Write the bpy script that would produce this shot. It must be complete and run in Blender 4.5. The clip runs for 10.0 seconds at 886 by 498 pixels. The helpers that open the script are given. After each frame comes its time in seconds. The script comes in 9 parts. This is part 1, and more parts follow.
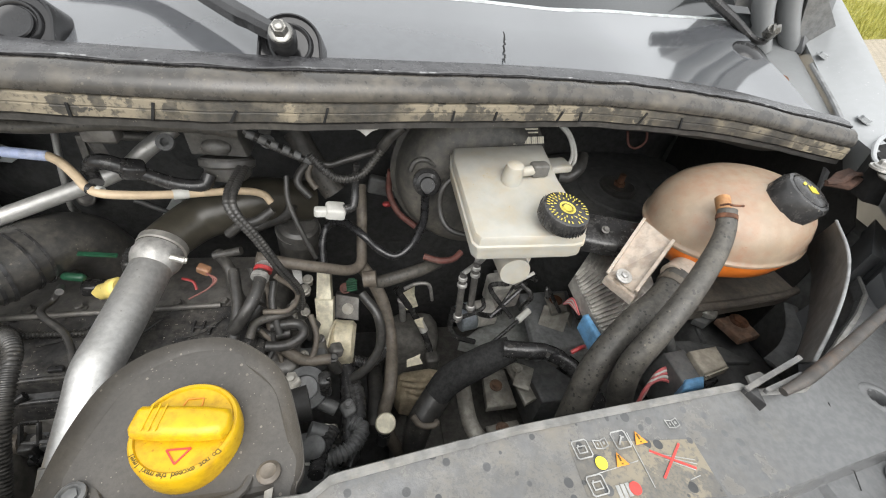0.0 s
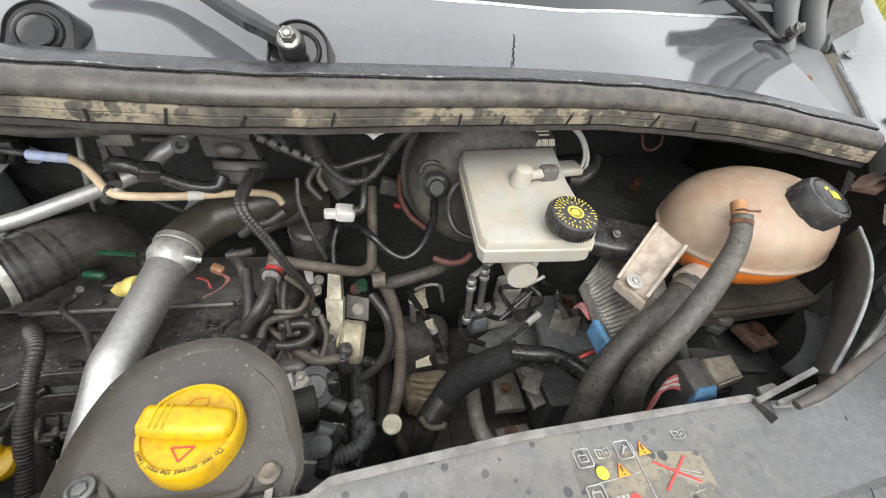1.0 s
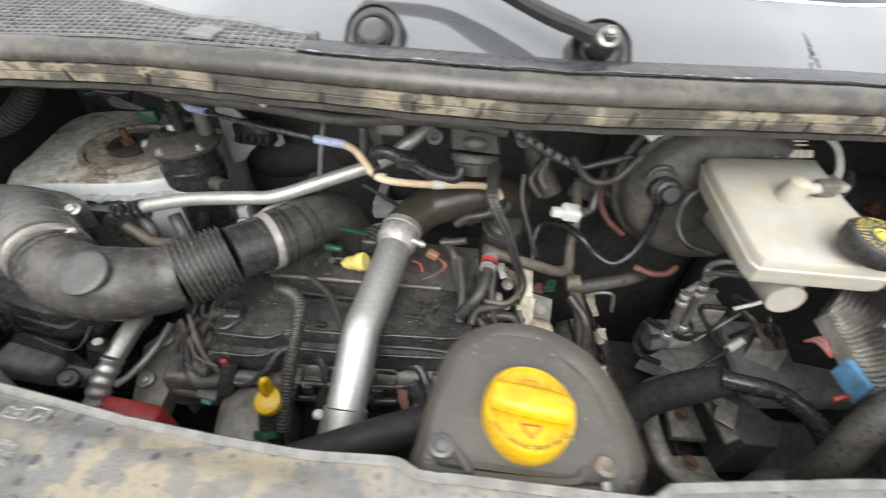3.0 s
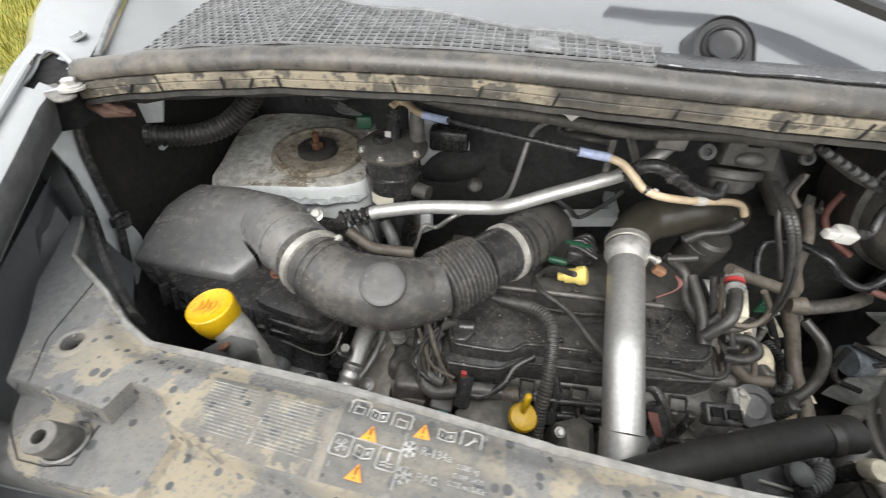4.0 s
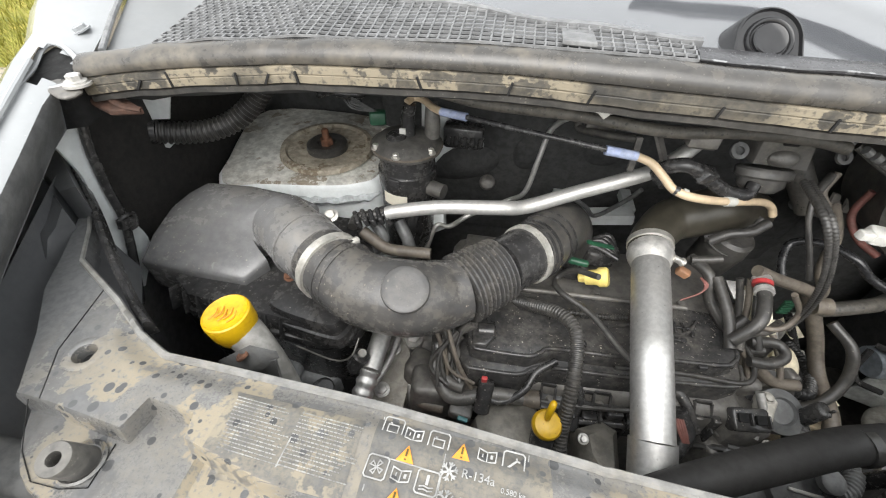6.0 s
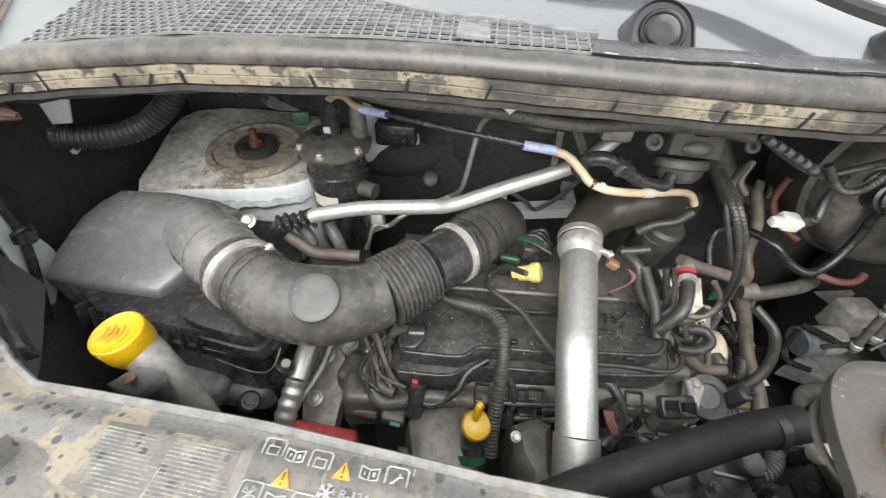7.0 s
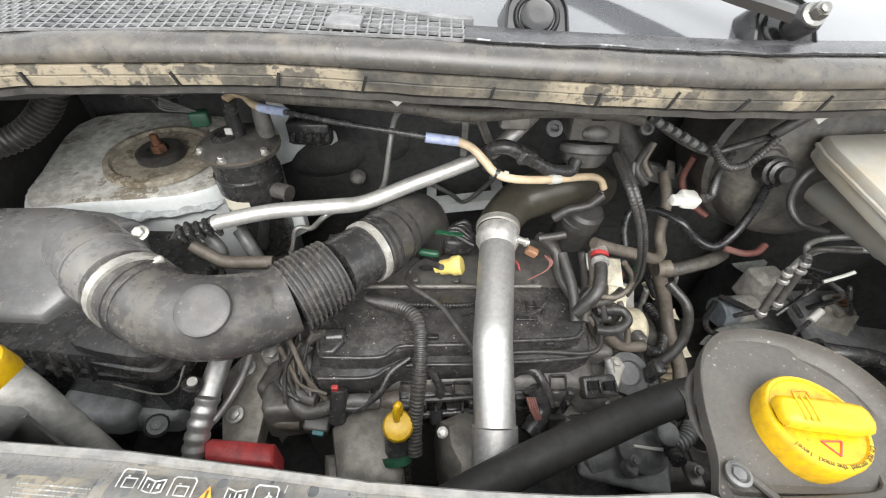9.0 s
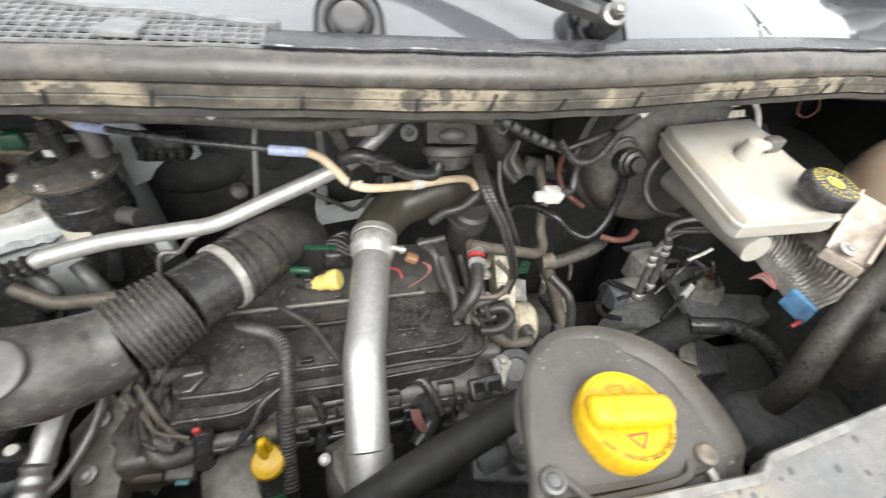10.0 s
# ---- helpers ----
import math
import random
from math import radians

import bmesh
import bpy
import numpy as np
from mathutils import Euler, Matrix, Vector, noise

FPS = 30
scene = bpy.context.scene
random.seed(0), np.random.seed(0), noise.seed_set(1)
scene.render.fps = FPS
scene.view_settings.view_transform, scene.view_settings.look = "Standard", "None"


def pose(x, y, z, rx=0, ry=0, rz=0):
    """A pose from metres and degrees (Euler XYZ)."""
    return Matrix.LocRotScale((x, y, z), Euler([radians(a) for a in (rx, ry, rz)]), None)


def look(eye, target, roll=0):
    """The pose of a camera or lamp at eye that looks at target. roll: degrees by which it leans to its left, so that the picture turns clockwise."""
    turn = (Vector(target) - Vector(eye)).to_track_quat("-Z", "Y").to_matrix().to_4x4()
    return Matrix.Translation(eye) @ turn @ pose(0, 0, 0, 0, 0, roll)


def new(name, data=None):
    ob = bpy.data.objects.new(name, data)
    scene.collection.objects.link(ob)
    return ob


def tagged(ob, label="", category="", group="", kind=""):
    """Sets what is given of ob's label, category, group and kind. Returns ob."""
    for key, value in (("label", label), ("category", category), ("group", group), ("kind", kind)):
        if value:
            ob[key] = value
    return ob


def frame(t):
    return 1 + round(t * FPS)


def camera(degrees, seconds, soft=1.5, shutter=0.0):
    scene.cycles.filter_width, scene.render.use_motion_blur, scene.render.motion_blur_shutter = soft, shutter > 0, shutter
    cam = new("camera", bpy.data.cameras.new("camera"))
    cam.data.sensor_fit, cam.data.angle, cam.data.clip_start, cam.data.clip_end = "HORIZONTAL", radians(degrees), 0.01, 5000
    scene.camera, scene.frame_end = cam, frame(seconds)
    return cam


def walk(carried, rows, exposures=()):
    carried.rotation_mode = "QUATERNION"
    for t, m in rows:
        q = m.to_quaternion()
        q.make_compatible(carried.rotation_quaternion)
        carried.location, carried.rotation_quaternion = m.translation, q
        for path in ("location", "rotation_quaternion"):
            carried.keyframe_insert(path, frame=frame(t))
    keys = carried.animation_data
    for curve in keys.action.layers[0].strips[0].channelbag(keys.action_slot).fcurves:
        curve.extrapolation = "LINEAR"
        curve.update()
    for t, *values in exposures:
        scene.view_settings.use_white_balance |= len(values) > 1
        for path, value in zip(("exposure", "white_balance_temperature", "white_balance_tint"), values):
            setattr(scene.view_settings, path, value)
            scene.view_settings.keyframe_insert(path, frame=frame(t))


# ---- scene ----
cam = camera(94.6, 10.0, soft=1.1, shutter=0.4)
PATH = [
    (0, (0.0029, 0.0098, 1.4003), (0.3929, 1.4881, 0.1109), 8.71),
    (0.5, (0.0076, 0.0126, 1.4021), (0.3667, 1.4938, 0.1070), 8.09),
    (1, (0.0135, 0.0109, 1.4050), (0.3258, 1.4984, 0.1050), 7.43),
    (1.5, (0.0109, 0.0079, 1.4065), (0.2370, 1.5040, 0.0986), 6.41),
    (2, (-0.0101, 0.0082, 1.4047), (0.0989, 1.5089, 0.0871), 5.26),
    (2.5, (-0.0507, 0.0137, 1.3931), (-0.0587, 1.5099, 0.0659), 4.09),
    (3, (-0.1672, 0.0087, 1.3928), (-0.2763, 1.4985, 0.0630), 2.99),
    (3.2, (-0.2380, 0.0111, 1.3973), (-0.3777, 1.5039, 0.0736), 2.68),
    (4.3, (-0.5048, -0.0142, 1.3856), (-0.7408, 1.4463, 0.0397), 1.97),
    (4.5, (-0.5076, -0.0131, 1.3835), (-0.7477, 1.4452, 0.0361), 2.06),
    (5, (-0.5099, -0.0033, 1.3843), (-0.7580, 1.4491, 0.0319), 2.12),
    (6.5, (-0.4842, 0.0151, 1.3849), (-0.6448, 1.4646, 0.0163), 2.37),
    (7, (-0.4365, 0.0309, 1.3836), (-0.5330, 1.4782, 0.0066), 2.81),
    (7.5, (-0.3977, 0.0391, 1.3809), (-0.4462, 1.4843, -0.0008), 2.86),
    (8, (-0.3810, 0.0427, 1.3764), (-0.3868, 1.4834, -0.0109), 3.10),
    (8.5, (-0.3794, 0.0407, 1.3789), (-0.3576, 1.4816, -0.0079), 3.16),
    (9, (-0.3698, 0.0424, 1.3788), (-0.2956, 1.4846, -0.0049), 3.50),
    (9.5, (-0.3562, 0.0468, 1.3793), (-0.1736, 1.4815, -0.0022), 4.34),
    (10, (-0.2733, 0.0597, 1.3821), (0.0724, 1.4701, 0.0069), 5.86),
]
walk(cam, [(t, look(eye, target, roll)) for t, eye, target, roll in PATH], exposures=[(0.0, 0.97), (2.5, 1.15), (5.0, 1.23), (7.5, 1.48), (10.0, 1.54)])

# ---- light: an overcast sky, no hard sun ----
world = bpy.data.worlds.new("overcast_sky")
scene.world = world
world.use_nodes = True
wn, wl = world.node_tree.nodes, world.node_tree.links
sky = wn.new("ShaderNodeTexSky")
sky.sky_type, sky.sun_disc = "NISHITA", False
sky.sun_elevation, sky.sun_rotation, sky.dust_density = radians(50), radians(185), 5.0
grey = wn.new("ShaderNodeHueSaturation")
grey.inputs["Saturation"].default_value = 0.22
wl.new(sky.outputs["Color"], grey.inputs["Color"])
cloud = wn.new("ShaderNodeMix")
cloud.data_type = "RGBA"
cloud.inputs["Factor"].default_value = 0.6
wl.new(grey.outputs["Color"], cloud.inputs["A"])
cloud.inputs["B"].default_value = (6.35, 6.5, 6.5, 1)
wl.new(cloud.outputs["Result"], wn["Background"].inputs["Color"])
wn["Background"].inputs["Strength"].default_value = 0.15
sun_data = bpy.data.lights.new("sun", "SUN")
sun_data.energy, sun_data.angle, sun_data.color = 1.15, radians(60), (1.0, 0.98, 0.95)
sun = new("sun", sun_data)
sun.matrix_world = look((-0.15 - 0.5, 0.35 - 6.2, 1.0 + 7.4), (-0.15, 0.35, 1.0))



# ---- materials ----
def mat(name, base, rough=0.5, metal=0.0, dust=None, amount=0.4, scale=14.0, grain=0.25, bump=0.15, fine=260.0, spots=None, coat=0.0, glass=0.0, hard=False, chips=0.55, stretch=None, crust_at=0.575, haze=0.72):
    """A worn surface: base colour varied at two scales, dust in patches, fine relief. Scales are per metre."""
    m = bpy.data.materials.new(name)
    m.use_nodes = True
    n, l = m.node_tree.nodes, m.node_tree.links
    b = n["Principled BSDF"]
    co = n.new("ShaderNodeTexCoord").outputs["Object"]

    def noise_at(s, detail=5.0):
        t = n.new("ShaderNodeTexNoise")
        t.inputs["Scale"].default_value, t.inputs["Detail"].default_value, t.inputs["Roughness"].default_value = s, detail, 0.62
        l.new(co, t.inputs["Vector"])
        return t.outputs["Fac"]

    def ramp(src, a, z):
        r = n.new("ShaderNodeMapRange")
        r.interpolation_type = "SMOOTHSTEP"
        r.inputs["From Min"].default_value, r.inputs["From Max"].default_value = a, z
        l.new(src, r.inputs["Value"])
        return r.outputs["Result"]

    def mix(fac, a, c):
        x = n.new("ShaderNodeMix")
        x.data_type = "RGBA"
        for sock, val in ((x.inputs["Factor"], fac), (x.inputs["A"], a), (x.inputs["B"], c)):
            if isinstance(val, bpy.types.NodeSocket):
                l.new(val, sock)
            else:
                sock.default_value = val if not isinstance(val, tuple) else (*val[:3], 1)
        return x.outputs["Result"]

    def times(a, k):
        x = n.new("ShaderNodeMath")
        x.operation = "MULTIPLY"
        l.new(a, x.inputs[0])
        if isinstance(k, bpy.types.NodeSocket):
            l.new(k, x.inputs[1])
        else:
            x.inputs[1].default_value = k
        return x.outputs["Value"]

    dark = tuple(c * (1 - grain) for c in base)
    light = tuple(min(1, c * (1 + grain)) for c in base)
    col = mix(ramp(noise_at(fine * 0.25), 0.35, 0.65), dark, light)
    rgh = None
    if dust:
        broad = n.new("ShaderNodeMath")
        broad.operation = "MULTIPLY_ADD"
        broad.inputs[1].default_value = 0.55
        l.new(noise_at(scale, 9.0), broad.inputs[0])
        l.new(times(noise_at(scale * 5.5, 9.0), 0.45), broad.inputs[2])
        if hard:
            film = times(ramp(broad.outputs["Value"], 0.54 - 0.32 * amount, 0.80 - 0.16 * amount), ramp(noise_at(fine * 0.7, 8.0), 0.20, 0.62))
            crust = n.new("ShaderNodeMath")
            crust.operation = "MAXIMUM"
            l.new(times(film, haze), crust.inputs[0])
            l.new(times(times(ramp(noise_at(scale * 2.1, 10.0), crust_at, crust_at + 0.025), ramp(noise_at(fine * 0.4, 6.0), 0.30, 0.50)), times(ramp(noise_at(scale * 0.5, 3.0), 0.38, 0.54), 0.80)), crust.inputs[1])
            patch = crust.outputs["Value"]
        else:
            film = n.new("ShaderNodeMath")
            film.operation = "MULTIPLY_ADD"
            film.inputs[1].default_value, film.inputs[2].default_value = 0.85 * amount, 0.10 * amount
            l.new(ramp(broad.outputs["Value"], 0.42, 0.70), film.inputs[0])
            dots = []
            for density in (190.0, 430.0):
                chip = n.new("ShaderNodeTexVoronoi")
                chip.inputs["Scale"].default_value = density
                l.new(co, chip.inputs["Vector"])
                pick = n.new("ShaderNodeSeparateColor")
                l.new(chip.outputs["Color"], pick.inputs["Color"])
                size = n.new("ShaderNodeMath")
                size.operation = "MULTIPLY_ADD"
                size.inputs[1].default_value, size.inputs[2].default_value = 0.60, -0.36
                l.new(pick.outputs["Red"], size.inputs[0])
                near = n.new("ShaderNodeMath")
                near.operation = "SUBTRACT"
                l.new(size.outputs["Value"], near.inputs[0])
                l.new(chip.outputs["Distance"], near.inputs[1])
                dots.append(ramp(near.outputs["Value"], 0.0, 0.04))
            both = n.new("ShaderNodeMath")
            both.operation = "MAXIMUM"
            l.new(dots[0], both.inputs[0])
            l.new(dots[1], both.inputs[1])
            some_places = times(both.outputs["Value"], ramp(noise_at(scale * 1.7, 4.0), 0.42, 0.60))
            speck = n.new("ShaderNodeMath")
            speck.operation = "MULTIPLY_ADD"
            speck.use_clamp = True
            speck.inputs[1].default_value = chips
            l.new(some_places, speck.inputs[0])
            l.new(times(film.outputs["Value"], ramp(noise_at(fine * 0.5, 8.0), 0.10, 0.60)), speck.inputs[2])
            patch = speck.outputs["Value"]
        if spots:
            v = n.new("ShaderNodeTexVoronoi")
            v.inputs["Scale"].default_value = spots
            l.new(co, v.inputs["Vector"])
            some = n.new("ShaderNodeSeparateColor")
            l.new(v.outputs["Color"], some.inputs["Color"])
            grown = n.new("ShaderNodeMath")
            grown.operation = "MULTIPLY_ADD"
            grown.inputs[1].default_value, grown.inputs[2].default_value = -0.8, 0.42
            l.new(some.outputs["Red"], grown.inputs[0])
            far = n.new("ShaderNodeMath")
            far.operation = "SUBTRACT"
            l.new(v.outputs["Distance"], far.inputs[0])
            l.new(grown.outputs["Value"], far.inputs[1])
            keep = ramp(far.outputs["Value"], 0.0, 0.05)
            patch = times(patch, keep)
        if stretch:
            place = n.new("ShaderNodeSeparateXYZ")
            l.new(co, place.inputs["Vector"])
            patch = times(patch, times(ramp(place.outputs["X"], stretch[0], stretch[1]), ramp(place.outputs["X"], stretch[3], stretch[2])))
        col = mix(patch, col, dust)
        if spots:
            away = n.new("ShaderNodeMath")
            away.operation = "SUBTRACT"
            away.inputs[0].default_value = 1.0
            l.new(keep, away.inputs[1])
            if stretch:
                away_from = times(ramp(place.outputs["X"], stretch[0], stretch[1]), ramp(place.outputs["X"], stretch[3], stretch[2]))
            col = mix(times(times(times(away.outputs["Value"], away_from) if stretch else away.outputs["Value"], ramp(noise_at(scale * 0.45, 2.0), 0.44, 0.52)), 0.85), col, tuple(c * 0.42 for c in base))
        rgh = mix(patch, (rough,) * 3, (0.85,) * 3)
    wear = ramp(noise_at(scale * 6), 0.3, 0.75)
    l.new(col, b.inputs["Base Color"])
    b.inputs["Metallic"].default_value = metal
    if rgh is None:
        r = n.new("ShaderNodeMapRange")
        r.inputs["To Min"].default_value, r.inputs["To Max"].default_value = max(0.03, rough * 0.8), min(1, rough * 1.2)
        l.new(wear, r.inputs["Value"])
        rgh = r.outputs["Result"]
    l.new(rgh, b.inputs["Roughness"])
    if coat:
        b.inputs["Coat Weight"].default_value, b.inputs["Coat Roughness"].default_value = coat, 0.08
    if glass:
        b.inputs["Subsurface Weight"].default_value = glass
        b.inputs["Subsurface Radius"].default_value = (0.02, 0.015, 0.01)
        b.inputs["Subsurface Scale"].default_value = 0.6
    if bump:
        bp = n.new("ShaderNodeBump")
        bp.inputs["Strength"].default_value, bp.inputs["Distance"].default_value = bump, 0.002
        l.new(noise_at(fine), bp.inputs["Height"])
        l.new(bp.outputs["Normal"], b.inputs["Normal"])
    return m


TAN = (0.30, 0.26, 0.19)
GREYDUST = (0.26, 0.24, 0.20)
black_plastic = mat("black_plastic", (0.026, 0.026, 0.027), 0.24, dust=(0.30, 0.28, 0.245), amount=0.14, scale=26, chips=0.6)
dusty_plastic = mat("dusty_black_plastic", (0.068, 0.066, 0.063), 0.36, dust=(0.28, 0.26, 0.22), amount=0.34, scale=16, chips=0.7)
airbox_grey = mat("airbox_plastic", (0.145, 0.146, 0.149), 0.21, dust=(0.34, 0.30, 0.235), amount=0.30, scale=9, grain=0.10, chips=0.6, bump=0.2)
hose_black = mat("intake_hose_rubber", (0.054, 0.054, 0.055), 0.21, dust=(0.34, 0.30, 0.235), amount=0.30, scale=16, grain=0.12, chips=1.0, bump=0.22, fine=180)
rubber = mat("hose_rubber", (0.034, 0.033, 0.032), 0.34, dust=GREYDUST, amount=0.20, scale=24)
old_hose = mat("dirty_hose_rubber", (0.058, 0.055, 0.050), 0.5, dust=(0.23, 0.205, 0.165), amount=0.42, scale=14, bump=0.2, fine=420, spots=230.0)
foam_hose = mat("foam_sleeve", (0.022, 0.022, 0.022), 0.95, grain=0.35, bump=0.5, fine=700)
brown_hose = mat("brown_dusty_hose", (0.105, 0.090, 0.074), 0.5, dust=(0.27, 0.23, 0.175), amount=0.40, scale=30)
pink_hose = mat("faded_red_hose", (0.16, 0.055, 0.045), 0.6, dust=(0.22, 0.16, 0.13), amount=0.5, scale=30)
seal_face = mat("dusty_seal_face", (0.036, 0.035, 0.033), 0.5, dust=(0.29, 0.25, 0.18), amount=0.55, scale=13, bump=0.3, fine=420, hard=True, crust_at=0.49, haze=0.5)
seal_rubber = mat("weatherstrip_rubber", (0.043, 0.042, 0.041), 0.22, dust=(0.27, 0.235, 0.18), amount=0.46, scale=9, bump=0.05, grain=0.12, chips=0.25)
slam_plastic = mat("slam_panel_plastic", (0.122, 0.124, 0.126), 0.20, dust=(0.285, 0.242, 0.168), amount=0.62, scale=7.5, spots=105.0, bump=0.12, fine=620, hard=True, grain=0.10, stretch=(-0.90, -0.74, 0.10, 0.40), crust_at=0.485, haze=0.45)
shield_grey = mat("filler_tray_plastic", (0.056, 0.052, 0.047), 0.5, dust=(0.22, 0.20, 0.17), amount=0.20, scale=6, bump=0.12, fine=900, grain=0.08, chips=0.8)
yellow = mat("yellow_plastic", (0.62, 0.385, 0.006), 0.26, dust=(0.27, 0.125, 0.012), amount=0.75, scale=34, grain=0.06, bump=0.05)
yellow_pale = mat("pale_yellow_plastic", (0.85, 0.68, 0.20), 0.4, grain=0.08, dust=TAN, amount=0.25, scale=60)
alu = mat("brushed_aluminium", (0.60, 0.595, 0.58), 0.42, metal=0.85, grain=0.10, bump=0.10, fine=700, dust=(0.34, 0.32, 0.29), amount=0.34, scale=26, chips=0.5)
alu_dull = mat("oxidised_aluminium", (0.52, 0.51, 0.49), 0.42, metal=0.55, dust=GREYDUST, amount=0.30, scale=28, bump=0.3)
cast = mat("cast_metal", (0.36, 0.345, 0.31), 0.5, metal=0.3, dust=(0.28, 0.245, 0.185), amount=0.5, scale=22, bump=0.4)
pipe_alu = mat("oxidised_pipe_aluminium", (0.50, 0.495, 0.475), 0.42, metal=0.6, grain=0.10, bump=0.12, fine=500, dust=(0.36, 0.33, 0.29), amount=0.34, scale=26, chips=0.5)
steel = mat("zinc_steel", (0.70, 0.68, 0.63), 0.38, metal=0.75, grain=0.15)
dark_steel = mat("dark_steel", (0.135, 0.130, 0.123), 0.42, metal=0.35, dust=(0.28, 0.255, 0.21), amount=0.4, scale=30, chips=0.7)
white_paint = mat("white_body_paint", (0.27, 0.28, 0.286), 0.20, dust=(0.24, 0.24, 0.23), amount=0.12, scale=7, grain=0.02, bump=0.0, coat=0.6, chips=0.12)
# the white body paint again, with the shade beside the scuttle in its colour
shaded_paint = mat("body_paint_in_shade", (0.185, 0.192, 0.196), 0.32, dust=(0.24, 0.23, 0.21), amount=0.18, scale=8, grain=0.03, bump=0.0, chips=0.15)
tower_paint = mat("dirty_white_paint", (0.70, 0.73, 0.73), 0.40, dust=(0.34, 0.31, 0.26), amount=0.20, scale=11, grain=0.06, chips=0.25)
sealant_grey = mat("brushed_sealant", (0.46, 0.49, 0.50), 0.5, dust=(0.26, 0.24, 0.20), amount=0.4, scale=30, bump=0.4)
stained_paint = mat("rust_stained_paint", (0.60, 0.60, 0.56), 0.42, dust=(0.165, 0.118, 0.066), amount=0.50, scale=6, bump=0.2, hard=True, crust_at=0.53, haze=0.55)
rusty = mat("rust", (0.13, 0.055, 0.028), 0.9, dust=(0.09, 0.06, 0.045), amount=0.5, scale=50, bump=0.7, grain=0.45)
dirt_top = mat("dirty_tower_top", (0.36, 0.325, 0.26), 0.7, dust=(0.12, 0.085, 0.05), amount=0.5, scale=20, bump=0.4, hard=True, crust_at=0.52)
cowl_gloss = mat("wet_black_cowl", (0.085, 0.089, 0.096), 0.08, grain=0.04, bump=0.0, scale=3, coat=1.0)
cowl_matt = mat("black_cowl_plastic", (0.042, 0.042, 0.045), 0.24, dust=(0.18, 0.17, 0.16), amount=0.16, scale=8, chips=0.3)
lattice_grey = mat("weathered_grille_plastic", (0.145, 0.147, 0.15), 0.42, dust=(0.33, 0.33, 0.32), amount=0.35, scale=26)
res_plastic = mat("white_reservoir_plastic", (0.40, 0.40, 0.372), 0.26, dust=(0.38, 0.275, 0.13), amount=0.62, scale=6, grain=0.05, glass=0.25, bump=0.05, chips=0.3)
tank_plastic = mat("aged_tank_plastic", (0.335, 0.27, 0.20), 0.25, dust=(0.30, 0.145, 0.088), amount=0.90, scale=8, grain=0.08, glass=0.2, bump=0.06, chips=0.5)
tank_foot_plastic = mat("pale_tank_plastic", (0.43, 0.375, 0.32), 0.36, dust=(0.36, 0.25, 0.17), amount=0.55, scale=16, glass=0.2, chips=0.3)
coolant = mat("coolant_orange", (0.85, 0.22, 0.03), 0.4, grain=0.06, bump=0.05)
amber = mat("amber_tube", (0.55, 0.435, 0.29), 0.34, grain=0.10, bump=0.05, dust=(0.50, 0.36, 0.25), amount=0.5, scale=40, chips=0.3)
satin_tube = mat("satin_black_tube", (0.030, 0.030, 0.032), 0.20, dust=(0.32, 0.31, 0.30), amount=0.3, scale=40, chips=0.2)
blue_tape = mat("blue_sleeve", (0.33, 0.39, 0.58), 0.34, dust=(0.60, 0.62, 0.66), amount=0.5, scale=90)
white_plug = mat("white_connector", (0.58, 0.575, 0.54), 0.4, grain=0.08, dust=(0.3, 0.28, 0.22), amount=0.25, scale=80)
red_plastic = mat("red_plastic", (0.38, 0.032, 0.034), 0.4, dust=(0.35, 0.2, 0.18), amount=0.4, scale=40)
blue_plastic = mat("blue_plastic", (0.13, 0.32, 0.55), 0.45, dust=(0.3, 0.38, 0.45), amount=0.4, scale=50)
green_plastic = mat("green_plastic", (0.018, 0.075, 0.04), 0.4, grain=0.2)
gold = mat("yellowed_cast", (0.56, 0.51, 0.38), 0.48, metal=0.2, dust=(0.36, 0.30, 0.19), amount=0.45, scale=30, bump=0.2)
cream = mat("cream_plastic", (0.62, 0.58, 0.45), 0.45, dust=(0.36, 0.30, 0.20), amount=0.42, scale=40)
orange_plug = mat("brown_connector", (0.28, 0.14, 0.075), 0.4, grain=0.25, dust=TAN, amount=0.3, scale=60)
teal = mat("teal_plastic", (0.05, 0.15, 0.16), 0.5)
label_white = mat("label_paper", (0.74, 0.70, 0.58), 0.6, grain=0.06, dust=(0.4, 0.36, 0.28), amount=0.3, scale=50)
label_film = mat("dark_notice_film", (0.090, 0.091, 0.092), 0.34, dust=(0.27, 0.235, 0.17), amount=0.62, scale=12, spots=105.0, bump=0.10, fine=620, hard=True, grain=0.10, crust_at=0.50, haze=0.62)
print_white = mat("white_print", (0.30, 0.30, 0.29), 0.6, grain=0.3)
print_worn = mat("worn_white_print", (0.27, 0.27, 0.258), 0.6, grain=0.35)
print_orange = mat("orange_print", (0.70, 0.27, 0.03), 0.5, grain=0.15)
print_yellow = mat("yellow_print", (0.80, 0.66, 0.05), 0.5, grain=0.1)
print_red = mat("red_print", (0.60, 0.06, 0.05), 0.5, grain=0.1)
print_dark = mat("dark_print", (0.10, 0.07, 0.01), 0.5)
# near-black: paints the shade in holes and hollows, also cracks, seams and a streak
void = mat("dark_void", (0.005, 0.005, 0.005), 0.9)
dark_body = mat("dark_painted_body", (0.120, 0.122, 0.122), 0.5, dust=(0.20, 0.19, 0.165), amount=0.45, scale=12)
sound_mat = mat("grey_sound_mat", (0.125, 0.120, 0.110), 0.85, dust=(0.20, 0.185, 0.16), amount=0.5, scale=10, bump=0.4)
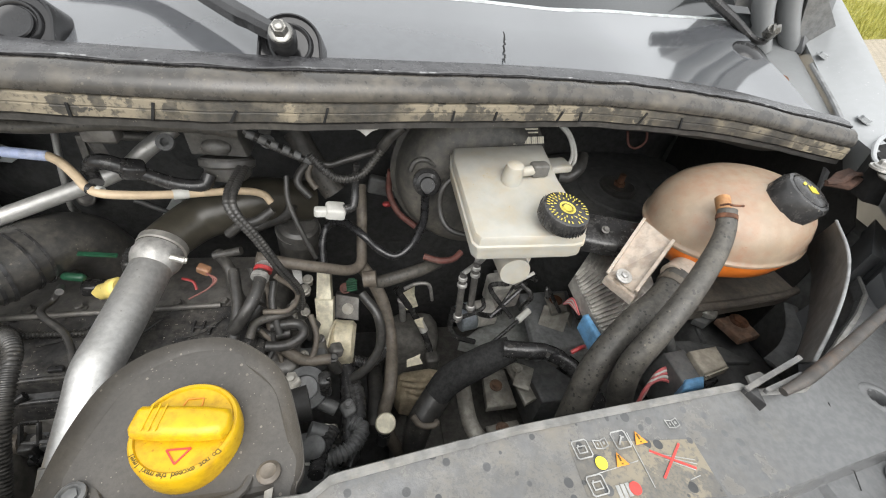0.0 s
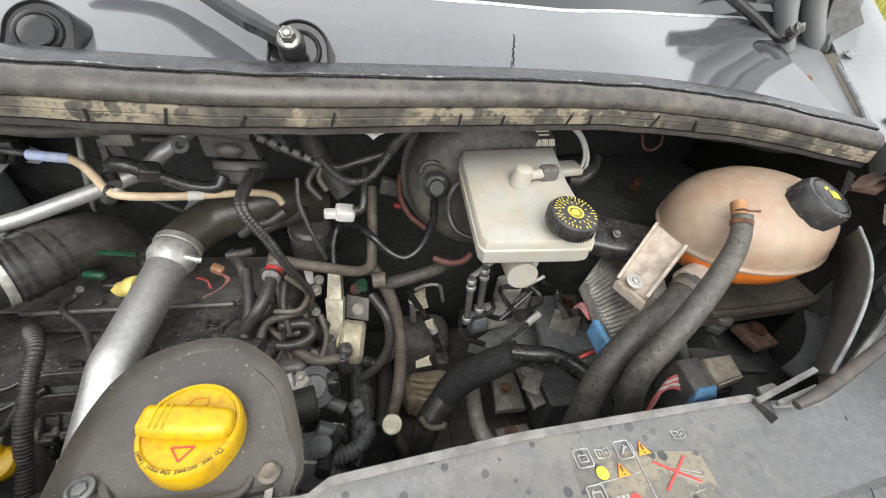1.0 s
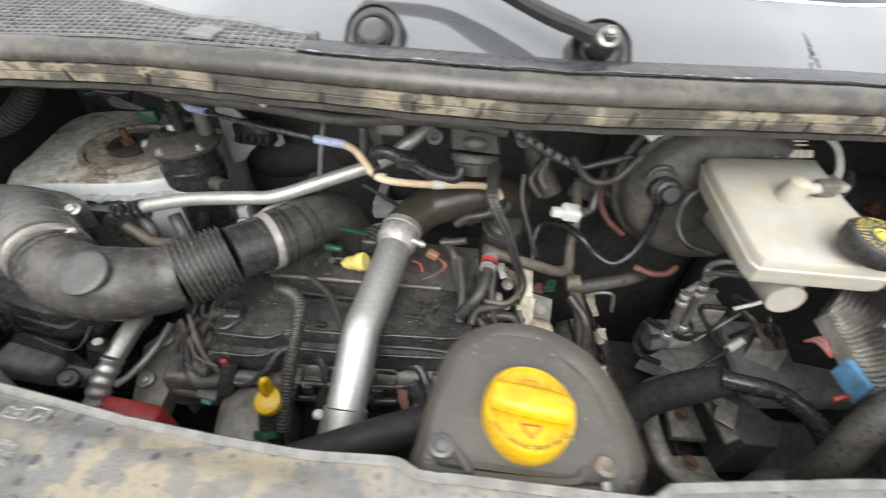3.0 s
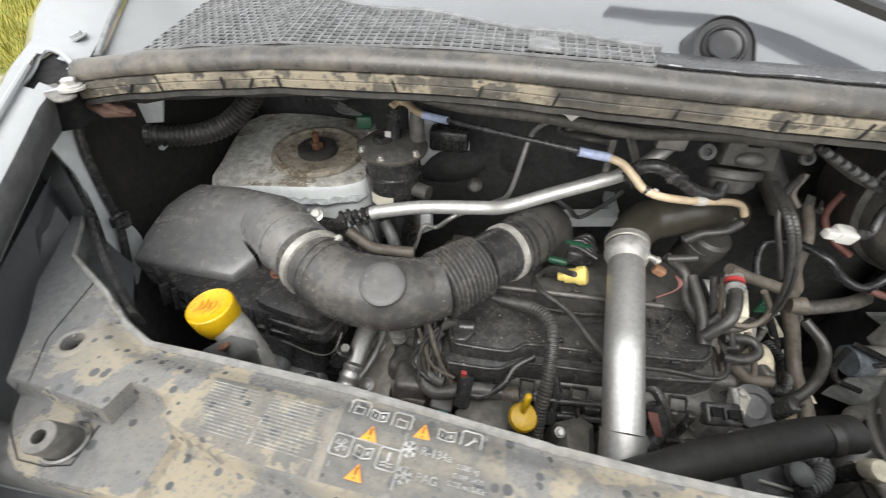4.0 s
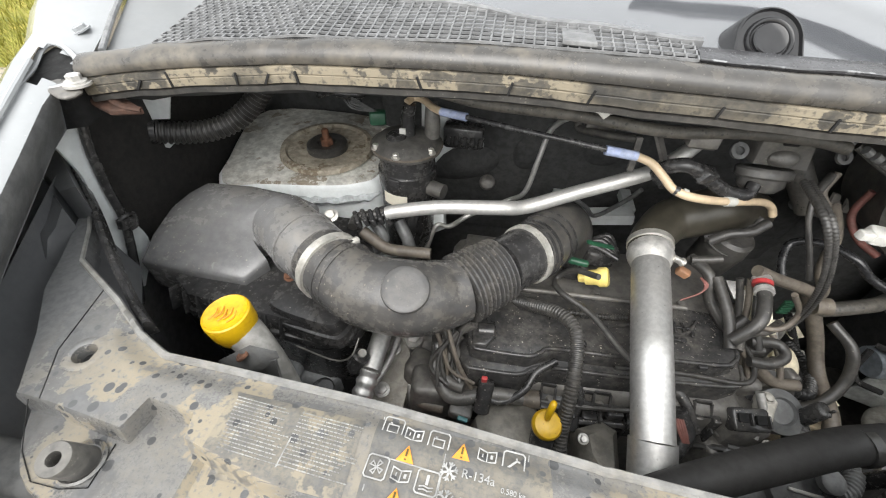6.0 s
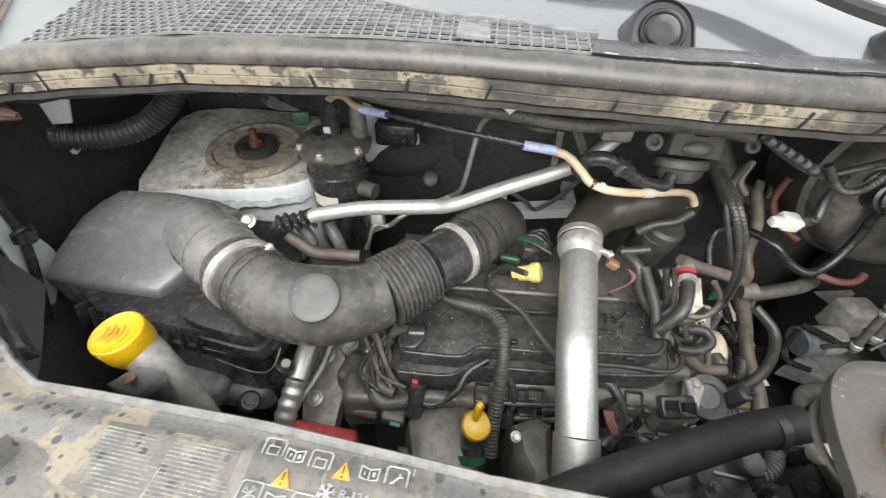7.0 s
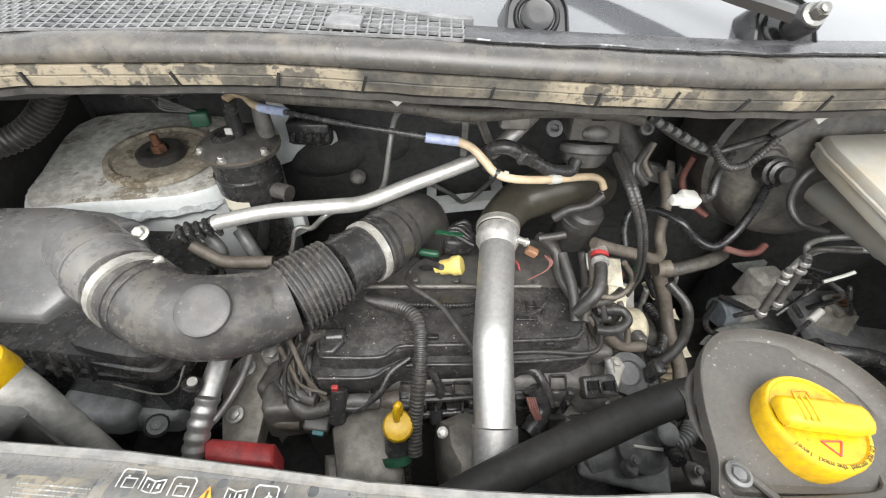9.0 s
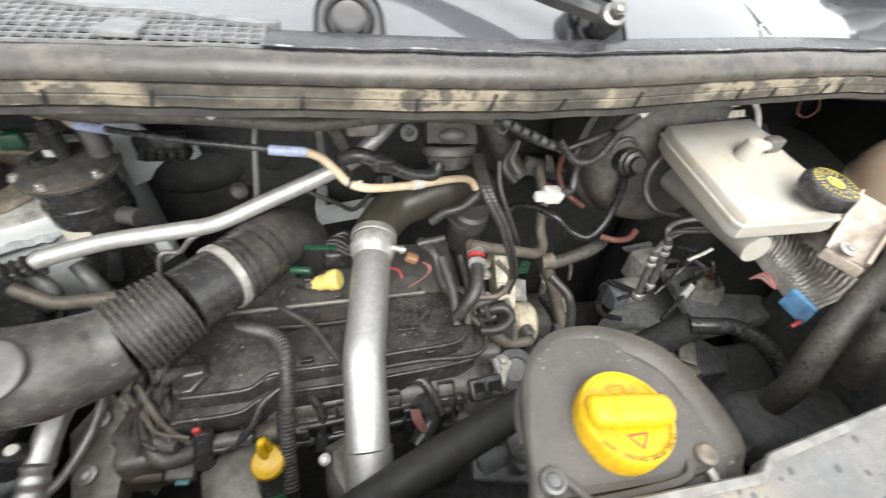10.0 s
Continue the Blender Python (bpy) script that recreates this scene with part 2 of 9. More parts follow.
# white wing paint darkened to grey for the shade on the flange, plus dust
flange_shade = mat("shaded_wing_flange", (0.115, 0.118, 0.12), 0.34, dust=(0.24, 0.235, 0.22), amount=0.35, scale=9, chips=0.5)
primer_grey = mat("grey_sealed_flange", (0.20, 0.205, 0.21), 0.4, dust=(0.30, 0.30, 0.28), amount=0.35, scale=10)
fin_grey = mat("dusty_fin_metal", (0.46, 0.445, 0.41), 0.5, metal=0.15, dust=(0.30, 0.27, 0.22), amount=0.4, scale=20)
servo_black = mat("speckled_servo_paint", (0.062, 0.061, 0.058), 0.4, dust=(0.26, 0.235, 0.19), amount=0.6, scale=14)
shelf_brown = mat("dusty_brown_plastic", (0.115, 0.103, 0.090), 0.42, dust=(0.34, 0.285, 0.22), amount=0.55, scale=18)
slate = mat("slate_plastic", (0.105, 0.108, 0.109), 0.36, dust=(0.22, 0.205, 0.18), amount=0.35, scale=20, chips=0.6)
gloss_black = mat("gloss_black_moulding", (0.018, 0.018, 0.019), 0.16, grain=0.1, bump=0.02)
wire_pink = mat("pink_wire", (0.55, 0.14, 0.14), 0.4, grain=0.15)
greasy_steel = mat("greasy_steel", (0.24, 0.235, 0.22), 0.28, metal=0.8, grain=0.2)
shield_metal = mat("stained_shield", (0.20, 0.19, 0.17), 0.42, metal=0.4, dust=(0.26, 0.23, 0.18), amount=0.45, scale=18, bump=0.2)
motor_blue = mat("blue_grey_motor", (0.21, 0.235, 0.26), 0.28, metal=0.2, dust=(0.26, 0.26, 0.24), amount=0.25, scale=24, chips=0.3)
slate_panel = mat("slate_carrier_panel", (0.27, 0.28, 0.27), 0.36, dust=(0.30, 0.28, 0.24), amount=0.45, scale=9, chips=0.35)
rust_plate = mat("brown_rusted_plate", (0.20, 0.115, 0.075), 0.8, dust=(0.30, 0.25, 0.20), amount=0.5, scale=30, bump=0.5, grain=0.35)
pale_cast = mat("dusty_pale_casting", (0.56, 0.54, 0.49), 0.5, metal=0.1, dust=(0.36, 0.31, 0.24), amount=0.45, scale=20, bump=0.3)
hose_pad = mat("smooth_hose_pad", (0.050, 0.050, 0.051), 0.36, dust=(0.36, 0.32, 0.26), amount=0.16, scale=11, grain=0.10, chips=0.5)
cap_print = mat("dusty_yellow_print", (0.52, 0.43, 0.07), 0.5, grain=0.15)
screen_glass = mat("dark_windscreen_glass", (0.015, 0.017, 0.018), 0.04, grain=0.0, bump=0.0, coat=1.0)
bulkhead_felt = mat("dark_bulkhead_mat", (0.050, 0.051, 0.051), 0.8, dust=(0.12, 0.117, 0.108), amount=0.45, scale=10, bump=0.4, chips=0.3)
engine_black = mat("engine_cover_plastic", (0.034, 0.034, 0.035), 0.16, dust=(0.38, 0.345, 0.29), amount=0.20, scale=18, chips=1.0)
lamp_grey = mat("dark_liner_plastic", (0.098, 0.101, 0.105), 0.34, dust=(0.17, 0.17, 0.165), amount=0.22, scale=10, grain=0.06, chips=0.2)
felt = mat("black_wing_felt", (0.016, 0.015, 0.014), 0.95, dust=(0.05, 0.045, 0.04), amount=0.4, scale=9, bump=0.4)
gearbox_tan = mat("oily_gearbox", (0.44, 0.37, 0.26), 0.5, metal=0.1, dust=(0.26, 0.21, 0.15), amount=0.4, scale=30, bump=0.3)


# ---- mesh helpers ----
def spline(pts, sub=6):
    """Points along a smooth line through pts."""
    p = [Vector(q) for q in pts]
    if len(p) == 2:
        return [p[0].lerp(p[1], i / sub) for i in range(sub + 1)], [i / sub for i in range(sub + 1)]
    p = [2 * p[0] - p[1]] + p + [2 * p[-1] - p[-2]]
    out, par = [], []
    for k in range(1, len(p) - 2):
        a, b, c, d = p[k - 1:k + 3]
        for i in range(sub):
            t = i / sub
            out.append(0.5 * (2 * b + (c - a) * t + (2 * a - 5 * b + 4 * c - d) * t * t + (3 * b - a - 3 * c + d) * t ** 3))
            par.append(k - 1 + t)
    out.append(p[-2])
    par.append(len(p) - 3)
    return out, par


class Geo:
    """Gathers simple shapes into one mesh."""

    def __init__(self):
        self.v, self.f = [], []

    def rings(self, rows, close=True, caps=True):
        """Joins rows of equal length into a skin."""
        base, k = len(self.v), len(rows[0])
        for row in rows:
            self.v.extend(tuple(q) for q in row)
        for r in range(len(rows) - 1):
            for i in range(k if close else k - 1):
                j = (i + 1) % k
                self.f.append((base + r * k + i, base + r * k + j, base + (r + 1) * k + j, base + (r + 1) * k + i))
        if caps and close:
            self.f.append(tuple(base + i for i in reversed(range(k))))
            last = base + (len(rows) - 1) * k
            self.f.append(tuple(last + i for i in range(k)))
        return self

    def tube(self, pts, r, seg=10, sub=6, flat=1.0, corr=None, up=(0, 0, 1)):
        """A round tube along a smooth line; r is one radius or one for each point; corr is (pitch, depth) of its rings."""
        line, par = spline(pts, sub)
        rad = [r] * len(pts) if isinstance(r, (int, float)) else list(r)

        def radius(t):
            i = min(int(t), len(rad) - 2)
            return rad[i] + (rad[i + 1] - rad[i]) * (t - i)
        radii = [radius(t) for t in par]
        if corr:
            pitch, depth = corr
            dist = [0.0]
            for a, b in zip(line, line[1:]):
                dist.append(dist[-1] + (b - a).length)
            n = max(2, int(dist[-1] / pitch * 4))
            fine, fr, j = [], [], 0
            for i in range(n + 1):
                d = dist[-1] * i / n
                while j < len(dist) - 2 and dist[j + 1] < d:
                    j += 1
                t = (d - dist[j]) / max(1e-9, dist[j + 1] - dist[j])
                fine.append(line[j].lerp(line[j + 1], t))
                fr.append(radii[j] + (radii[j + 1] - radii[j]) * t - (depth if i % 4 in (2, 3) else 0))
            line, radii = fine, fr
        side, rows = None, []
        for i, p in enumerate(line):
            d = (line[min(i + 1, len(line) - 1)] - line[max(i - 1, 0)]).normalized()
            if side is None:
                side = d.cross(Vector(up))
                if side.length < 0.1:
                    side = d.cross(Vector((1, 0, 0)))
            side = (side - d * side.dot(d)).normalized()
            other = d.cross(side)
            rows.append([p + radii[i] * (side * math.cos(a) + flat * other * math.sin(a)) for a in (2 * math.pi * k / seg for k in range(seg))])
        return self.rings(rows)

    def lathe(self, profile, at, axis=(0, 0, 1), seg=24, squash=1.0, start=(1, 0, 0)):
        """Turns (radius, height) pairs round an axis."""
        a = Vector(axis).normalized()
        u = Vector(start) - a * Vector(start).dot(a)
        if u.length < 0.1:
            u = a.orthogonal()
        u = u.normalized()
        w = a.cross(u)
        c = Vector(at)
        return self.rings([[c + a * h + r * (u * math.cos(t) + squash * w * math.sin(t)) for t in (2 * math.pi * k / seg for k in range(seg))] for r, h in profile])

    def cyl(self, p, q, r, r2=None, seg=14, bevel=0.0):
        p, q = Vector(p), Vector(q)
        h = (q - p).length
        r2 = r if r2 is None else r2
        b = min(bevel, h / 3, r / 2)
        prof = [(r - b, 0), (r, b), (r2, h - b), (r2 - b, h)] if b else [(r, 0), (r2, h)]
        return self.lathe(prof, p, q - p, seg)

    def prism(self, outline, z0, z1, bevel=0.003, m=None, taper=0.0):
        """A plate or block over a plan outline, with softened edges."""
        m = m or Matrix()
        o = [Vector((x, y)) for x, y in outline]
        if sum(a.x * b.y - b.x * a.y for a, b in zip(o, o[1:] + o[:1])) < 0:
            o.reverse()
        n = len(o)
        inward = []
        for i in range(n):
            a, b = (o[i] - o[i - 1]).normalized(), (o[(i + 1) % n] - o[i]).normalized()
            k = Vector((-a.y, a.x)) + Vector((-b.y, b.x))
            s = k.length
            inward.append(k / s * min(2.0, 2 / s) if s > 1e-6 else Vector((0, 0)))
        rows = []
        for d, z in ((bevel, z0), (0, z0 + bevel), (taper, z1 - bevel), (taper + bevel * 0.35, z1 - bevel * 0.35), (taper + bevel, z1)):
            rows.append([m @ Vector((*(p + k * d), z)) for p, k in zip(o, inward)])
        return self.rings(rows)

    def box(self, size, at, rot=(0, 0, 0), bevel=0.003, corner=None):
        """A block with rounded upright corners, centred on at."""
        sx, sy, sz = (s / 2 for s in size)
        c = min(corner if corner is not None else bevel * 1.5, sx * 0.95, sy * 0.95)
        out = []
        for x, y, a0 in ((sx - c, sy - c, 0), (-sx + c, sy - c, 90), (-sx + c, -sy + c, 180), (sx - c, -sy + c, 270)):
            out += [(x + c * math.cos(radians(a0 + k)), y + c * math.sin(radians(a0 + k))) for k in (0, 45, 90)]
        return self.prism(out, -sz, sz, min(bevel, sz * 0.9), pose(*at, *rot))

    def bar(self, p, q, w, h, bevel=0.001, up=(0, 0, 1)):
        """A straight bar of section w by h from p to q."""
        p, q = Vector(p), Vector(q)
        d = (q - p).normalized()
        s = d.cross(Vector(up))
        s = s.normalized() if s.length > 0.05 else d.orthogonal().normalized()
        t = s.cross(d)
        m = Matrix((s, t, d)).transposed().to_4x4()
        m.translation = p
        b = min(bevel, w / 4, h / 4)
        return self.prism([(-w / 2, -h / 2), (w / 2, -h / 2), (w / 2, h / 2), (-w / 2, h / 2)], 0, (q - p).length, b, m)

    def ball(self, at, r, squash=(1, 1, 1), seg=16):
        at = Vector(at)
        rows = []
        for j in range(1, seg // 2):
            t = math.pi * j / (seg // 2)
            rows.append([at + Vector((r * squash[0] * math.sin(t) * math.cos(a), r * squash[1] * math.sin(t) * math.sin(a), -r * squash[2] * math.cos(t))) for a in (2 * math.pi * k / seg for k in range(seg))])
        return self.rings(rows)

    def bolt(self, at, axis=(0, 0, 1), r=0.006, h=0.006):
        """A flanged hexagon head."""
        a = Vector(axis).normalized()
        self.lathe([(r * 1.45, 0), (r * 1.45, h * 0.25), (r * 1.1, h * 0.35)], at, a, 14)
        return self.lathe([(r, h * 0.3), (r, h * 0.9), (r * 0.85, h)], at, a, 6)

    def mesh(self, name, material, angle=38):
        me = bpy.data.meshes.new(name)
        me.from_pydata(self.v, [], self.f)
        bm = bmesh.new()
        bm.from_mesh(me)
        bmesh.ops.recalc_face_normals(bm, faces=bm.faces)
        bm.to_mesh(me)
        bm.free()
        me.polygons.foreach_set("use_smooth", [True] * len(me.polygons))
        me.set_sharp_from_angle(angle=radians(angle))
        me.materials.append(material)
        return me


def attach(ob, parent):
    """Parents ob without moving it; parts are modelled where they stand."""
    ob.parent = parent
    ob.matrix_parent_inverse = Matrix() if parent.parent else parent.matrix_basis.inverted()
    return ob


def part(name, geo, material, parent, label=""):
    """One mesh under a thing or under a part."""
    ob = attach(new(name, geo.mesh(name, material)), parent)
    return tagged(ob, label)


def thing(name, at, label, category, group="", kind=""):
    """An empty at a thing's base, to carry its parts."""
    ob = new(name)
    ob.empty_display_size = 0.02
    ob.location = at
    return tagged(ob, label, category, group, kind)


def solid(name, geo, material, label, category, group="", kind=""):
    """A thing made of one mesh."""
    return tagged(new(name, geo.mesh(name, material)), label, category, group, kind)


def flip(p):
    """The same place on the other side of the car."""
    return (-0.30 - p[0], *p[1:])


def lerp(a, b, t):
    return a + (b - a) * t


def along(table, x):
    """A value read from a short table of (x, value)."""
    for (a, u), (b, w) in zip(table, table[1:]):
        if x <= b:
            t = max(0.0, (x - a) / (b - a))
            return lerp(u, w, t * t * (3 - 2 * t))
    return table[-1][1]


def letters(text, at, size, m, material, parent, name="lettering", align="LEFT"):
    """Flat built-in-font lettering on a part, converted to a mesh."""
    cu = bpy.data.curves.new(name, "FONT")
    cu.body, cu.size, cu.align_x, cu.extrude = text, size, align, 0.0002
    tmp = bpy.data.objects.new(name, cu)
    me = bpy.data.meshes.new_from_object(tmp)
    bpy.data.objects.remove(tmp)
    me.transform(m @ Matrix.Translation(at))
    me.materials.append(material)
    return attach(new(name, me), parent)



# ---- ground ----
def ground():
    g = Geo()
    g.rings([[(x, y, 0.0) for x in (-300, -40, -8, 8, 40, 300)] for y in (-300, -40, -8, 8, 40, 300)], close=False)
    m = bpy.data.materials.new("paving_and_meadow")
    m.use_nodes = True
    n, l = m.node_tree.nodes, m.node_tree.links
    co = n.new("ShaderNodeTexCoord").outputs["Object"]
    brick = n.new("ShaderNodeTexBrick")
    brick.inputs["Scale"].default_value = 1.0
    brick.inputs["Brick Width"].default_value, brick.inputs["Row Height"].default_value = 0.2, 0.1
    brick.inputs["Mortar Size"].default_value = 0.008
    brick.inputs["Color1"].default_value, brick.inputs["Color2"].default_value = (0.40, 0.34, 0.26, 1), (0.32, 0.28, 0.22, 1)
    brick.inputs["Mortar"].default_value = (0.16, 0.15, 0.11, 1)
    l.new(co, brick.inputs["Vector"])
    nz = n.new("ShaderNodeTexNoise")
    nz.inputs["Scale"].default_value = 2.5
    l.new(co, nz.inputs["Vector"])
    rp = n.new("ShaderNodeValToRGB")
    rp.color_ramp.elements[0].position, rp.color_ramp.elements[1].position = 0.35, 0.7
    rp.color_ramp.elements[0].color, rp.color_ramp.elements[1].color = (0.13, 0.15, 0.02, 1), (0.40, 0.33, 0.07, 1)
    l.new(nz.outputs["Fac"], rp.inputs["Fac"])
    sep = n.new("ShaderNodeSeparateXYZ")
    l.new(co, sep.inputs["Vector"])
    edge = n.new("ShaderNodeMath")
    edge.operation = "GREATER_THAN"
    edge.inputs[1].default_value = 4.8
    lean = n.new("ShaderNodeMath")
    lean.operation = "MULTIPLY_ADD"
    lean.inputs[1].default_value = -0.36
    l.new(sep.outputs["X"], lean.inputs[0])
    l.new(sep.outputs["Y"], lean.inputs[2])
    l.new(lean.outputs["Value"], edge.inputs[0])
    mx = n.new("ShaderNodeMix")
    mx.data_type = "RGBA"
    l.new(edge.outputs["Value"], mx.inputs["Factor"])
    l.new(brick.outputs["Color"], mx.inputs["A"])
    l.new(rp.outputs["Color"], mx.inputs["B"])
    l.new(mx.outputs["Result"], n["Principled BSDF"].inputs["Base Color"])
    n["Principled BSDF"].inputs["Roughness"].default_value = 0.9
    tagged(new("ground", g.mesh("ground", m)), "block-paved yard with a strip of dry meadow grass", "ground", kind="structure")


ground()

# meadow grass at both sides of the yard
rg = random.Random(4)
grass = Geo()
for side in (-1, 1):
    for k in range(9000):
        x = rg.uniform(-9.5, -2.5) if side < 0 else rg.uniform(6.0, 24.0)
        y = 4.8 + 0.36 * x + 7.0 * rg.random() ** 1.5
        h, w, a = rg.uniform(0.10, 0.38), rg.uniform(0.006, 0.014), rg.uniform(0, 6.3)
        dx, dy = math.cos(a), math.sin(a)
        b = len(grass.v)
        grass.v += [(x - w * dy, y + w * dx, 0), (x + w * dy, y - w * dx, 0), (x + dx * h * 0.5, y + dy * h * 0.5, h)]
        grass.f.append((b, b + 1, b + 2))
grass_mat = mat("dry_grass", (0.30, 0.28, 0.055), 0.8, dust=(0.13, 0.18, 0.025), amount=0.5, scale=1.2, bump=0)
solid("grass", grass, grass_mat, "long dry yellow-green meadow grass", "grass", kind="stuff")


# ---- the bay: bulkhead, side walls, undertray ----
g = Geo()
g.box((1.9, 0.05, 0.95), (-0.15, 0.86, 0.80), bevel=0.01)
g.box((0.9, 0.05, 0.5), (-0.30, 0.80, 0.95), (12, 0, 0), bevel=0.02)
solid("bulkhead", g, bulkhead_felt, "dark bulkhead behind the engine with sound matting", "bulkhead", kind="structure")
for cx, cz, r, sx, sz, turn in ((-0.58, 0.93, 0.085, 1.35, 0.75, 0.3), (-0.44, 0.99, 0.075, 0.8, 1.2, -0.2), (-0.30, 1.00, 0.08, 1.1, 0.9, 0.0)):
    rows = []
    for j in range(1, 9):
        a = math.pi / 2 * j / 9
        row = []
        for k in range(28):
            b = 2 * math.pi * k / 28
            u, w = r * sx * math.sin(a) * math.cos(b), r * sz * math.sin(a) * math.sin(b)
            row.append((cx + u * math.cos(turn) - w * math.sin(turn), 0.815 - 0.055 * math.cos(a), cz + u * math.sin(turn) + w * math.cos(turn)))
        rows.append(row)
    solid("bulkhead_pressing", Geo().rings(rows), bulkhead_felt, "raised fold of the bulkhead mat", "bulkhead panel", kind="structure")
g = Geo().lathe([(0.0175, 0.0), (0.0165, 0.003), (0.014, 0.004), (0.012, 0.0025), (0.003, 0.0025)], (-0.521, 0.772, 0.883), (0, -0.9, 0.5), 28)
solid("drain_plug", g, dark_steel, "dull round plug in the bulkhead mat", "plug")
g = Geo().bar((-0.37, 0.70, 0.868), (-0.225, 0.70, 0.892), 0.03, 0.022, 0.004).bar((-0.365, 0.71, 0.866), (-0.365, 0.83, 0.866), 0.02, 0.02, 0.003).bar((-0.23, 0.71, 0.888), (-0.23, 0.83, 0.888), 0.02, 0.02, 0.003)
solid("cross_rail", g, tower_paint, "pale painted rail low on the bulkhead", "body rail")
g = Geo().tube(((-0.375, 0.66, 0.955), (-0.330, 0.665, 0.925), (-0.300, 0.684, 0.893), (-0.262, 0.66, 0.955), (-0.250, 0.65, 0.985)), 0.0042)
solid("thin_cable", g, slate, "thin grey cable looped behind the hose", "cable")
g = Geo()
g.box((2.1, 1.2, 0.03), (-0.15, 0.40, 0.32), bevel=0.005)
solid("undertray", g, dark_body, "dark undertray below the engine", "undertray", kind="structure")
g = Geo()
g.box((1.75, 0.04, 0.70), (-0.15, 0.07, 0.68), bevel=0.01)
solid("radiator", g, dark_body, "dark radiator pack below the front panel", "radiator", kind="structure")
for s in (0, 1):
    g = Geo()
    rows = []
    for y, x, z in ((-0.1, -0.90, 1.02), (0.15, -0.98, 1.03), (0.38, -1.05, 1.08), (0.9, -1.06, 1.12)):
        rows.append([(x - 0.03, y, 0.3), (x, y, 0.35), (x + 0.01, y, z - 0.12), (x - 0.01, y, z), (x - 0.05, y, z), (x - 0.06, y, 0.3)])
    if s:
        rows = [[flip(p) for p in r] for r in rows]
    g.rings(rows)
    solid("inner_wing", g, dark_body, "dark inner wing wall of the engine bay", "inner wing", group="inner wings", kind="structure")


# ---- wings with their hinges ----
def wing(right):
    f = flip if right else tuple
    t = thing("wing", f((-1.08, 0.35, 0.3)), "white painted front wing with a dusty inner flange", "car wing", group="front wings")
    # outer ridge and skin, front to back: x of the ridge, its height, x of the inner flange, its height
    prof = ((-0.25, -0.80, 1.06, -0.75, 1.05), (0.0, -0.885, 1.11, -0.83, 1.10), (0.10, -0.925, 1.137, -0.872, 1.127), (0.21, -0.972, 1.163, -0.923, 1.155), (0.28, -1.002, 1.184, -0.953, 1.173), (0.34, -1.022, 1.203, -0.974, 1.193), (0.39, -1.040, 1.220, -0.989, 1.205), (0.46, -1.085, 1.224, -1.012, 1.208), (0.52, -1.125, 1.243, -1.035, 1.222), (0.63, -1.152, 1.292, -1.082, 1.252), (0.80, -1.223, 1.350, -1.15, 1.305), (0.95, -1.28, 1.395, -1.20, 1.35))
    fine = []
    for a, b in zip(prof, prof[1:]):
        k = max(1, int((b[0] - a[0]) / 0.012))
        fine += [tuple(lerp(u, w, i / k) for u, w in zip(a, b)) for i in range(k)]
    fine.append(prof[-1])
    rows = []
    for y, xr, zr, xi, zi in fine:
        mids = [(lerp(xi - 0.012, xr + 0.015, k / 6), y, lerp(zi + 0.004, zr - 0.003, (k / 6) ** 0.75)) for k in range(1, 6)]
        rows.append([f(p) for p in ((xi - 0.02, y, zi - 0.05), (xi, y, zi), (xi - 0.006, y, zi + 0.003), *mids, (xr + 0.015, y, zr - 0.003), (xr, y, zr), (xr - 0.02, y, zr - 0.012), (xr - 0.07, y, zr - 0.10), (xr - 0.10, y, 0.55))])
    g = Geo().rings(rows, close=False)
    # the hinge passes through an opening in the skin
    hole = [f(p)[:2] for p in ((-1.028, 0.371, 0), (-1.036, 0.400, 0), (-1.054, 0.434, 0), (-1.053, 0.450, 0), (-1.034, 0.446, 0), (-0.999, 0.424, 0), (-0.972, 0.397, 0), (-0.978, 0.376, 0), (-1.003, 0.366, 0))]

    def inside(x, y):
        odd = False
        for (x0, y0), (x1, y1) in zip(hole, hole[1:] + hole[:1]):
            if (y0 > y) != (y1 > y) and x < x0 + (y - y0) / (y1 - y0) * (x1 - x0):
                odd = not odd
        return odd
    mx, my = sum(p[0] for p in hole) / 9, sum(p[1] for p in hole) / 9
    g.f = [q for q in g.f if not (all(inside(mx + (g.v[i][0] - mx) / 1.1, my + (g.v[i][1] - my) / 1.1) for i in q) and min(g.v[i][2] for i in q) > 1.19)]
    part("skin", g, white_paint, t)
    # the flange is painted like the skin; its shade is put into a grey colour
    rows = [[f(p) for p in ((xi - 0.026, y, zi - 0.052), (xi - 0.016, y, zi - 0.045), (xi + 0.002, y, zi - 0.006), (xi + 0.001, y, zi + 0.002))] for y, xr, zr, xi, zi in fine if y < 0.375]
    part("inner_flange", Geo().rings(rows, close=False), flange_shade, t, "inner flange of the white wing, greyed for its shade")
    for off in (0.016,):
        g = Geo().tube([f((lerp(xr, xi, off / 0.04), y, lerp(zr, zi, off / 0.06) + 0.004)) for y, xr, zr, xi, zi in prof[1:7]], 0.0035, seg=8)
        part("bead", g, white_paint, t)
    # flange under the scuttle end, the hinge cup and its bolt
    b = f((-0.957, 0.375, 1.205))
    g = Geo().box((0.060, 0.024, 0.005), f((-0.975, 0.371, 1.200)), (6, 0, -25 if not right else 25), bevel=0.002, corner=0.02)
    part("hinge_plate", g, dark_steel, t, "bare hinge plate")
    g = Geo().lathe([(0.0135, 0), (0.0135, 0.0025)], b).bolt((b[0], b[1], b[2] + 0.0025), r=0.0075, h=0.009)
    part("hinge_bolt", g, alu_dull, t, "zinc hexagon bolt with a washer")
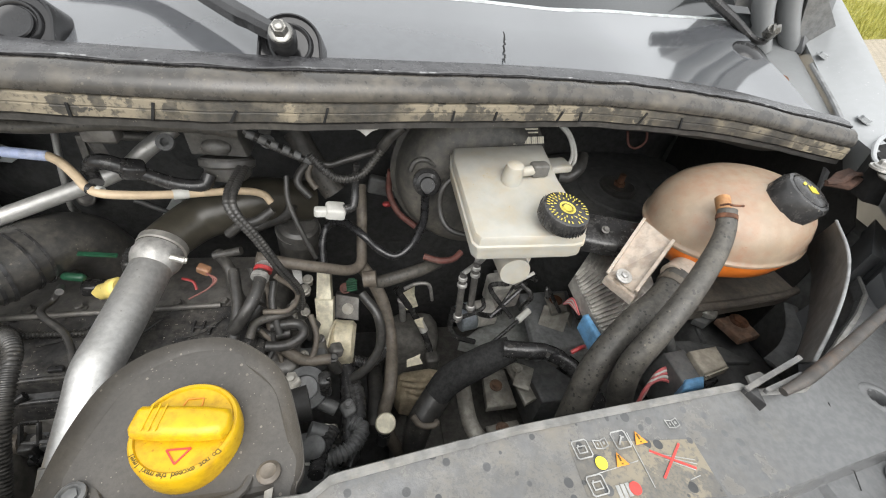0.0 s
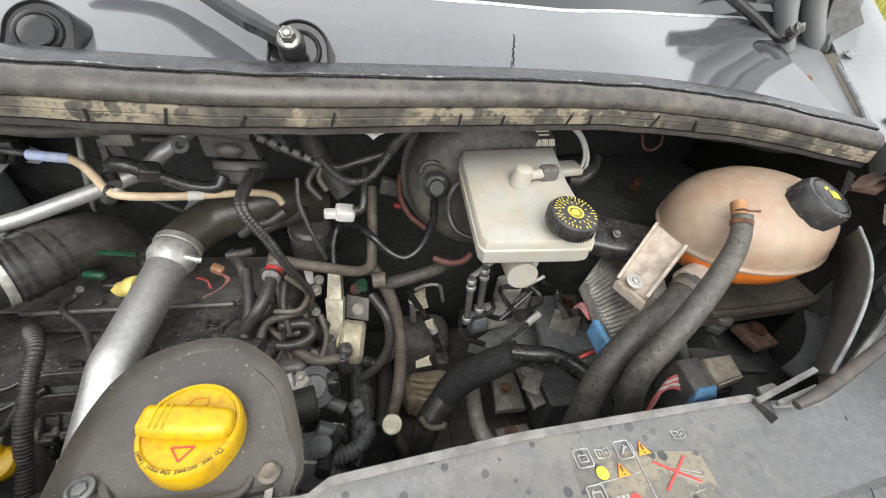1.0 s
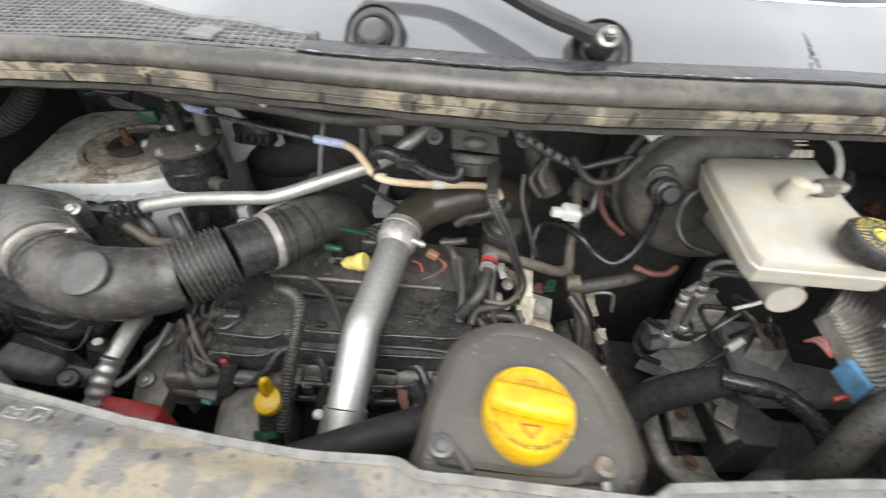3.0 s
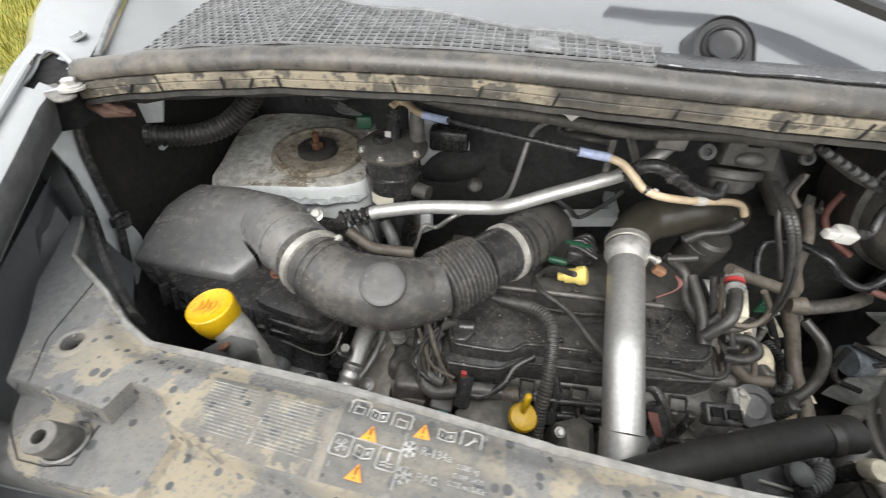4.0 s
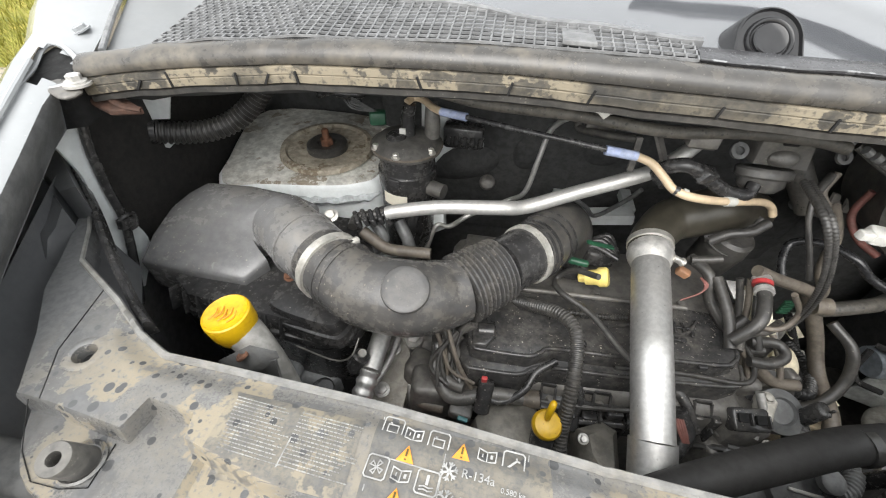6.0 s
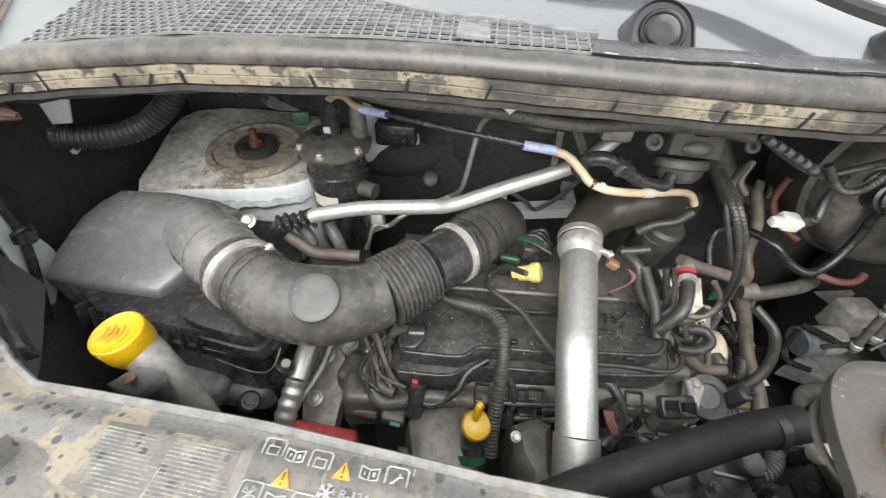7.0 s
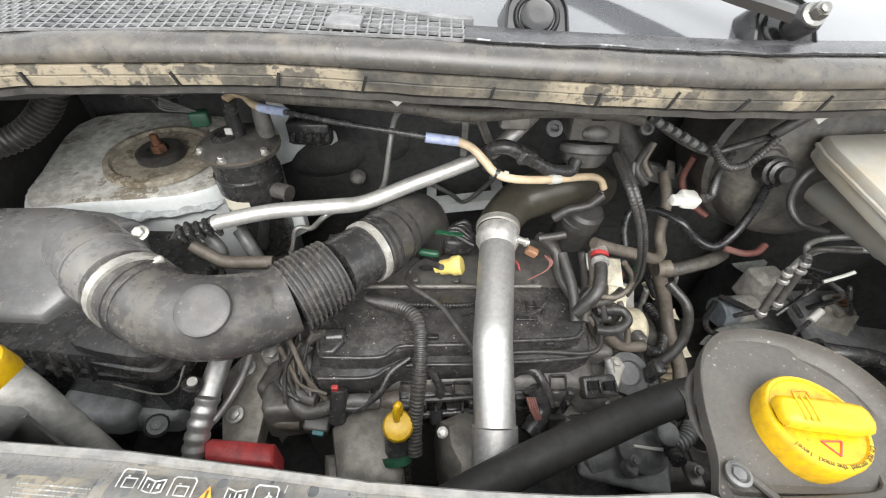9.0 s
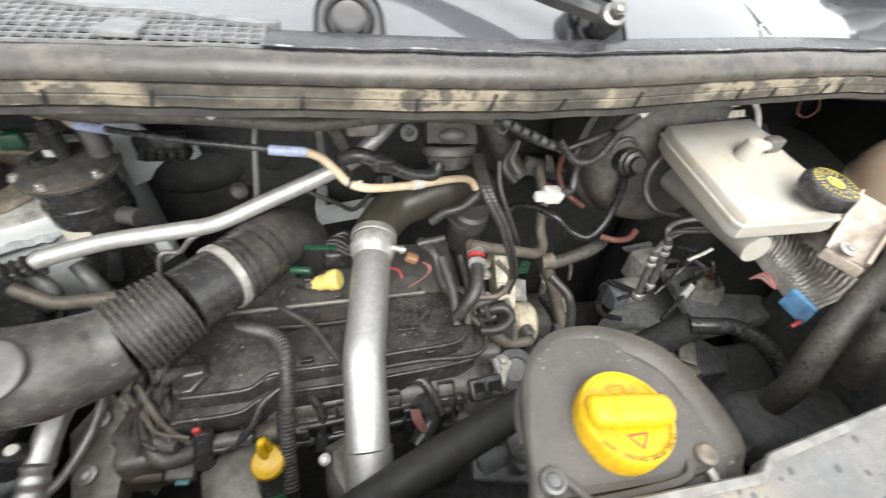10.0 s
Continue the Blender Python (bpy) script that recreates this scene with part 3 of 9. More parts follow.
    # shallow cup in black, so its colour carries the shade of the opening
    g = Geo().rings([[(mx + (x - mx) * k, my + (y - my) * k, 1.196 + 0.22 * (y - 0.40) + dz) for x, y in hole] for k, dz in ((1.06, 0.006), (1.0, 0.003), (0.95, -0.015), (0.9, -0.038), (0.1, -0.040))])
    part("hinge_pocket", g, void, t, "hinge pocket, coloured black for its inner shade")
    ring = [(x, y, 1.207 + 0.21 * (y - 0.40)) for x, y in hole + hole[:1]]
    part("pocket_rim", Geo().tube(ring, 0.0036, seg=8, sub=5, flat=0.7), white_paint, t)
    g = Geo().prism([f(p)[:2] for p in ((-0.988, 0.400, 0), (-0.985, 0.425, 0), (-0.950, 0.413, 0), (-0.903, 0.386, 0), (-0.935, 0.374, 0), (-0.966, 0.388, 0))], 1.172, 1.180, 0.002)
    g.tube([f(p) for p in ((-0.985, 0.402, 1.182), (-0.955, 0.396, 1.184), (-0.925, 0.384, 1.181), (-0.905, 0.386, 1.178))], 0.004, seg=8, flat=0.6)
    part("bracket", g, mat("brown_black_rust", (0.040, 0.019, 0.012), 0.8, dust=(0.10, 0.045, 0.024), amount=0.5, scale=60, bump=0.6), t, "rusted scuttle end bracket")
    for p in ((-1.045, 0.49, 1.222), (-1.105, 0.66, 1.268)):
        part("flange_bolt", Geo().bolt(f(p), (-0.3 if not right else 0.3, -0.2, 1), r=0.008, h=0.007), white_paint, t)
    # sunken pressing between the wing and the scuttle, its step and the foot of the pillar
    quad = [f(p) for p in ((-0.955, 0.45, 1.188), (-1.012, 0.47, 1.198), (-1.085, 0.64, 1.240), (-1.14, 0.80, 1.285), (-1.0, 0.85, 1.265), (-0.925, 0.62, 1.212))]
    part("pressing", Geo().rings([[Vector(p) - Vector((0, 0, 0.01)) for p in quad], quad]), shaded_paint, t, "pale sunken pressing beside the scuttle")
    part("step_edge", Geo().tube([f(p) for p in ((-1.012, 0.472, 1.206), (-1.048, 0.55, 1.228), (-1.095, 0.66, 1.255))], 0.004, seg=8), primer_grey, t)
    rows = [[f(p) for p in ((x - 0.035, y, z), (x - 0.02, y - 0.012, z), (x, y - 0.016, z), (x + 0.016, y - 0.006, z), (x + 0.025, y + 0.01, z))] for x, y, z in ((-1.055, 0.655, 1.225), (-1.075, 0.70, 1.30), (-1.085, 0.73, 1.38))]
    if right:
        for a, b, c in (((0.695, 0.75, 1.40), (0.712, 0.745, 1.33), (0.752, 0.735, 1.255)), ((0.748, 0.75, 1.40), (0.768, 0.745, 1.33), (0.818, 0.735, 1.255))):
            part("pillar_rib", Geo().tube((a, b, c), [0.024, 0.024, 0.022], seg=16, flat=0.7), shaded_paint, t, "rounded rib of the pillar, body paint greyed for shade")
        quad = [Vector(p) for p in ((0.720, 0.715, 1.43), (0.800, 0.715, 1.43), (0.812, 0.715, 1.344), (0.864, 0.715, 1.306), (0.852, 0.715, 1.264), (0.832, 0.715, 1.248), (0.792, 0.722, 1.300), (0.772, 0.722, 1.35))]
        part("pillar_cover", Geo().rings([[p + Vector((0.01, 0.03, 0)) for p in quad], quad]), slate, t, "dark slate cover of the pillar")
        quad = [Vector(p) for p in ((0.69, 0.76, 1.24), (0.86, 0.76, 1.24), (0.86, 0.80, 1.42), (0.68, 0.80, 1.42))]
        part("pillar_wall", Geo().rings([[p + Vector((0, 0.03, 0)) for p in quad], quad]), dark_body, t, "dark wall behind the pillar ribs")
    else:
        part("pillar_channel", Geo().rings(rows, close=False), shaded_paint, t, "rounded channel of the pillar, body paint greyed for shade")
    quad = [f(p) for p in ((-1.105, 0.70, 1.262), (-1.165, 0.735, 1.30), (-1.20, 0.80, 1.40), (-1.12, 0.80, 1.42))]
    part("pillar_trim", Geo().rings([[Vector(p) + Vector((0, 0.02, 0)) for p in quad], quad]), lamp_grey, t, "dark slate trim at the pillar foot")
    return t


wing(False)
wing(True)

# pale strip of the inner wing with a black cable clipped to it
left = spline(((-1.015, 0.352, 1.150), (-1.015, 0.359, 1.120), (-1.015, 0.363, 1.087), (-1.015, 0.356, 1.050), (-1.015, 0.344, 0.978), (-1.015, 0.327, 0.911)), 5)[0]
right = spline(((-1.015, 0.394, 1.155), (-1.015, 0.383, 1.100), (-1.015, 0.381, 1.060), (-1.015, 0.386, 1.010), (-1.015, 0.394, 0.950), (-1.015, 0.350, 0.900)), 5)[0]
g = Geo().rings([[p, q, q + Vector((-0.004, 0, 0)), p + Vector((-0.004, 0, 0))] for p, q in zip(left, right)])
solid("wing_stay", g, tower_paint, "pale painted stay inside the wing", "wing stay")
g = Geo().tube(((-1.000, 0.406, 1.178), (-1.005, 0.396, 1.153), (-1.008, 0.385, 1.115), (-1.008, 0.377, 1.060), (-1.005, 0.370, 1.012), (-1.000, 0.342, 0.949), (-0.995, 0.315, 0.902)), 0.0058)
solid("bonnet_cable", g, black_plastic, "thin black cable along the wing", "cable")
g = Geo().tube(((-1.000, 0.360, 1.023), (-0.995, 0.369, 1.026), (-0.995, 0.380, 1.020), (-0.995, 0.375, 1.005), (-0.995, 0.363, 1.006)), 0.003, seg=8)
g.bar((-0.998, 0.356, 1.018), (-0.998, 0.376, 1.013), 0.010, 0.014)
solid("cable_clip", g, black_plastic, "small square black cable clip", "clip")
tongue = ((-1.046, 0.380, 1.101), (-1.018, 0.357, 1.093), (-0.973, 0.320, 1.085), (-0.906, 0.262, 1.080), (-0.845, 0.214, 1.077), (-0.808, 0.190, 1.077))
rows = []
for p in (q - Vector((0, 0, 0.014)) for q in spline(tongue, 8)[0]):
    rows.append([p + Vector(d) for d in ((-0.004, -0.002, -0.014), (-0.003, 0, 0.002), (0, 0.0015, 0.004), (0.003, 0.003, 0.002), (0.005, 0.004, -0.014))])
solid("edge_trim", Geo().rings(rows), black_plastic, "black rubber edging of the wing liner", "rubber edging")
for s in (0, 1):
    f = flip if s else tuple
    liner = thing("wing_liner", f((-1.0, 0.2, 0.8)), "dark slate-grey plastic wing liner beside the lamp", "wing liner", group="wing liners")
    prof = ((-0.25, -0.79, -0.70, 0.90), (-0.05, -0.855, -0.76, 0.93), (0.05, -0.90, -0.80, 0.95), (0.15, -0.955, -0.86, 0.965), (0.25, -0.99, -0.92, 0.975), (0.34, -1.02, -0.985, 0.985))
    rows = [[f(p) for p in ((xo, y, 1.02 + 0.25 * max(0, y)), (lerp(xo, xi, 0.25), y, z + 0.03), (lerp(xo, xi, 0.6), y, z), (xi, y, z - 0.03))] for y, xo, xi, z in prof]
    part("trough", Geo().rings(rows, close=False), lamp_grey, liner, "smooth dark trough")
    quad = [f(p) for p in ((-1.053, 0.275, 1.060), (-1.101, 0.378, 1.080), (-1.006, 0.316, 1.085), (-0.983, 0.301, 1.080), (-0.980, 0.270, 1.060), (-0.984, 0.251, 1.050))]
    part("lamp_mount", Geo().rings([[Vector(p) - Vector((0, 0, 0.07)) for p in quad], quad, [Vector(p).lerp(Vector(quad[3]), 0.35) + Vector((0, 0, 0.012)) for p in quad]]), lamp_grey, liner, "faceted grey lamp mount")
    quad = [f(p) for p in ((-1.073, 0.365, 1.100), (-1.071, 0.396, 1.110), (-0.971, 0.319, 1.110), (-0.998, 0.318, 1.100))]
    part("lamp_tab", Geo().rings([[Vector(p) - Vector((0, 0, 0.05)) for p in quad], quad]), lamp_grey, liner, "square mounting tab")
    quad = [f(p) for p in ((-1.035, 0.40, 0.70), (-1.035, 0.80, 0.70), (-1.035, 0.80, 1.16), (-1.035, 0.45, 1.18), (-1.035, 0.39, 1.10))]
    part("felt", Geo().rings([[Vector(p) - Vector((0.004 if s else -0.004, 0, 0)) for p in quad], quad]), felt, liner, "black felt wheel-arch lining")


# ---- scuttle: weatherstrip, cowl panel, grille, wipers ----
SEAL = [(-0.963, 0.400, 1.209), (-0.876, 0.405, 1.223), (-0.790, 0.408, 1.233), (-0.697, 0.412, 1.241), (-0.520, 0.412, 1.248), (-0.400, 0.404, 1.250), (-0.268, 0.397, 1.250), (-0.108, 0.393, 1.251), (0.045, 0.412, 1.250), (0.173, 0.432, 1.248), (0.294, 0.452, 1.243), (0.396, 0.458, 1.237), (0.496, 0.462, 1.228), (0.594, 0.460, 1.215), (0.674, 0.447, 1.207)]


def sweep(line, profile, wave=0.0):
    """A section of (forward, up) pairs carried along a line across the car."""
    pts, _ = spline(line, 8)
    rows = []
    for i, p in enumerate(pts):
        d = pts[min(i + 1, len(pts) - 1)] - pts[max(i - 1, 0)]
        d.z = 0
        d.normalize()
        out = Vector((d.y, -d.x, 0))
        w = 1 + wave * noise.noise(p * 30)
        rows.append([p + out * a * w + Vector((0, 0, b * w)) for a, b in profile])
    return rows


seal = thing("bonnet_weatherstrip", (-0.148, 0.398, 1.220), "long black bonnet weatherstrip, cracked and caked with tan dust", "weatherstrip")
bulb = [(-0.012, 0.012), (-0.006, 0.0185), (0.002, 0.0195), (0.010, 0.0165), (0.0155, 0.011), (0.0175, 0.005), (0.016, 0.0), (0.012, -0.002), (-0.012, -0.002)]
part("bulb", Geo().rings(sweep(SEAL, bulb, 0.09)), seal_rubber, seal, "rounded upper bulb, shiny with wear")
face = [(0.012, -0.001), (0.0165, -0.003), (0.0168, -0.0095), (0.0155, -0.0105), (0.0165, -0.0115), (0.016, -0.0190), (0.011, -0.021), (-0.008, -0.021), (-0.008, -0.001)]
part("face", Geo().rings(sweep(SEAL, face, 0.05)), seal_face, seal, "flat lower face caked with dust")
lower = [(0.010, -0.020), (0.0135, -0.022), (0.0135, -0.0275), (0.006, -0.030), (-0.006, -0.029), (-0.006, -0.020)]
part("foot", Geo().rings(sweep(SEAL, lower, 0.05)), rubber, seal, "dark channel of the strip")
upper = [(-0.006, 0.0175), (-0.003, 0.021), (-0.014, 0.0245), (-0.030, 0.0245), (-0.030, 0.018)]
LIP = [(-0.344, 0.401, 1.250)] + [p for p in SEAL if p[0] > -0.3]
part("lip", Geo().rings(sweep(LIP, upper)), cowl_matt, seal, "smooth upper lip")
# pale strip on the lip: wear, and the edge highlight put into its colour
edge = [(-0.0045, 0.0202), (-0.0035, 0.0218), (-0.0055, 0.0225), (-0.0065, 0.0212)]
part("edge", Geo().rings(sweep(LIP, edge, 0.1)), mat("worn_highlit_edge", (0.07, 0.07, 0.072), 0.4, dust=(0.34, 0.345, 0.35), amount=0.22, scale=30, chips=0.9, hard=True, crust_at=0.56, haze=0.2), seal, "worn pale edge of the lip with its highlight in the colour")
rs = random.Random(8)
pts, _ = spline(SEAL, 8)
for k in range(19):
    p = pts[int(lerp(6, len(pts) - 22, (k + rs.random() * 0.9) / 19))]
    lean = rs.uniform(-0.006, 0.009)
    a = p + Vector((0, -0.0172, -0.0195))
    b = p + Vector((lean, -0.0172, rs.uniform(-0.009, -0.0035)))
    part("crack", Geo().bar(a, b, rs.uniform(0.0010, 0.0022), 0.0022, 0.0002), void, seal, "short dark crack in the rubber")

cowl = thing("scuttle", (-0.15, 0.6, 1.2), "glossy wet black scuttle panel below the windscreen", "scuttle panel")


def cowl_front(x):
    return along(((-0.96, 0.565), (-0.86, 0.556), (-0.75, 0.545), (-0.6, 0.506), (-0.45, 0.467), (-0.345, 0.446), (-0.2, 0.425), (0.0, 0.43), (0.10, 0.44), (0.243, 0.465), (0.42, 0.495), (0.60, 0.50)), x)


def cowl_z(x):
    return along(((-0.96, 1.232), (-0.75, 1.25), (-0.45, 1.268), (-0.2, 1.272), (0.1, 1.272), (0.3, 1.266), (0.6, 1.235)), x)


xs = [-0.93 + 0.03 * i for i in range(52)]
rows = []
for x in [-0.342] + [x for x in xs if x > -0.33]:
    y, z = cowl_front(x), cowl_z(x)
    sy = along([(p[0], p[1]) for p in SEAL], x)
    sz = along([(p[0], p[2]) for p in SEAL], x)
    rows.append([(x, sy + 0.026, sz + 0.0225), (x, (y + sy + 0.03) / 2, (z + sz + 0.024) / 2 + 0.001), (x, y - 0.004, z), (x, y, z - 0.003)])
part("front_band", Geo().rings(rows, close=False), cowl_matt, cowl, "matt black front band of the panel")


def cowl_depth(x):
    return along(((-1.0, 0.25), (-0.4, 0.24), (0.1, 0.165), (0.3, 0.165), (0.62, 0.235)), x)


def cowl_rise(x):
    return along(((-1.0, 0.20), (0.17, 0.20), (0.62, 0.26)), x)


rows = []
for x in xs + [0.63, 0.66]:
    y, z, w, k = cowl_front(x), cowl_z(x), cowl_depth(x), cowl_rise(x)
    rows.append([(x, y - 0.006, z - 0.006), (x, y + 0.02, z - 0.001), (x, y + 0.3 * w, z + 0.26 * k * w), (x, y + 0.65 * w, z + 0.62 * k * w), (x, y + w - 0.005, z + k * w), (x, y + w, z + 0.02)])
part("panel", Geo().rings(rows, close=False), cowl_gloss, cowl, "wet glossy black surface")
rows = []
for x in xs + [0.63, 0.66]:
    y, z = cowl_front(x) + cowl_depth(x), cowl_z(x) + cowl_rise(x) * cowl_depth(x)
    rows.append([(x, y - 0.003, z), (x, y - 0.002, z + 0.002), (x, y + 0.001, z + 0.0025), (x, y + 0.002, z + 0.0005), (x, y + 0.006, z + 0.0015), (x, y + 0.009, z + 0.002), (x, y + 0.012, z - 0.002)])
part("edge_strip", Geo().rings(rows, close=False), sealant_grey, cowl, "pale rubber strip at the glass")
sa, sb = Vector((0.161, 0.465, 1.270)), Vector((0.183, 0.569, 1.298))
for k in range(26):
    if rs.random() < 0.8:
        p = sa.lerp(sb, (k + rs.random()) / 26) + Vector((rs.uniform(-.0012, .0012), 0, 0))
        w = (p.y - cowl_front(p.x)) / cowl_depth(p.x)
        z = cowl_z(p.x) + cowl_rise(p.x) * cowl_depth(p.x) * max(0.0, 0.93 * w - 0.04) + 0.001
        part("dirt_streak", Geo().box((rs.uniform(0.0008, 0.002), rs.uniform(0.004, 0.009), 0.001), (p.x, p.y, z), (9, 0, rs.uniform(-8, 8) - 8), bevel=0.0003), void, cowl)
# windscreen above the scuttle
rows = []
for k in range(29):
    x = lerp(-1.02, 0.72, k / 28)
    y, z = cowl_front(x) + cowl_depth(x) + 0.010, cowl_z(x) + cowl_rise(x) * cowl_depth(x)
    rows.append([(x, y, z - 0.004), (lerp(x, -0.15, 0.12), y + 0.62, z + 0.46), (lerp(x, -0.15, 0.12), y + 0.624, z + 0.455), (x, y + 0.004, z - 0.009)])
solid("windscreen", Geo().rings(rows), screen_glass, "dark windscreen glass above the scuttle", "windscreen", kind="structure")
# underside of the scuttle
rows = []
for x in xs:
    sy = along([(p[0], p[1]) for p in SEAL], x)
    sz = along([(p[0], p[2]) for p in SEAL], x)
    rows.append([(x, sy - 0.008, sz - 0.027), (x, sy + 0.03, sz - 0.046), (x, 0.62, sz - 0.05), (x, 0.86, sz - 0.05), (x, 0.86, sz - 0.02), (x, sy + 0.03, sz - 0.01)])
part("underside", Geo().rings(rows), bulkhead_felt, cowl, "dark underside of the scuttle")

grille = thing("air_intake_grille", (-0.601, 0.438, 1.251), "weathered grey plastic air intake grille in the scuttle", "air grille")
gx0, gx1 = -0.875, -0.345


def grille_back(x):
    return along(((-0.86, 0.545), (-0.75, 0.535), (-0.6, 0.497), (-0.45, 0.458), (-0.345, 0.437)), x)


def grille_front(x):
    return along([(p[0], p[1]) for p in SEAL], x) + 0.006


def grille_z(x, y):
    sz = along([(p[0], p[2]) for p in SEAL], x)
    return sz + 0.021 + 0.17 * (y - grille_front(x))


g = Geo()
pitch_x, pitch_y = 0.0100, 0.0082
cols = [gx0 + pitch_x * i for i in range(int((gx1 - gx0) / pitch_x) + 1)]
for i, x in enumerate(cols):
    for r in range(16):
        # the rows follow the weatherstrip; the left end is a finer, staggered mesh
        lean = 0.004 if x < -0.72 and r % 2 else 0.0
        y = grille_front(x) - 0.003 + pitch_y * r
        if y > grille_back(x):
            break
        top = min(y + pitch_y, grille_back(x))
        g.bar((x + lean, y, grille_z(x, y)), (x + 0.001 + lean, top, grille_z(x, top)), 0.0016, 0.0024, 0.0003)
        if i + 1 < len(cols):
            u = cols[i + 1]
            v = grille_front(u) - 0.003 + pitch_y * r
            g.bar((x, y, grille_z(x, y)), (u, v, grille_z(u, v)), 0.0016, 0.0024, 0.0003)
part("lattice", g, lattice_grey, grille, "lattice of small slanted openings")
g = Geo()
rows = []
for i in range(40):
    x = lerp(gx0, gx1 + 0.01, i / 39)
    yb = grille_back(x)
    z = grille_z(x, yb)
    rows.append([(x, yb - 0.001, z - 0.004), (x, yb - 0.001, z + 0.002), (x, yb + 0.007, z + 0.003), (x, yb + 0.009, z - 0.008)])
g.rings(rows)
for xa, xb in ((-0.46, -0.43),):
    g.prism([(xa, grille_front(xa)), (xb, grille_front(xb)), (xb, grille_back(xb)), (xa, grille_back(xa))], grille_z(xa, 0.44) - 0.003, grille_z(xa, 0.44) + 0.002, 0.001)
part("frame", g, lattice_grey, grille)
# a black sheet added under the lattice to give its openings their shade
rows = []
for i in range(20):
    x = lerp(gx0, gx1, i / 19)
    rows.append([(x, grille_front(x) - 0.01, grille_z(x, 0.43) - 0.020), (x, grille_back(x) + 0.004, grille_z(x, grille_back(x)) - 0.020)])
part("drain", Geo().rings(rows, close=False), void, grille, "black sheet for the shaded hollow below the lattice")


DOME = Vector((0, -0.72, 0.69)).normalized()


def wiper_dome(at, name, label):
    """A moulded arch that faces forwards and up, with a round seat in its face."""
    t = thing(name, at, label, "wiper spindle")
    c = Vector(at)
    side, up = Vector((1, 0, 0)), DOME.cross(Vector((1, 0, 0)))
    if up.z < 0:
        up = -up
    rows = []
    for r, h in ((0.036, -0.060), (0.0325, -0.030), (0.0295, -0.006), (0.0280, -0.001), (0.0262, 0.0), (0.0250, -0.003)):
        ring = [c + DOME * h + side * r * math.cos(a) + up * (r * math.sin(a) + 0.002) for a in (math.pi * k / 24 for k in range(25))]
        rows.append([c + DOME * h + side * r * 1.06 - up * 0.022] + ring + [c + DOME * h - side * r * 1.06 - up * 0.022])
    g = Geo().rings(rows)
    g.lathe([(0.0215, -0.005), (0.0205, -0.001), (0.0190, 0.0008), (0.0172, 0.0), (0.0160, -0.002)], c, DOME, 40)
    part("housing", g, gloss_black, t, "moulded black dome")
    return t


n1 = Vector((-0.279, 0.442, 1.282))
d1 = wiper_dome(n1, "wiper_spindle_cover", "capped black plastic wiper spindle dome")
part("cap", Geo().lathe([(0.0150, -0.003), (0.0148, 0.0005), (0.0138, 0.0016), (0.0122, 0.0012), (0.0060, 0.0012)], n1, DOME, 32), gloss_black, d1)
n2 = Vector((-0.059, 0.434, 1.284))
d2 = wiper_dome(n2, "wiper_spindle", "black wiper spindle dome with bare nut")
# flat black disc: the socket's inner shade is its colour, no recess
part("socket", Geo().lathe([(0.0155, 0.0015), (0.0145, 0.002), (0.003, 0.002)], n2 - Vector((0, 0, 0.010)), DOME, 28), void, d2, "black disc for the shaded spindle socket")
part("socket_rim", Geo().lathe([(0.0150, 0.0015), (0.0165, 0.003), (0.0178, 0.002), (0.0180, -0.002)], n2 - Vector((0, 0, 0.010)), DOME, 32), gloss_black, d2, "glossy socket rim")
arm = thing("windscreen_wiper", (-0.062, 0.428, 1.281), "black steel wiper arm bolted to its spindle", "wiper arm")
g = Geo()
line, _ = spline(((-0.062, 0.416, 1.294), (-0.083, 0.432, 1.298), (-0.118, 0.467, 1.304), (-0.170, 0.514, 1.318), (-0.240, 0.579, 1.339), (-0.360, 0.653, 1.374)), 6)
rows = []
for i, p in enumerate(line):
    d = (line[min(i + 1, len(line) - 1)] - line[max(i - 1, 0)]).normalized()
    s = d.cross(Vector((0, 0, 1))).normalized()
    w = 0.0085 if i < 8 else 0.0105
    rows.append([p + s * a + Vector((0, 0, b)) for a, b in ((-w, -0.004), (-w, 0.003), (-w * 0.6, 0.007), (w * 0.6, 0.007), (w, 0.003), (w, -0.004))])
g.rings(rows)
g.lathe([(0.0115, -0.012), (0.0125, 0.004), (0.0105, 0.0075)], (-0.062, 0.416, 1.294), DOME, 24)
part("lever", g, gloss_black, arm)
hub = Vector((-0.062, 0.416, 1.294))
part("nut", Geo().lathe([(0.0100, 0.007), (0.0098, 0.0092), (0.0078, 0.0105)], hub, DOME, 24).lathe([(0.0070, 0.0100), (0.0070, 0.0160), (0.0060, 0.0175)], hub, DOME, 6).lathe([(0.0042, 0.0170), (0.0042, 0.0195), (0.0032, 0.0202)], hub, DOME, 14), greasy_steel, arm, "greasy steel spindle nut")

# far wiper linkage and the hinge-side end of the scuttle
far = thing("wiper_linkage", (0.690, 0.674, 1.298), "curved black wiper arm bolted at the scuttle end", "wiper arm")
part("lever", Geo().tube(((0.547, 0.734, 1.351), (0.593, 0.724, 1.325), (0.643, 0.714, 1.302), (0.677, 0.693, 1.280), (0.694, 0.683, 1.280), (0.693, 0.678, 1.293)), [0.017, 0.016, 0.014, 0.012, 0.011, 0.008], flat=0.55), black_plastic, far)
part("bolt", Geo().cyl((0.689, 0.678, 1.290), (0.686, 0.669, 1.301), 0.010).bolt((0.687, 0.670, 1.300), (0.6, -0.6, 0.4), 0.007, 0.010), greasy_steel, far, "grey hexagon bolt")
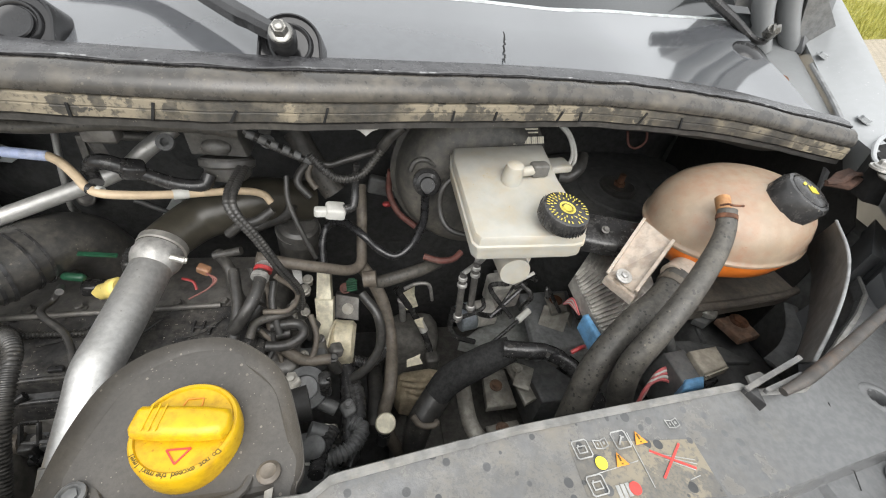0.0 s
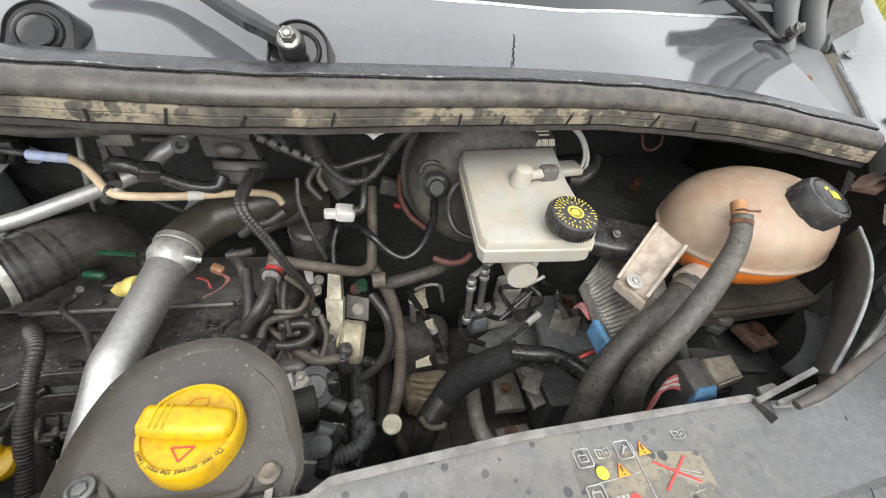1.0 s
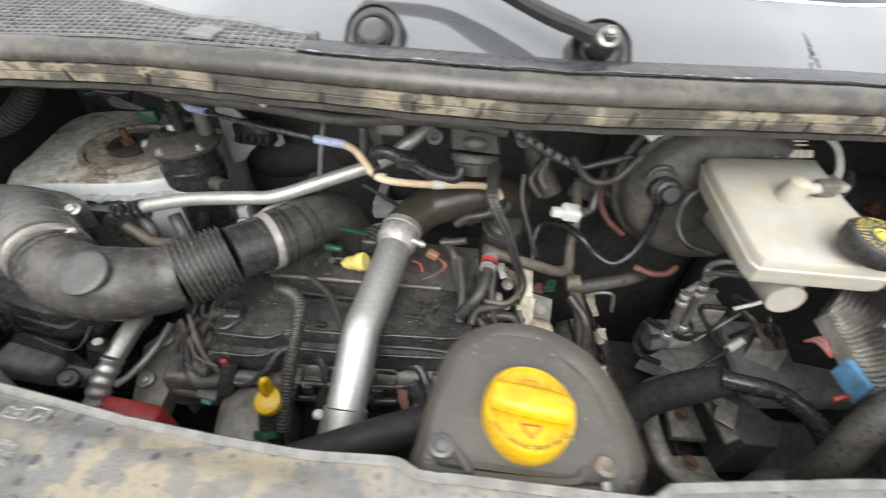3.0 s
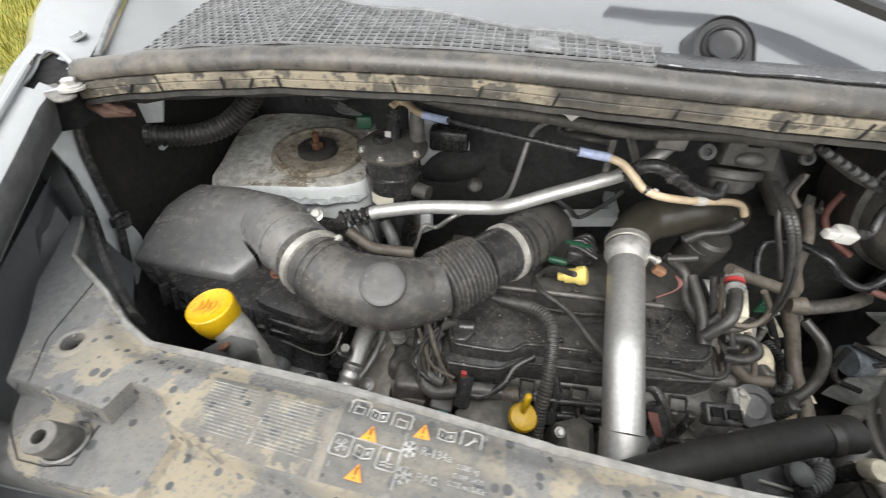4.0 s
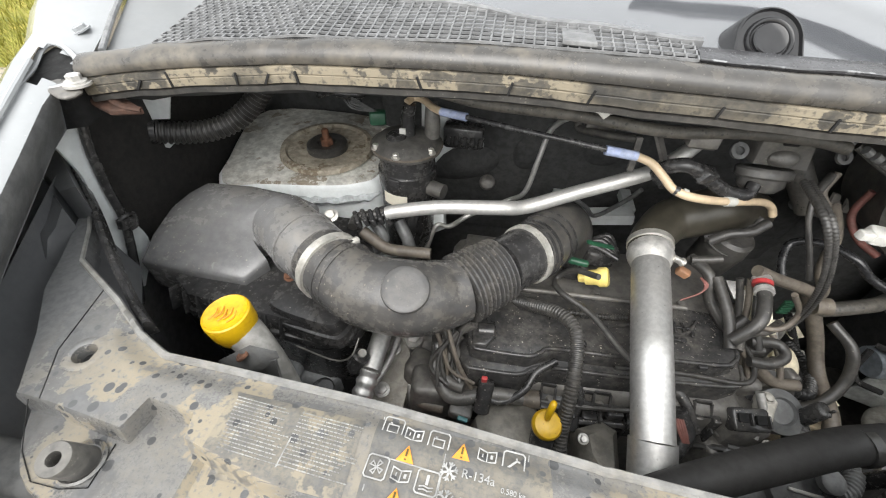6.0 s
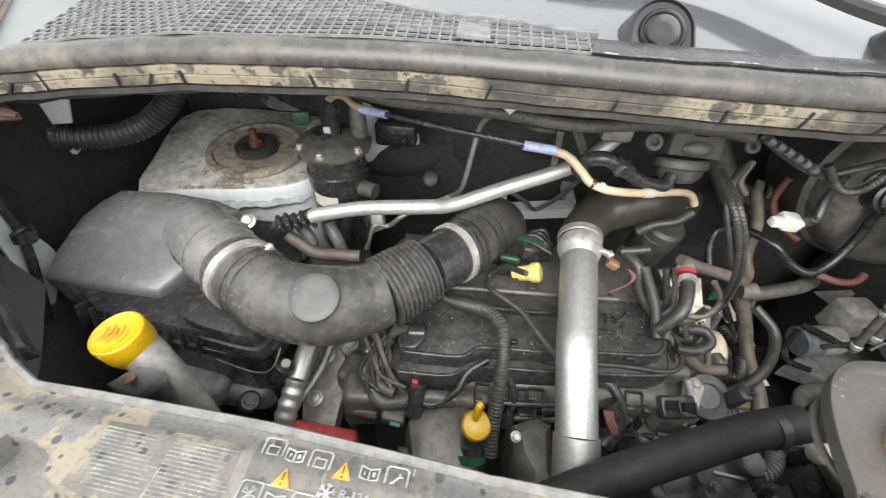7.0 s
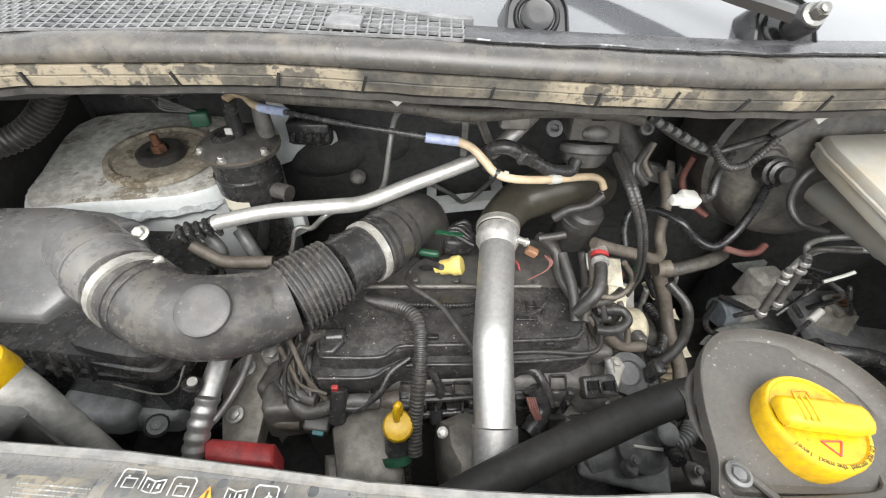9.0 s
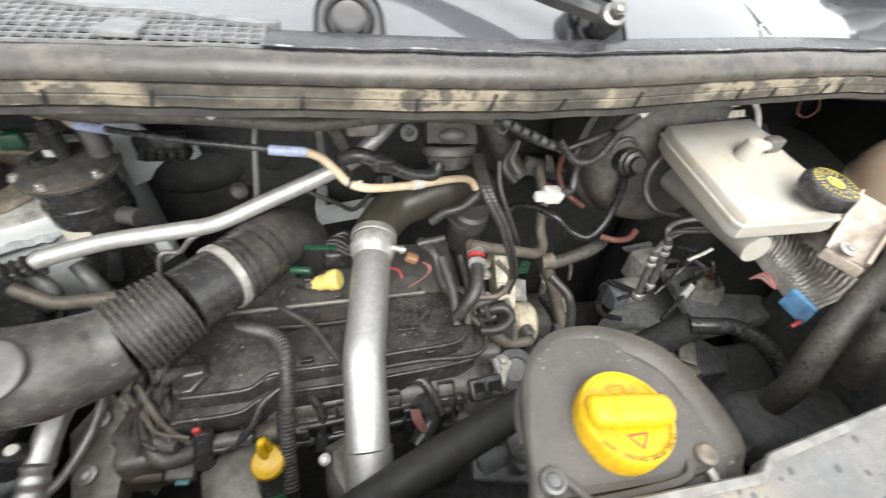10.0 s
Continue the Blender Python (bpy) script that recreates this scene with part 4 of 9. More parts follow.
g = Geo().lathe([(0.055, -0.05), (0.052, 0.0), (0.046, 0.018), (0.034, 0.028), (0.015, 0.032)], (0.647, 0.652, 1.243), (0.3, -0.4, 0.8), 28, squash=0.8)
solid("scuttle_end_cover", g, gloss_black, "moulded black cover at the end of the scuttle", "cover")
for p, r in (((0.663, 0.612, 1.242), 0.011), ((0.705, 0.612, 1.239), 0.013), ((0.672, 0.591, 1.224), 0.009)):
    st = thing("scuttle_stay", p, "rusted stay end beside the scuttle", "stay", group="scuttle stays")
    part("end", Geo().cyl(Vector(p) + Vector((0, 0.012, -0.012)), Vector(p), r, r * 0.8, bevel=0.003), rusty, st)
    part("rod", Geo().cyl(Vector(p) + Vector((0.0, 0.03, -0.03)), Vector(p) + Vector((0, 0.012, -0.012)), r * 0.7), rusty, st)

# upper edge of the bumper in front of the lamp
for s in (0, 1):
    f = flip if s else tuple
    bump = thing("front_bumper", f((-0.80, -0.05, 0.8)), "dark bumper corner with a pale painted edge", "bumper", group="bumper corners")
    top = [f(p) for p in ((-0.946, 0.054, 0.990), (-0.905, 0.055, 0.990), (-0.838, 0.055, 0.990), (-0.790, 0.057, 0.990), (-0.729, 0.057, 0.990))]
    rows = [[Vector(p) + Vector((0, 0, -0.25)), Vector(p), Vector(p) + Vector((0, -0.08, 0.004)), Vector(p) + Vector((0, -0.22, -0.03)), Vector(p) + Vector((0, -0.26, -0.25))] for p in top]
    part("skin", Geo().rings(rows, close=False), lamp_grey, bump)
    part("edge", Geo().tube([Vector(p) + Vector((0, -0.002, 0.002)) for p in top[1:]], 0.004, seg=8), white_paint, bump, "pale painted edge")



# ---- air filter side ----
def loft(g, outline, levels, centre=None):
    """Skins over one plan outline drawn in towards its middle: (scale, height, tilt in y)."""
    n = len(outline)
    cx, cy = centre or (sum(p[0] for p in outline) / n, sum(p[1] for p in outline) / n)
    g.rings([[(cx + (x - cx) * s, cy + (y - cy) * s, z + tilt * (y - cy)) for x, y in outline] for s, z, tilt in levels])
    return g


tower = thing("strut_tower", (-0.84, 0.68, 0.4), "white painted strut tower with a dirty rusted top", "strut tower")
outline = [(-1.00, 0.56), (-0.97, 0.525), (-0.90, 0.54), (-0.80, 0.555), (-0.735, 0.575), (-0.70, 0.62), (-0.70, 0.80), (-1.02, 0.80)]
outline = [(p.x, p.y) for p in spline([(x, y, 0) for x, y in outline + outline[:1]], 5)[0][:-1]]
part("shell", loft(Geo(), outline, ((1.03, 0.45, 0), (1.02, 0.86, 0), (1.015, 0.93, 0.02), (1.0, 0.957, 0.03), (0.985, 0.966, 0.04), (0.965, 0.975, 0.05), (0.93, 0.979, 0.05))), tower_paint, tower)
part("top", loft(Geo(), outline, ((0.935, 0.977, 0.05), (0.92, 0.983, 0.05), (0.5, 0.988, 0.05))), stained_paint, tower, "grimy rust-stained top")
c = (-0.824, 0.658, 0.991)
part("mount_ring", Geo().lathe([(0.088, 0.0), (0.085, 0.008), (0.076, 0.009), (0.072, 0.004), (0.05, 0.004), (0.045, 0.002)], c, (0, -0.05, 1), 36), dirt_top, tower, "rusty mounting ring")
part("rubber_mount", Geo().lathe([(0.038, 0.002), (0.037, 0.012), (0.030, 0.016), (0.018, 0.014), (0.016, 0.010)], c, (0, -0.05, 1), 28), rubber, tower)
part("spindle_nut", Geo().lathe([(0.012, 0.008), (0.012, 0.020), (0.010, 0.022)], c, seg=6).lathe([(0.0065, 0.02), (0.0065, 0.038), (0.005, 0.040)], c, seg=12), rusty, tower, "rusted strut nut and thread")
rt = random.Random(41)
line = spline(((-0.985, 0.527, 0.958), (-0.930, 0.533, 0.956), (-0.870, 0.542, 0.951), (-0.801, 0.553, 0.948), (-0.740, 0.571, 0.950), (-0.712, 0.600, 0.953)), 7)[0]
g = Geo().tube([p + Vector((rt.uniform(-.001, .001), rt.uniform(-.0015, .0015), rt.uniform(-.003, .003))) for p in line], [rt.uniform(0.008, 0.0135) for p in line], seg=10, sub=2, flat=0.55)
part("sealant", g, sealant_grey, tower, "thick brushed seam sealant")

box = thing("air_filter_box", (-0.799, 0.419, 0.754), "dusty black air filter box with a faceted grey lid", "air filter box")
body = [(-0.955, 0.40), (-0.94, 0.33), (-0.90, 0.305), (-0.70, 0.285), (-0.66, 0.30), (-0.65, 0.36), (-0.67, 0.46), (-0.72, 0.52), (-0.93, 0.52)]
part("lower_body", loft(Geo(), body, ((0.90, 0.74, 0), (0.97, 0.90, 0), (1.0, 0.905, 0), (1.01, 0.912, 0), (1.0, 0.922, 0), (0.96, 0.925, 0), (0.95, 0.948, 0), (0.93, 0.952, 0))), black_plastic, box, "ribbed black lower half")
for k in range(9):
    x = lerp(-0.925, -0.755, k / 8)
    y = lerp(0.318, 0.298, k / 8)
    part("rib", Geo().box((0.003, 0.022, 0.036), (x, y, 0.932), (-18, 0, -6), bevel=0.001), black_plastic, box)
ledge = [(-0.785, 0.325), (-0.775, 0.300), (-0.69, 0.283), (-0.665, 0.292), (-0.66, 0.345), (-0.70, 0.365), (-0.77, 0.365)]
soft = [(p.x, p.y) for p in spline([(x, y, 0) for x, y in ledge + ledge[:1]], 4)[0][:-1]]
part("ledge", loft(Geo(), soft, ((1.02, 0.925, 0), (1.02, 0.940, 0.05), (0.99, 0.945, 0.05), (0.90, 0.946, 0.05), (0.88, 0.950, 0.05), (0.87, 0.960, 0.05), (0.83, 0.965, 0.05), (0.5, 0.967, 0.05))), black_plastic, box, "dusty stepped ledge")
for k in range(5):
    t = k / 4
    part("ledge_rib", Geo().box((0.0025, 0.016, 0.014), (lerp(-0.772, -0.690, t), lerp(0.304, 0.290, t), 0.934), (-14, 0, -8), bevel=0.0008), dusty_plastic, box)
part("lower_flange", Geo().prism([(-0.863, 0.303, 0.899)[:2], (-0.799, 0.302, 0.899)[:2], (-0.712, 0.300, 0.898)[:2], (-0.684, 0.302, 0.899)[:2], (-0.683, 0.344, 0.900)[:2], (-0.728, 0.379, 0.901)[:2], (-0.891, 0.344, 0.899)[:2]], 0.872, 0.900, 0.003), black_plastic, box, "flanged lower rim")
part("rim_line", Geo().tube(((-0.863, 0.307, 0.901), (-0.800, 0.306, 0.901), (-0.715, 0.303, 0.900), (-0.688, 0.306, 0.901), (-0.686, 0.343, 0.902)), 0.003, seg=8), dusty_plastic, box)
for p in ((-0.778, 0.306, 0.901), (-0.694, 0.332, 0.902)):
    part("rim_bolt", Geo().bolt(p, r=0.006, h=0.006), dark_steel, box)
part("clip_wire", Geo().tube([(-0.736, 0.283, 0.913), (-0.681, 0.272, 0.912), (-0.656, 0.274, 0.923), (-0.649, 0.294, 0.939)], 0.0012, seg=6), dark_steel, box, "grey wire clip")
lid = [(-0.986, 0.345, 0.959)[:2], (-0.994, 0.387, 0.973)[:2], (-0.993, 0.438, 0.991)[:2], (-0.981, 0.469, 1.001)[:2], (-0.961, 0.493, 1.006)[:2], (-0.887, 0.497, 1.012)[:2], (-0.807, 0.490, 1.009)[:2], (-0.768, 0.477, 1.001)[:2], (-0.798, 0.449, 0.996)[:2], (-0.818, 0.419, 0.990)[:2], (-0.828, 0.393, 0.984)[:2], (-0.806, 0.373, 0.976)[:2], (-0.826, 0.339, 0.961)[:2], (-0.910, 0.341, 0.955)[:2]]
part("lid", loft(Geo(), lid, ((0.97, 0.930, 0.26), (0.995, 0.970, 0.26), (1.0, 0.980, 0.26), (0.985, 0.985, 0.26), (0.94, 0.988, 0.25), (0.80, 0.992, 0.22), (0.35, 0.998, 0.2))), airbox_grey, box, "faceted grey plastic lid")
g = Geo().bolt((-0.718, 0.416, 1.033), (0, -0.5, 1), 0.007, 0.008)
part("lid_bolt", g, steel, box)
part("rust_bolt", Geo().bolt((-0.763, 0.353, 0.970), (0, -0.5, 1), 0.006, 0.008), rusty, box)

clamp_steel = mat("dusty_clamp_steel", (0.55, 0.54, 0.50), 0.42, metal=0.5, dust=(0.20, 0.17, 0.125), amount=0.75, scale=45, chips=0.8, bump=0.3)
hose = thing("intake_hose", (-0.581, 0.330, 0.948), "black rubber air intake elbow with bellows and steel clamps", "intake hose")
c0 = (-0.794, 0.417, 1.007)
c1 = (-0.741, 0.373, 1.017)
c2 = (-0.680, 0.330, 1.019)
c3 = (-0.637, 0.309, 1.018)
c4 = (-0.585, 0.305, 1.019)
c5 = (-0.550, 0.329, 1.005)
c6 = (-0.527, 0.344, 1.004)
c7 = (-0.482, 0.386, 1.007)
c8 = (-0.432, 0.446, 0.998)
c9 = (-0.402, 0.498, 0.993)
part("outlet_collar", Geo().tube([c0, c1, Vector(c1).lerp(Vector(c2), 0.55)], [0.043, 0.044, 0.043], seg=28), airbox_grey, hose, "stub of the filter box")
part("rim", Geo().tube([Vector(c1).lerp(Vector(c2), 0.02), Vector(c1).lerp(Vector(c2), 0.07)], 0.0462, seg=28, sub=2), airbox_grey, hose)
part("elbow", Geo().tube([Vector(c1).lerp(Vector(c2), 0.5), c2, c3, c4, c5, c6], [0.041, 0.042, 0.044, 0.045, 0.043, 0.040], seg=28, sub=8), hose_black, hose, "dusty rubber elbow with a round pad")
part("bellows", Geo().tube([c6, Vector(c6).lerp(Vector(c7), 0.5), c7], [0.046, 0.045, 0.043], seg=28, corr=(0.0064, 0.0050)), hose_black, hose, "bellows with deep folds")
part("sleeve", Geo().tube([c7, Vector(c7).lerp(Vector(c8), 0.5), c8], [0.038, 0.039, 0.039], seg=24), black_plastic, hose)
part("rubber_bend", Geo().tube([Vector(c7).lerp(Vector(c8), 0.8), c8, c9, (-0.383, 0.528, 0.972), (-0.372, 0.545, 0.925), (-0.372, 0.555, 0.863)], [0.041, 0.041, 0.041, 0.040, 0.039, 0.037], seg=24), mat("satin_black_rubber", (0.034, 0.034, 0.034), 0.30, dust=(0.28, 0.25, 0.20), amount=0.34, scale=18, grain=0.1),  hose, "worn rubber bend")
for a, b, k, w, r in ((c1, c2, 0.76, 0.15, 0.0458), (c7, c8, 0.62, 0.12, 0.0422)):
    p, q = Vector(a).lerp(Vector(b), k), Vector(a).lerp(Vector(b), k + w)
    part("hose_clamp", Geo().tube([p, q], r, seg=28, sub=2), clamp_steel, hose, "dusty steel worm-drive clamp")
for a, b, k, r in ((c2, c3, 0.05, 0.0445), (c2, c3, 0.30, 0.0450), (c7, c8, 0.82, 0.0425), (c7, c8, 0.95, 0.0430), (c8, c9, 0.30, 0.0430), (c8, c9, 0.55, 0.0428)):
    p, q = Vector(a).lerp(Vector(b), k), Vector(a).lerp(Vector(b), k + 0.05)
    part("bead", Geo().tube([p, q], r, seg=28, sub=2), hose_black if r > 0.044 else black_plastic, hose)
d = (Vector(c2) - Vector(c1)).normalized()
part("clamp_screw", Geo().box((0.020, 0.009, 0.009), (-0.665, 0.354, 1.048), (0, 0, 50), bevel=0.002).cyl((-0.672, 0.346, 1.049), (-0.660, 0.360, 1.049), 0.0042, seg=8), clamp_steel, hose)
p4 = Vector(c4) + Vector((0.004, -0.022, 0.041))
part("pad", Geo().lathe([(0.0265, -0.002), (0.0255, 0.0015), (0.0235, 0.0026), (0.018, 0.003)], p4, (0.05, -0.5, 1), 28), hose_pad, hose, "smooth round pad")

filt = thing("fuel_filter", (-0.652, 0.584, 0.854), "black fuel filter canister with a flanged cover and worn label", "fuel filter")
c = (-0.652, 0.588, 0.0)
part("canister", Geo().lathe([(0.040, 0.86), (0.045, 0.875), (0.046, 0.985), (0.0485, 0.99), (0.0485, 1.005), (0.046, 1.01), (0.046, 1.055)], c, seg=32), black_plastic, filt)
part("flange", Geo().lathe([(0.050, 1.050), (0.057, 1.053), (0.058, 1.060), (0.052, 1.064), (0.046, 1.070), (0.03, 1.076)], c, seg=32), dusty_plastic, filt, "dusty flanged cover")
part("label_band", Geo().rings([[(c[0] + 0.0468 * math.cos(a), c[1] + 0.0468 * math.sin(a), z) for a in [radians(-135 + 7 * k) for k in range(9)]] for z in (0.965, 1.0)], close=False), label_white, filt, "worn cream paper label")
for a in (-95, -30, 35, 150, 215):
    p = (c[0] + 0.052 * math.cos(radians(a)), c[1] + 0.052 * math.sin(radians(a)), 1.061)
    part("flange_bolt", Geo().bolt(p, r=0.005, h=0.008), steel, filt)
part("inlet_elbow", Geo().tube([(-0.648, 0.588, 1.073), (-0.649, 0.588, 1.103), (-0.644, 0.586, 1.128)], [0.011, 0.0105, 0.009], seg=14), black_plastic, filt)
part("outlet_elbow", Geo().tube([(-0.612, 0.598, 1.071), (-0.613, 0.600, 1.103), (-0.616, 0.608, 1.123)], [0.013, 0.012, 0.009], seg=14), dusty_plastic, filt)
part("band", Geo().lathe([(0.0470, 1.004), (0.0490, 1.006), (0.0490, 1.018), (0.0470, 1.020)], c, seg=32), black_plastic, filt)
part("latch", Geo().box((0.022, 0.006, 0.014), (c[0] - 0.012, c[1] - 0.047, 1.012), (0, 0, -14), bevel=0.002), black_plastic, filt)
part("rim", Geo().lathe([(0.0570, 1.0565), (0.0588, 1.058), (0.0588, 1.060), (0.0570, 1.061)], c, seg=40), brown_hose, filt, "pale rusted rim")
part("white_tag", Geo().box((0.010, 0.003, 0.010), (-0.655, 0.576, 1.086), bevel=0.0005), white_plug, filt)
part("bleed_knob", Geo().lathe([(0.016, 1.068), (0.016, 1.078), (0.012, 1.082)], (-0.665, 0.575, 0), seg=20), black_plastic, filt)
part("side_stub", Geo().cyl((-0.610, 0.569, 0.993), (-0.585, 0.559, 0.993), 0.013), dusty_plastic, filt)
g = Geo().box((0.026, 0.018, 0.022), (-0.700, 0.597, 1.094), (0, 0, 15), bevel=0.003)
solid("wiring_plug", g, green_plastic, "dark green wiring plug beside the filter", "wiring plug")
g = Geo()
for k in range(5):
    g.tube([(-0.745 + 0.006 * k, 0.58, 1.125), (-0.73, 0.575, 1.115 + 0.004 * k), (-0.700, 0.597, 1.103)], 0.0013, seg=6)
solid("filter_wires", g, slate, "thin dark wires into the green plug", "wires")
g = Geo().tube(((-0.762, 0.589, 1.132), (-0.729, 0.599, 1.128), (-0.708, 0.624, 1.134), (-0.606, 0.615, 1.138)), 0.008)
g.tube(((-0.794, 0.594, 1.123), (-0.758, 0.628, 1.123), (-0.731, 0.602, 1.113)), 0.006)
solid("wiring_bundle", g, black_plastic, "taped black wiring bundle under the scuttle", "wiring loom")

# plate behind the filter, with a fuse block
plate = [(-0.650, 1.085), (-0.619, 1.075), (-0.594, 1.052), (-0.560, 1.040), (-0.535, 1.026), (-0.533, 1.010), (-0.545, 1.002), (-0.570, 1.005), (-0.590, 1.000), (-0.608, 0.985), (-0.622, 0.966), (-0.650, 0.955)]
g = Geo().prism(plate, 0.0, 0.008, 0.002, Matrix(((1, 0, 0, 0), (0, 0, -1, 0.70), (0, 1, 0, 0), (0, 0, 0, 1))))
solid("bracket_plate", g, tower_paint, "pale cut-out bracket plate behind the filter", "bracket")
g = Geo().box((0.07, 0.03, 0.04), (-0.569, 0.668, 1.042), bevel=0.004)
for k in range(5):
    p = Vector((-0.593, 0.653, 1.045)) + Vector((0.014 * k, 0, 0))
    g.cyl(p, p + Vector((0, -0.012, -0.01)), 0.005)
solid("relay_block", g, black_plastic, "small black relay block with ridged plugs", "relay block")

pipe = thing("air_conditioning_pipe", (-0.45, 0.48, 1.0), "bare aluminium air conditioning pipe across the bay", "metal pipe")
part("tube", Geo().tube(((-0.653, 0.461, 1.013), (-0.638, 0.463, 1.018), (-0.576, 0.470, 1.030), (-0.495, 0.469, 1.042), (-0.456, 0.485, 1.038), (-0.392, 0.507, 1.055), (-0.299, 0.524, 1.091), (-0.264, 0.534, 1.117), (-0.234, 0.558, 1.137)), 0.0103, seg=16), pipe_alu, pipe)
part("print_mark", Geo().tube(((-0.585, 0.484, 1.019), (-0.578, 0.480, 1.023)), 0.0109, seg=16, sub=2), black_plastic, pipe)
g = Geo().tube(((-0.403, 0.618, 1.116), (-0.416, 0.629, 1.102), (-0.428, 0.639, 1.077), (-0.437, 0.632, 1.029), (-0.449, 0.628, 0.966), (-0.475, 0.657, 0.923), (-0.540, 0.590, 0.930), (-0.575, 0.591, 0.896), (-0.600, 0.584, 0.899), (-0.615, 0.569, 0.854)), 0.0046, seg=10)
solid("thin_metal_pipe", g, pipe_alu, "thin bent aluminium pipe", "metal pipe")

fuel = thing("fuel_line", (-0.4, 0.5, 1.1), "fuel line of black and amber plastic with blue sleeves", "fuel line")
fa = [(-0.648, 0.581, 1.130), (-0.640, 0.593, 1.133), (-0.625, 0.588, 1.134), (-0.606, 0.565, 1.134), (-0.591, 0.551, 1.135)]
fb = [(-0.591, 0.551, 1.135), (-0.553, 0.533, 1.139)]
fc = [(-0.553, 0.533, 1.139), (-0.460, 0.490, 1.147), (-0.375, 0.480, 1.141)]
fd = [(-0.376, 0.480, 1.140), (-0.337, 0.482, 1.135)]
fe = [(-0.337, 0.482, 1.135), (-0.321, 0.472, 1.133), (-0.306, 0.461, 1.123), (-0.293, 0.450, 1.114), (-0.270, 0.444, 1.110), (-0.220, 0.469, 1.094), (-0.156, 0.506, 1.076), (-0.131, 0.520, 1.062), (-0.122, 0.519, 1.049)]
part("elbow_tube", Geo().tube(fa, 0.0054), amber, fuel)
part("sleeve", Geo().tube(fb, 0.0058), blue_tape, fuel, "milky blue sleeve")
part("black_tube", Geo().tube(fc, 0.0036), satin_tube, fuel)
part("sleeve", Geo().tube(fd, 0.0061), blue_tape, fuel, "milky blue sleeve")
part("amber_hose", Geo().tube(fe, 0.0051, seg=12), amber, fuel, "amber rubber hose end")
for k, mt in ((3, black_plastic), (3.4, white_plug), (5, white_plug)):
    i = int(k)
    p = Vector(fe[i]).lerp(Vector(fe[i + 1]), k - i)
    q = Vector(fe[i]).lerp(Vector(fe[i + 1]), k - i + 0.22)
    part("band", Geo().tube([p, q], 0.0062, sub=2), mt, fuel)

duct = thing("corrugated_duct", (-1.03, 0.515, 1.073), "grey-black corrugated duct from the wing", "corrugated hose")
part("hose", Geo().tube(((-1.030, 0.512, 1.074), (-1.001, 0.530, 1.067), (-0.963, 0.550, 1.067), (-0.931, 0.570, 1.078), (-0.902, 0.585, 1.102), (-0.875, 0.595, 1.135)), 0.0178, seg=20, corr=(0.0078, 0.0026)), rubber, duct)
part("mouth", Geo().lathe([(0.0185, -0.004), (0.0185, 0.004), (0.015, 0.005), (0.015, 0.001), (0.002, 0.0)], (-1.033, 0.510, 1.0745), (-0.9, -0.5, 0.15), 24), black_plastic, duct, "open black duct mouth")
g = Geo().prism([(-1.070, 1.107), (-1.051, 1.073), (-1.042, 1.047), (-1.025, 1.045), (-1.012, 1.055), (-1.039, 1.065), (-1.043, 1.081), (-1.030, 1.093), (-1.001, 1.097), (-0.984, 1.132), (-1.03, 1.14)], 0, 0.004, 0.001, Matrix(((1, 0, 0, 0), (0, 0, -1, 0.519), (0, 1, 0, 0), (0, 0, 0, 1))))
solid("duct_bracket", g, tower_paint, "pale painted plate round the duct end", "bracket")

wash = thing("washer_filler", (-0.751, 0.240, 0.847), "yellow washer filler cap on a pale plastic neck", "washer filler")
wc = Vector((-0.751, 0.226, 1.030))
ax = Vector((-0.10, -0.06, 1)).normalized()
part("cap", Geo().lathe([(0.0215, -0.010), (0.0228, -0.004), (0.0240, 0.000), (0.0248, 0.018), (0.0240, 0.0215), (0.0225, 0.0225), (0.0212, 0.0215), (0.010, 0.0215)], wc, ax, 36), yellow, wash)
g = Geo()
for k in range(5):
    p = wc + ax * 0.0226 + Vector((-0.012 + 0.005 * k, -0.004 + 0.003 * (k % 2), 0))
    g.tube([p + Vector((0, -0.007, 0)), p + Vector((0.004, 0.0, 0.0005)), p + Vector((0.002, 0.008, 0))], 0.0007, seg=6, sub=3)
part("embossed_sign", g, print_orange, wash, "embossed washer sign")
part("neck", Geo().tube([wc + Vector((0.004, 0, -0.004)), (-0.731, 0.220, 1.014), (-0.710, 0.211, 0.990), (-0.696, 0.204, 0.950), (-0.690, 0.198, 0.890)], [0.0205, 0.0185, 0.0150, 0.0125, 0.0115], seg=18), mat("grimy_neck_plastic", (0.25, 0.245, 0.23), 0.36, dust=(0.20, 0.18, 0.14), amount=0.4, scale=24), wash, "grimy translucent filler neck")
quad = [Vector(p) for p in ((-0.742, 0.183, 1.034), (-0.705, 0.190, 1.060), (-0.677, 0.187, 1.063), (-0.712, 0.177, 1.029))]
part("holder", Geo().rings([[p - Vector((0, 0, 0.012)) for p in quad], [p - Vector((0, 0, 0.001)) for p in quad], [p.lerp(sum(quad, Vector()) / 4, 0.05) for p in quad]]), slate, wash, "dark bracket with a screw")
part("gusset", Geo().rings([[Vector(p) + Vector((0, d, 0)) for p in ((-0.680, 0.184, 1.050), (-0.690, 0.184, 0.960), (-0.735, 0.184, 0.975), (-0.738, 0.184, 1.020))] for d in (0, 0.003)]), slate, wash)
part("screw", Geo().lathe([(0.0065, 0), (0.0065, 0.002), (0.005, 0.0035), (0.004, 0.002)], (-0.712, 0.184, 1.0475), (-0.6, 0.1, 1), 18), rusty, wash)

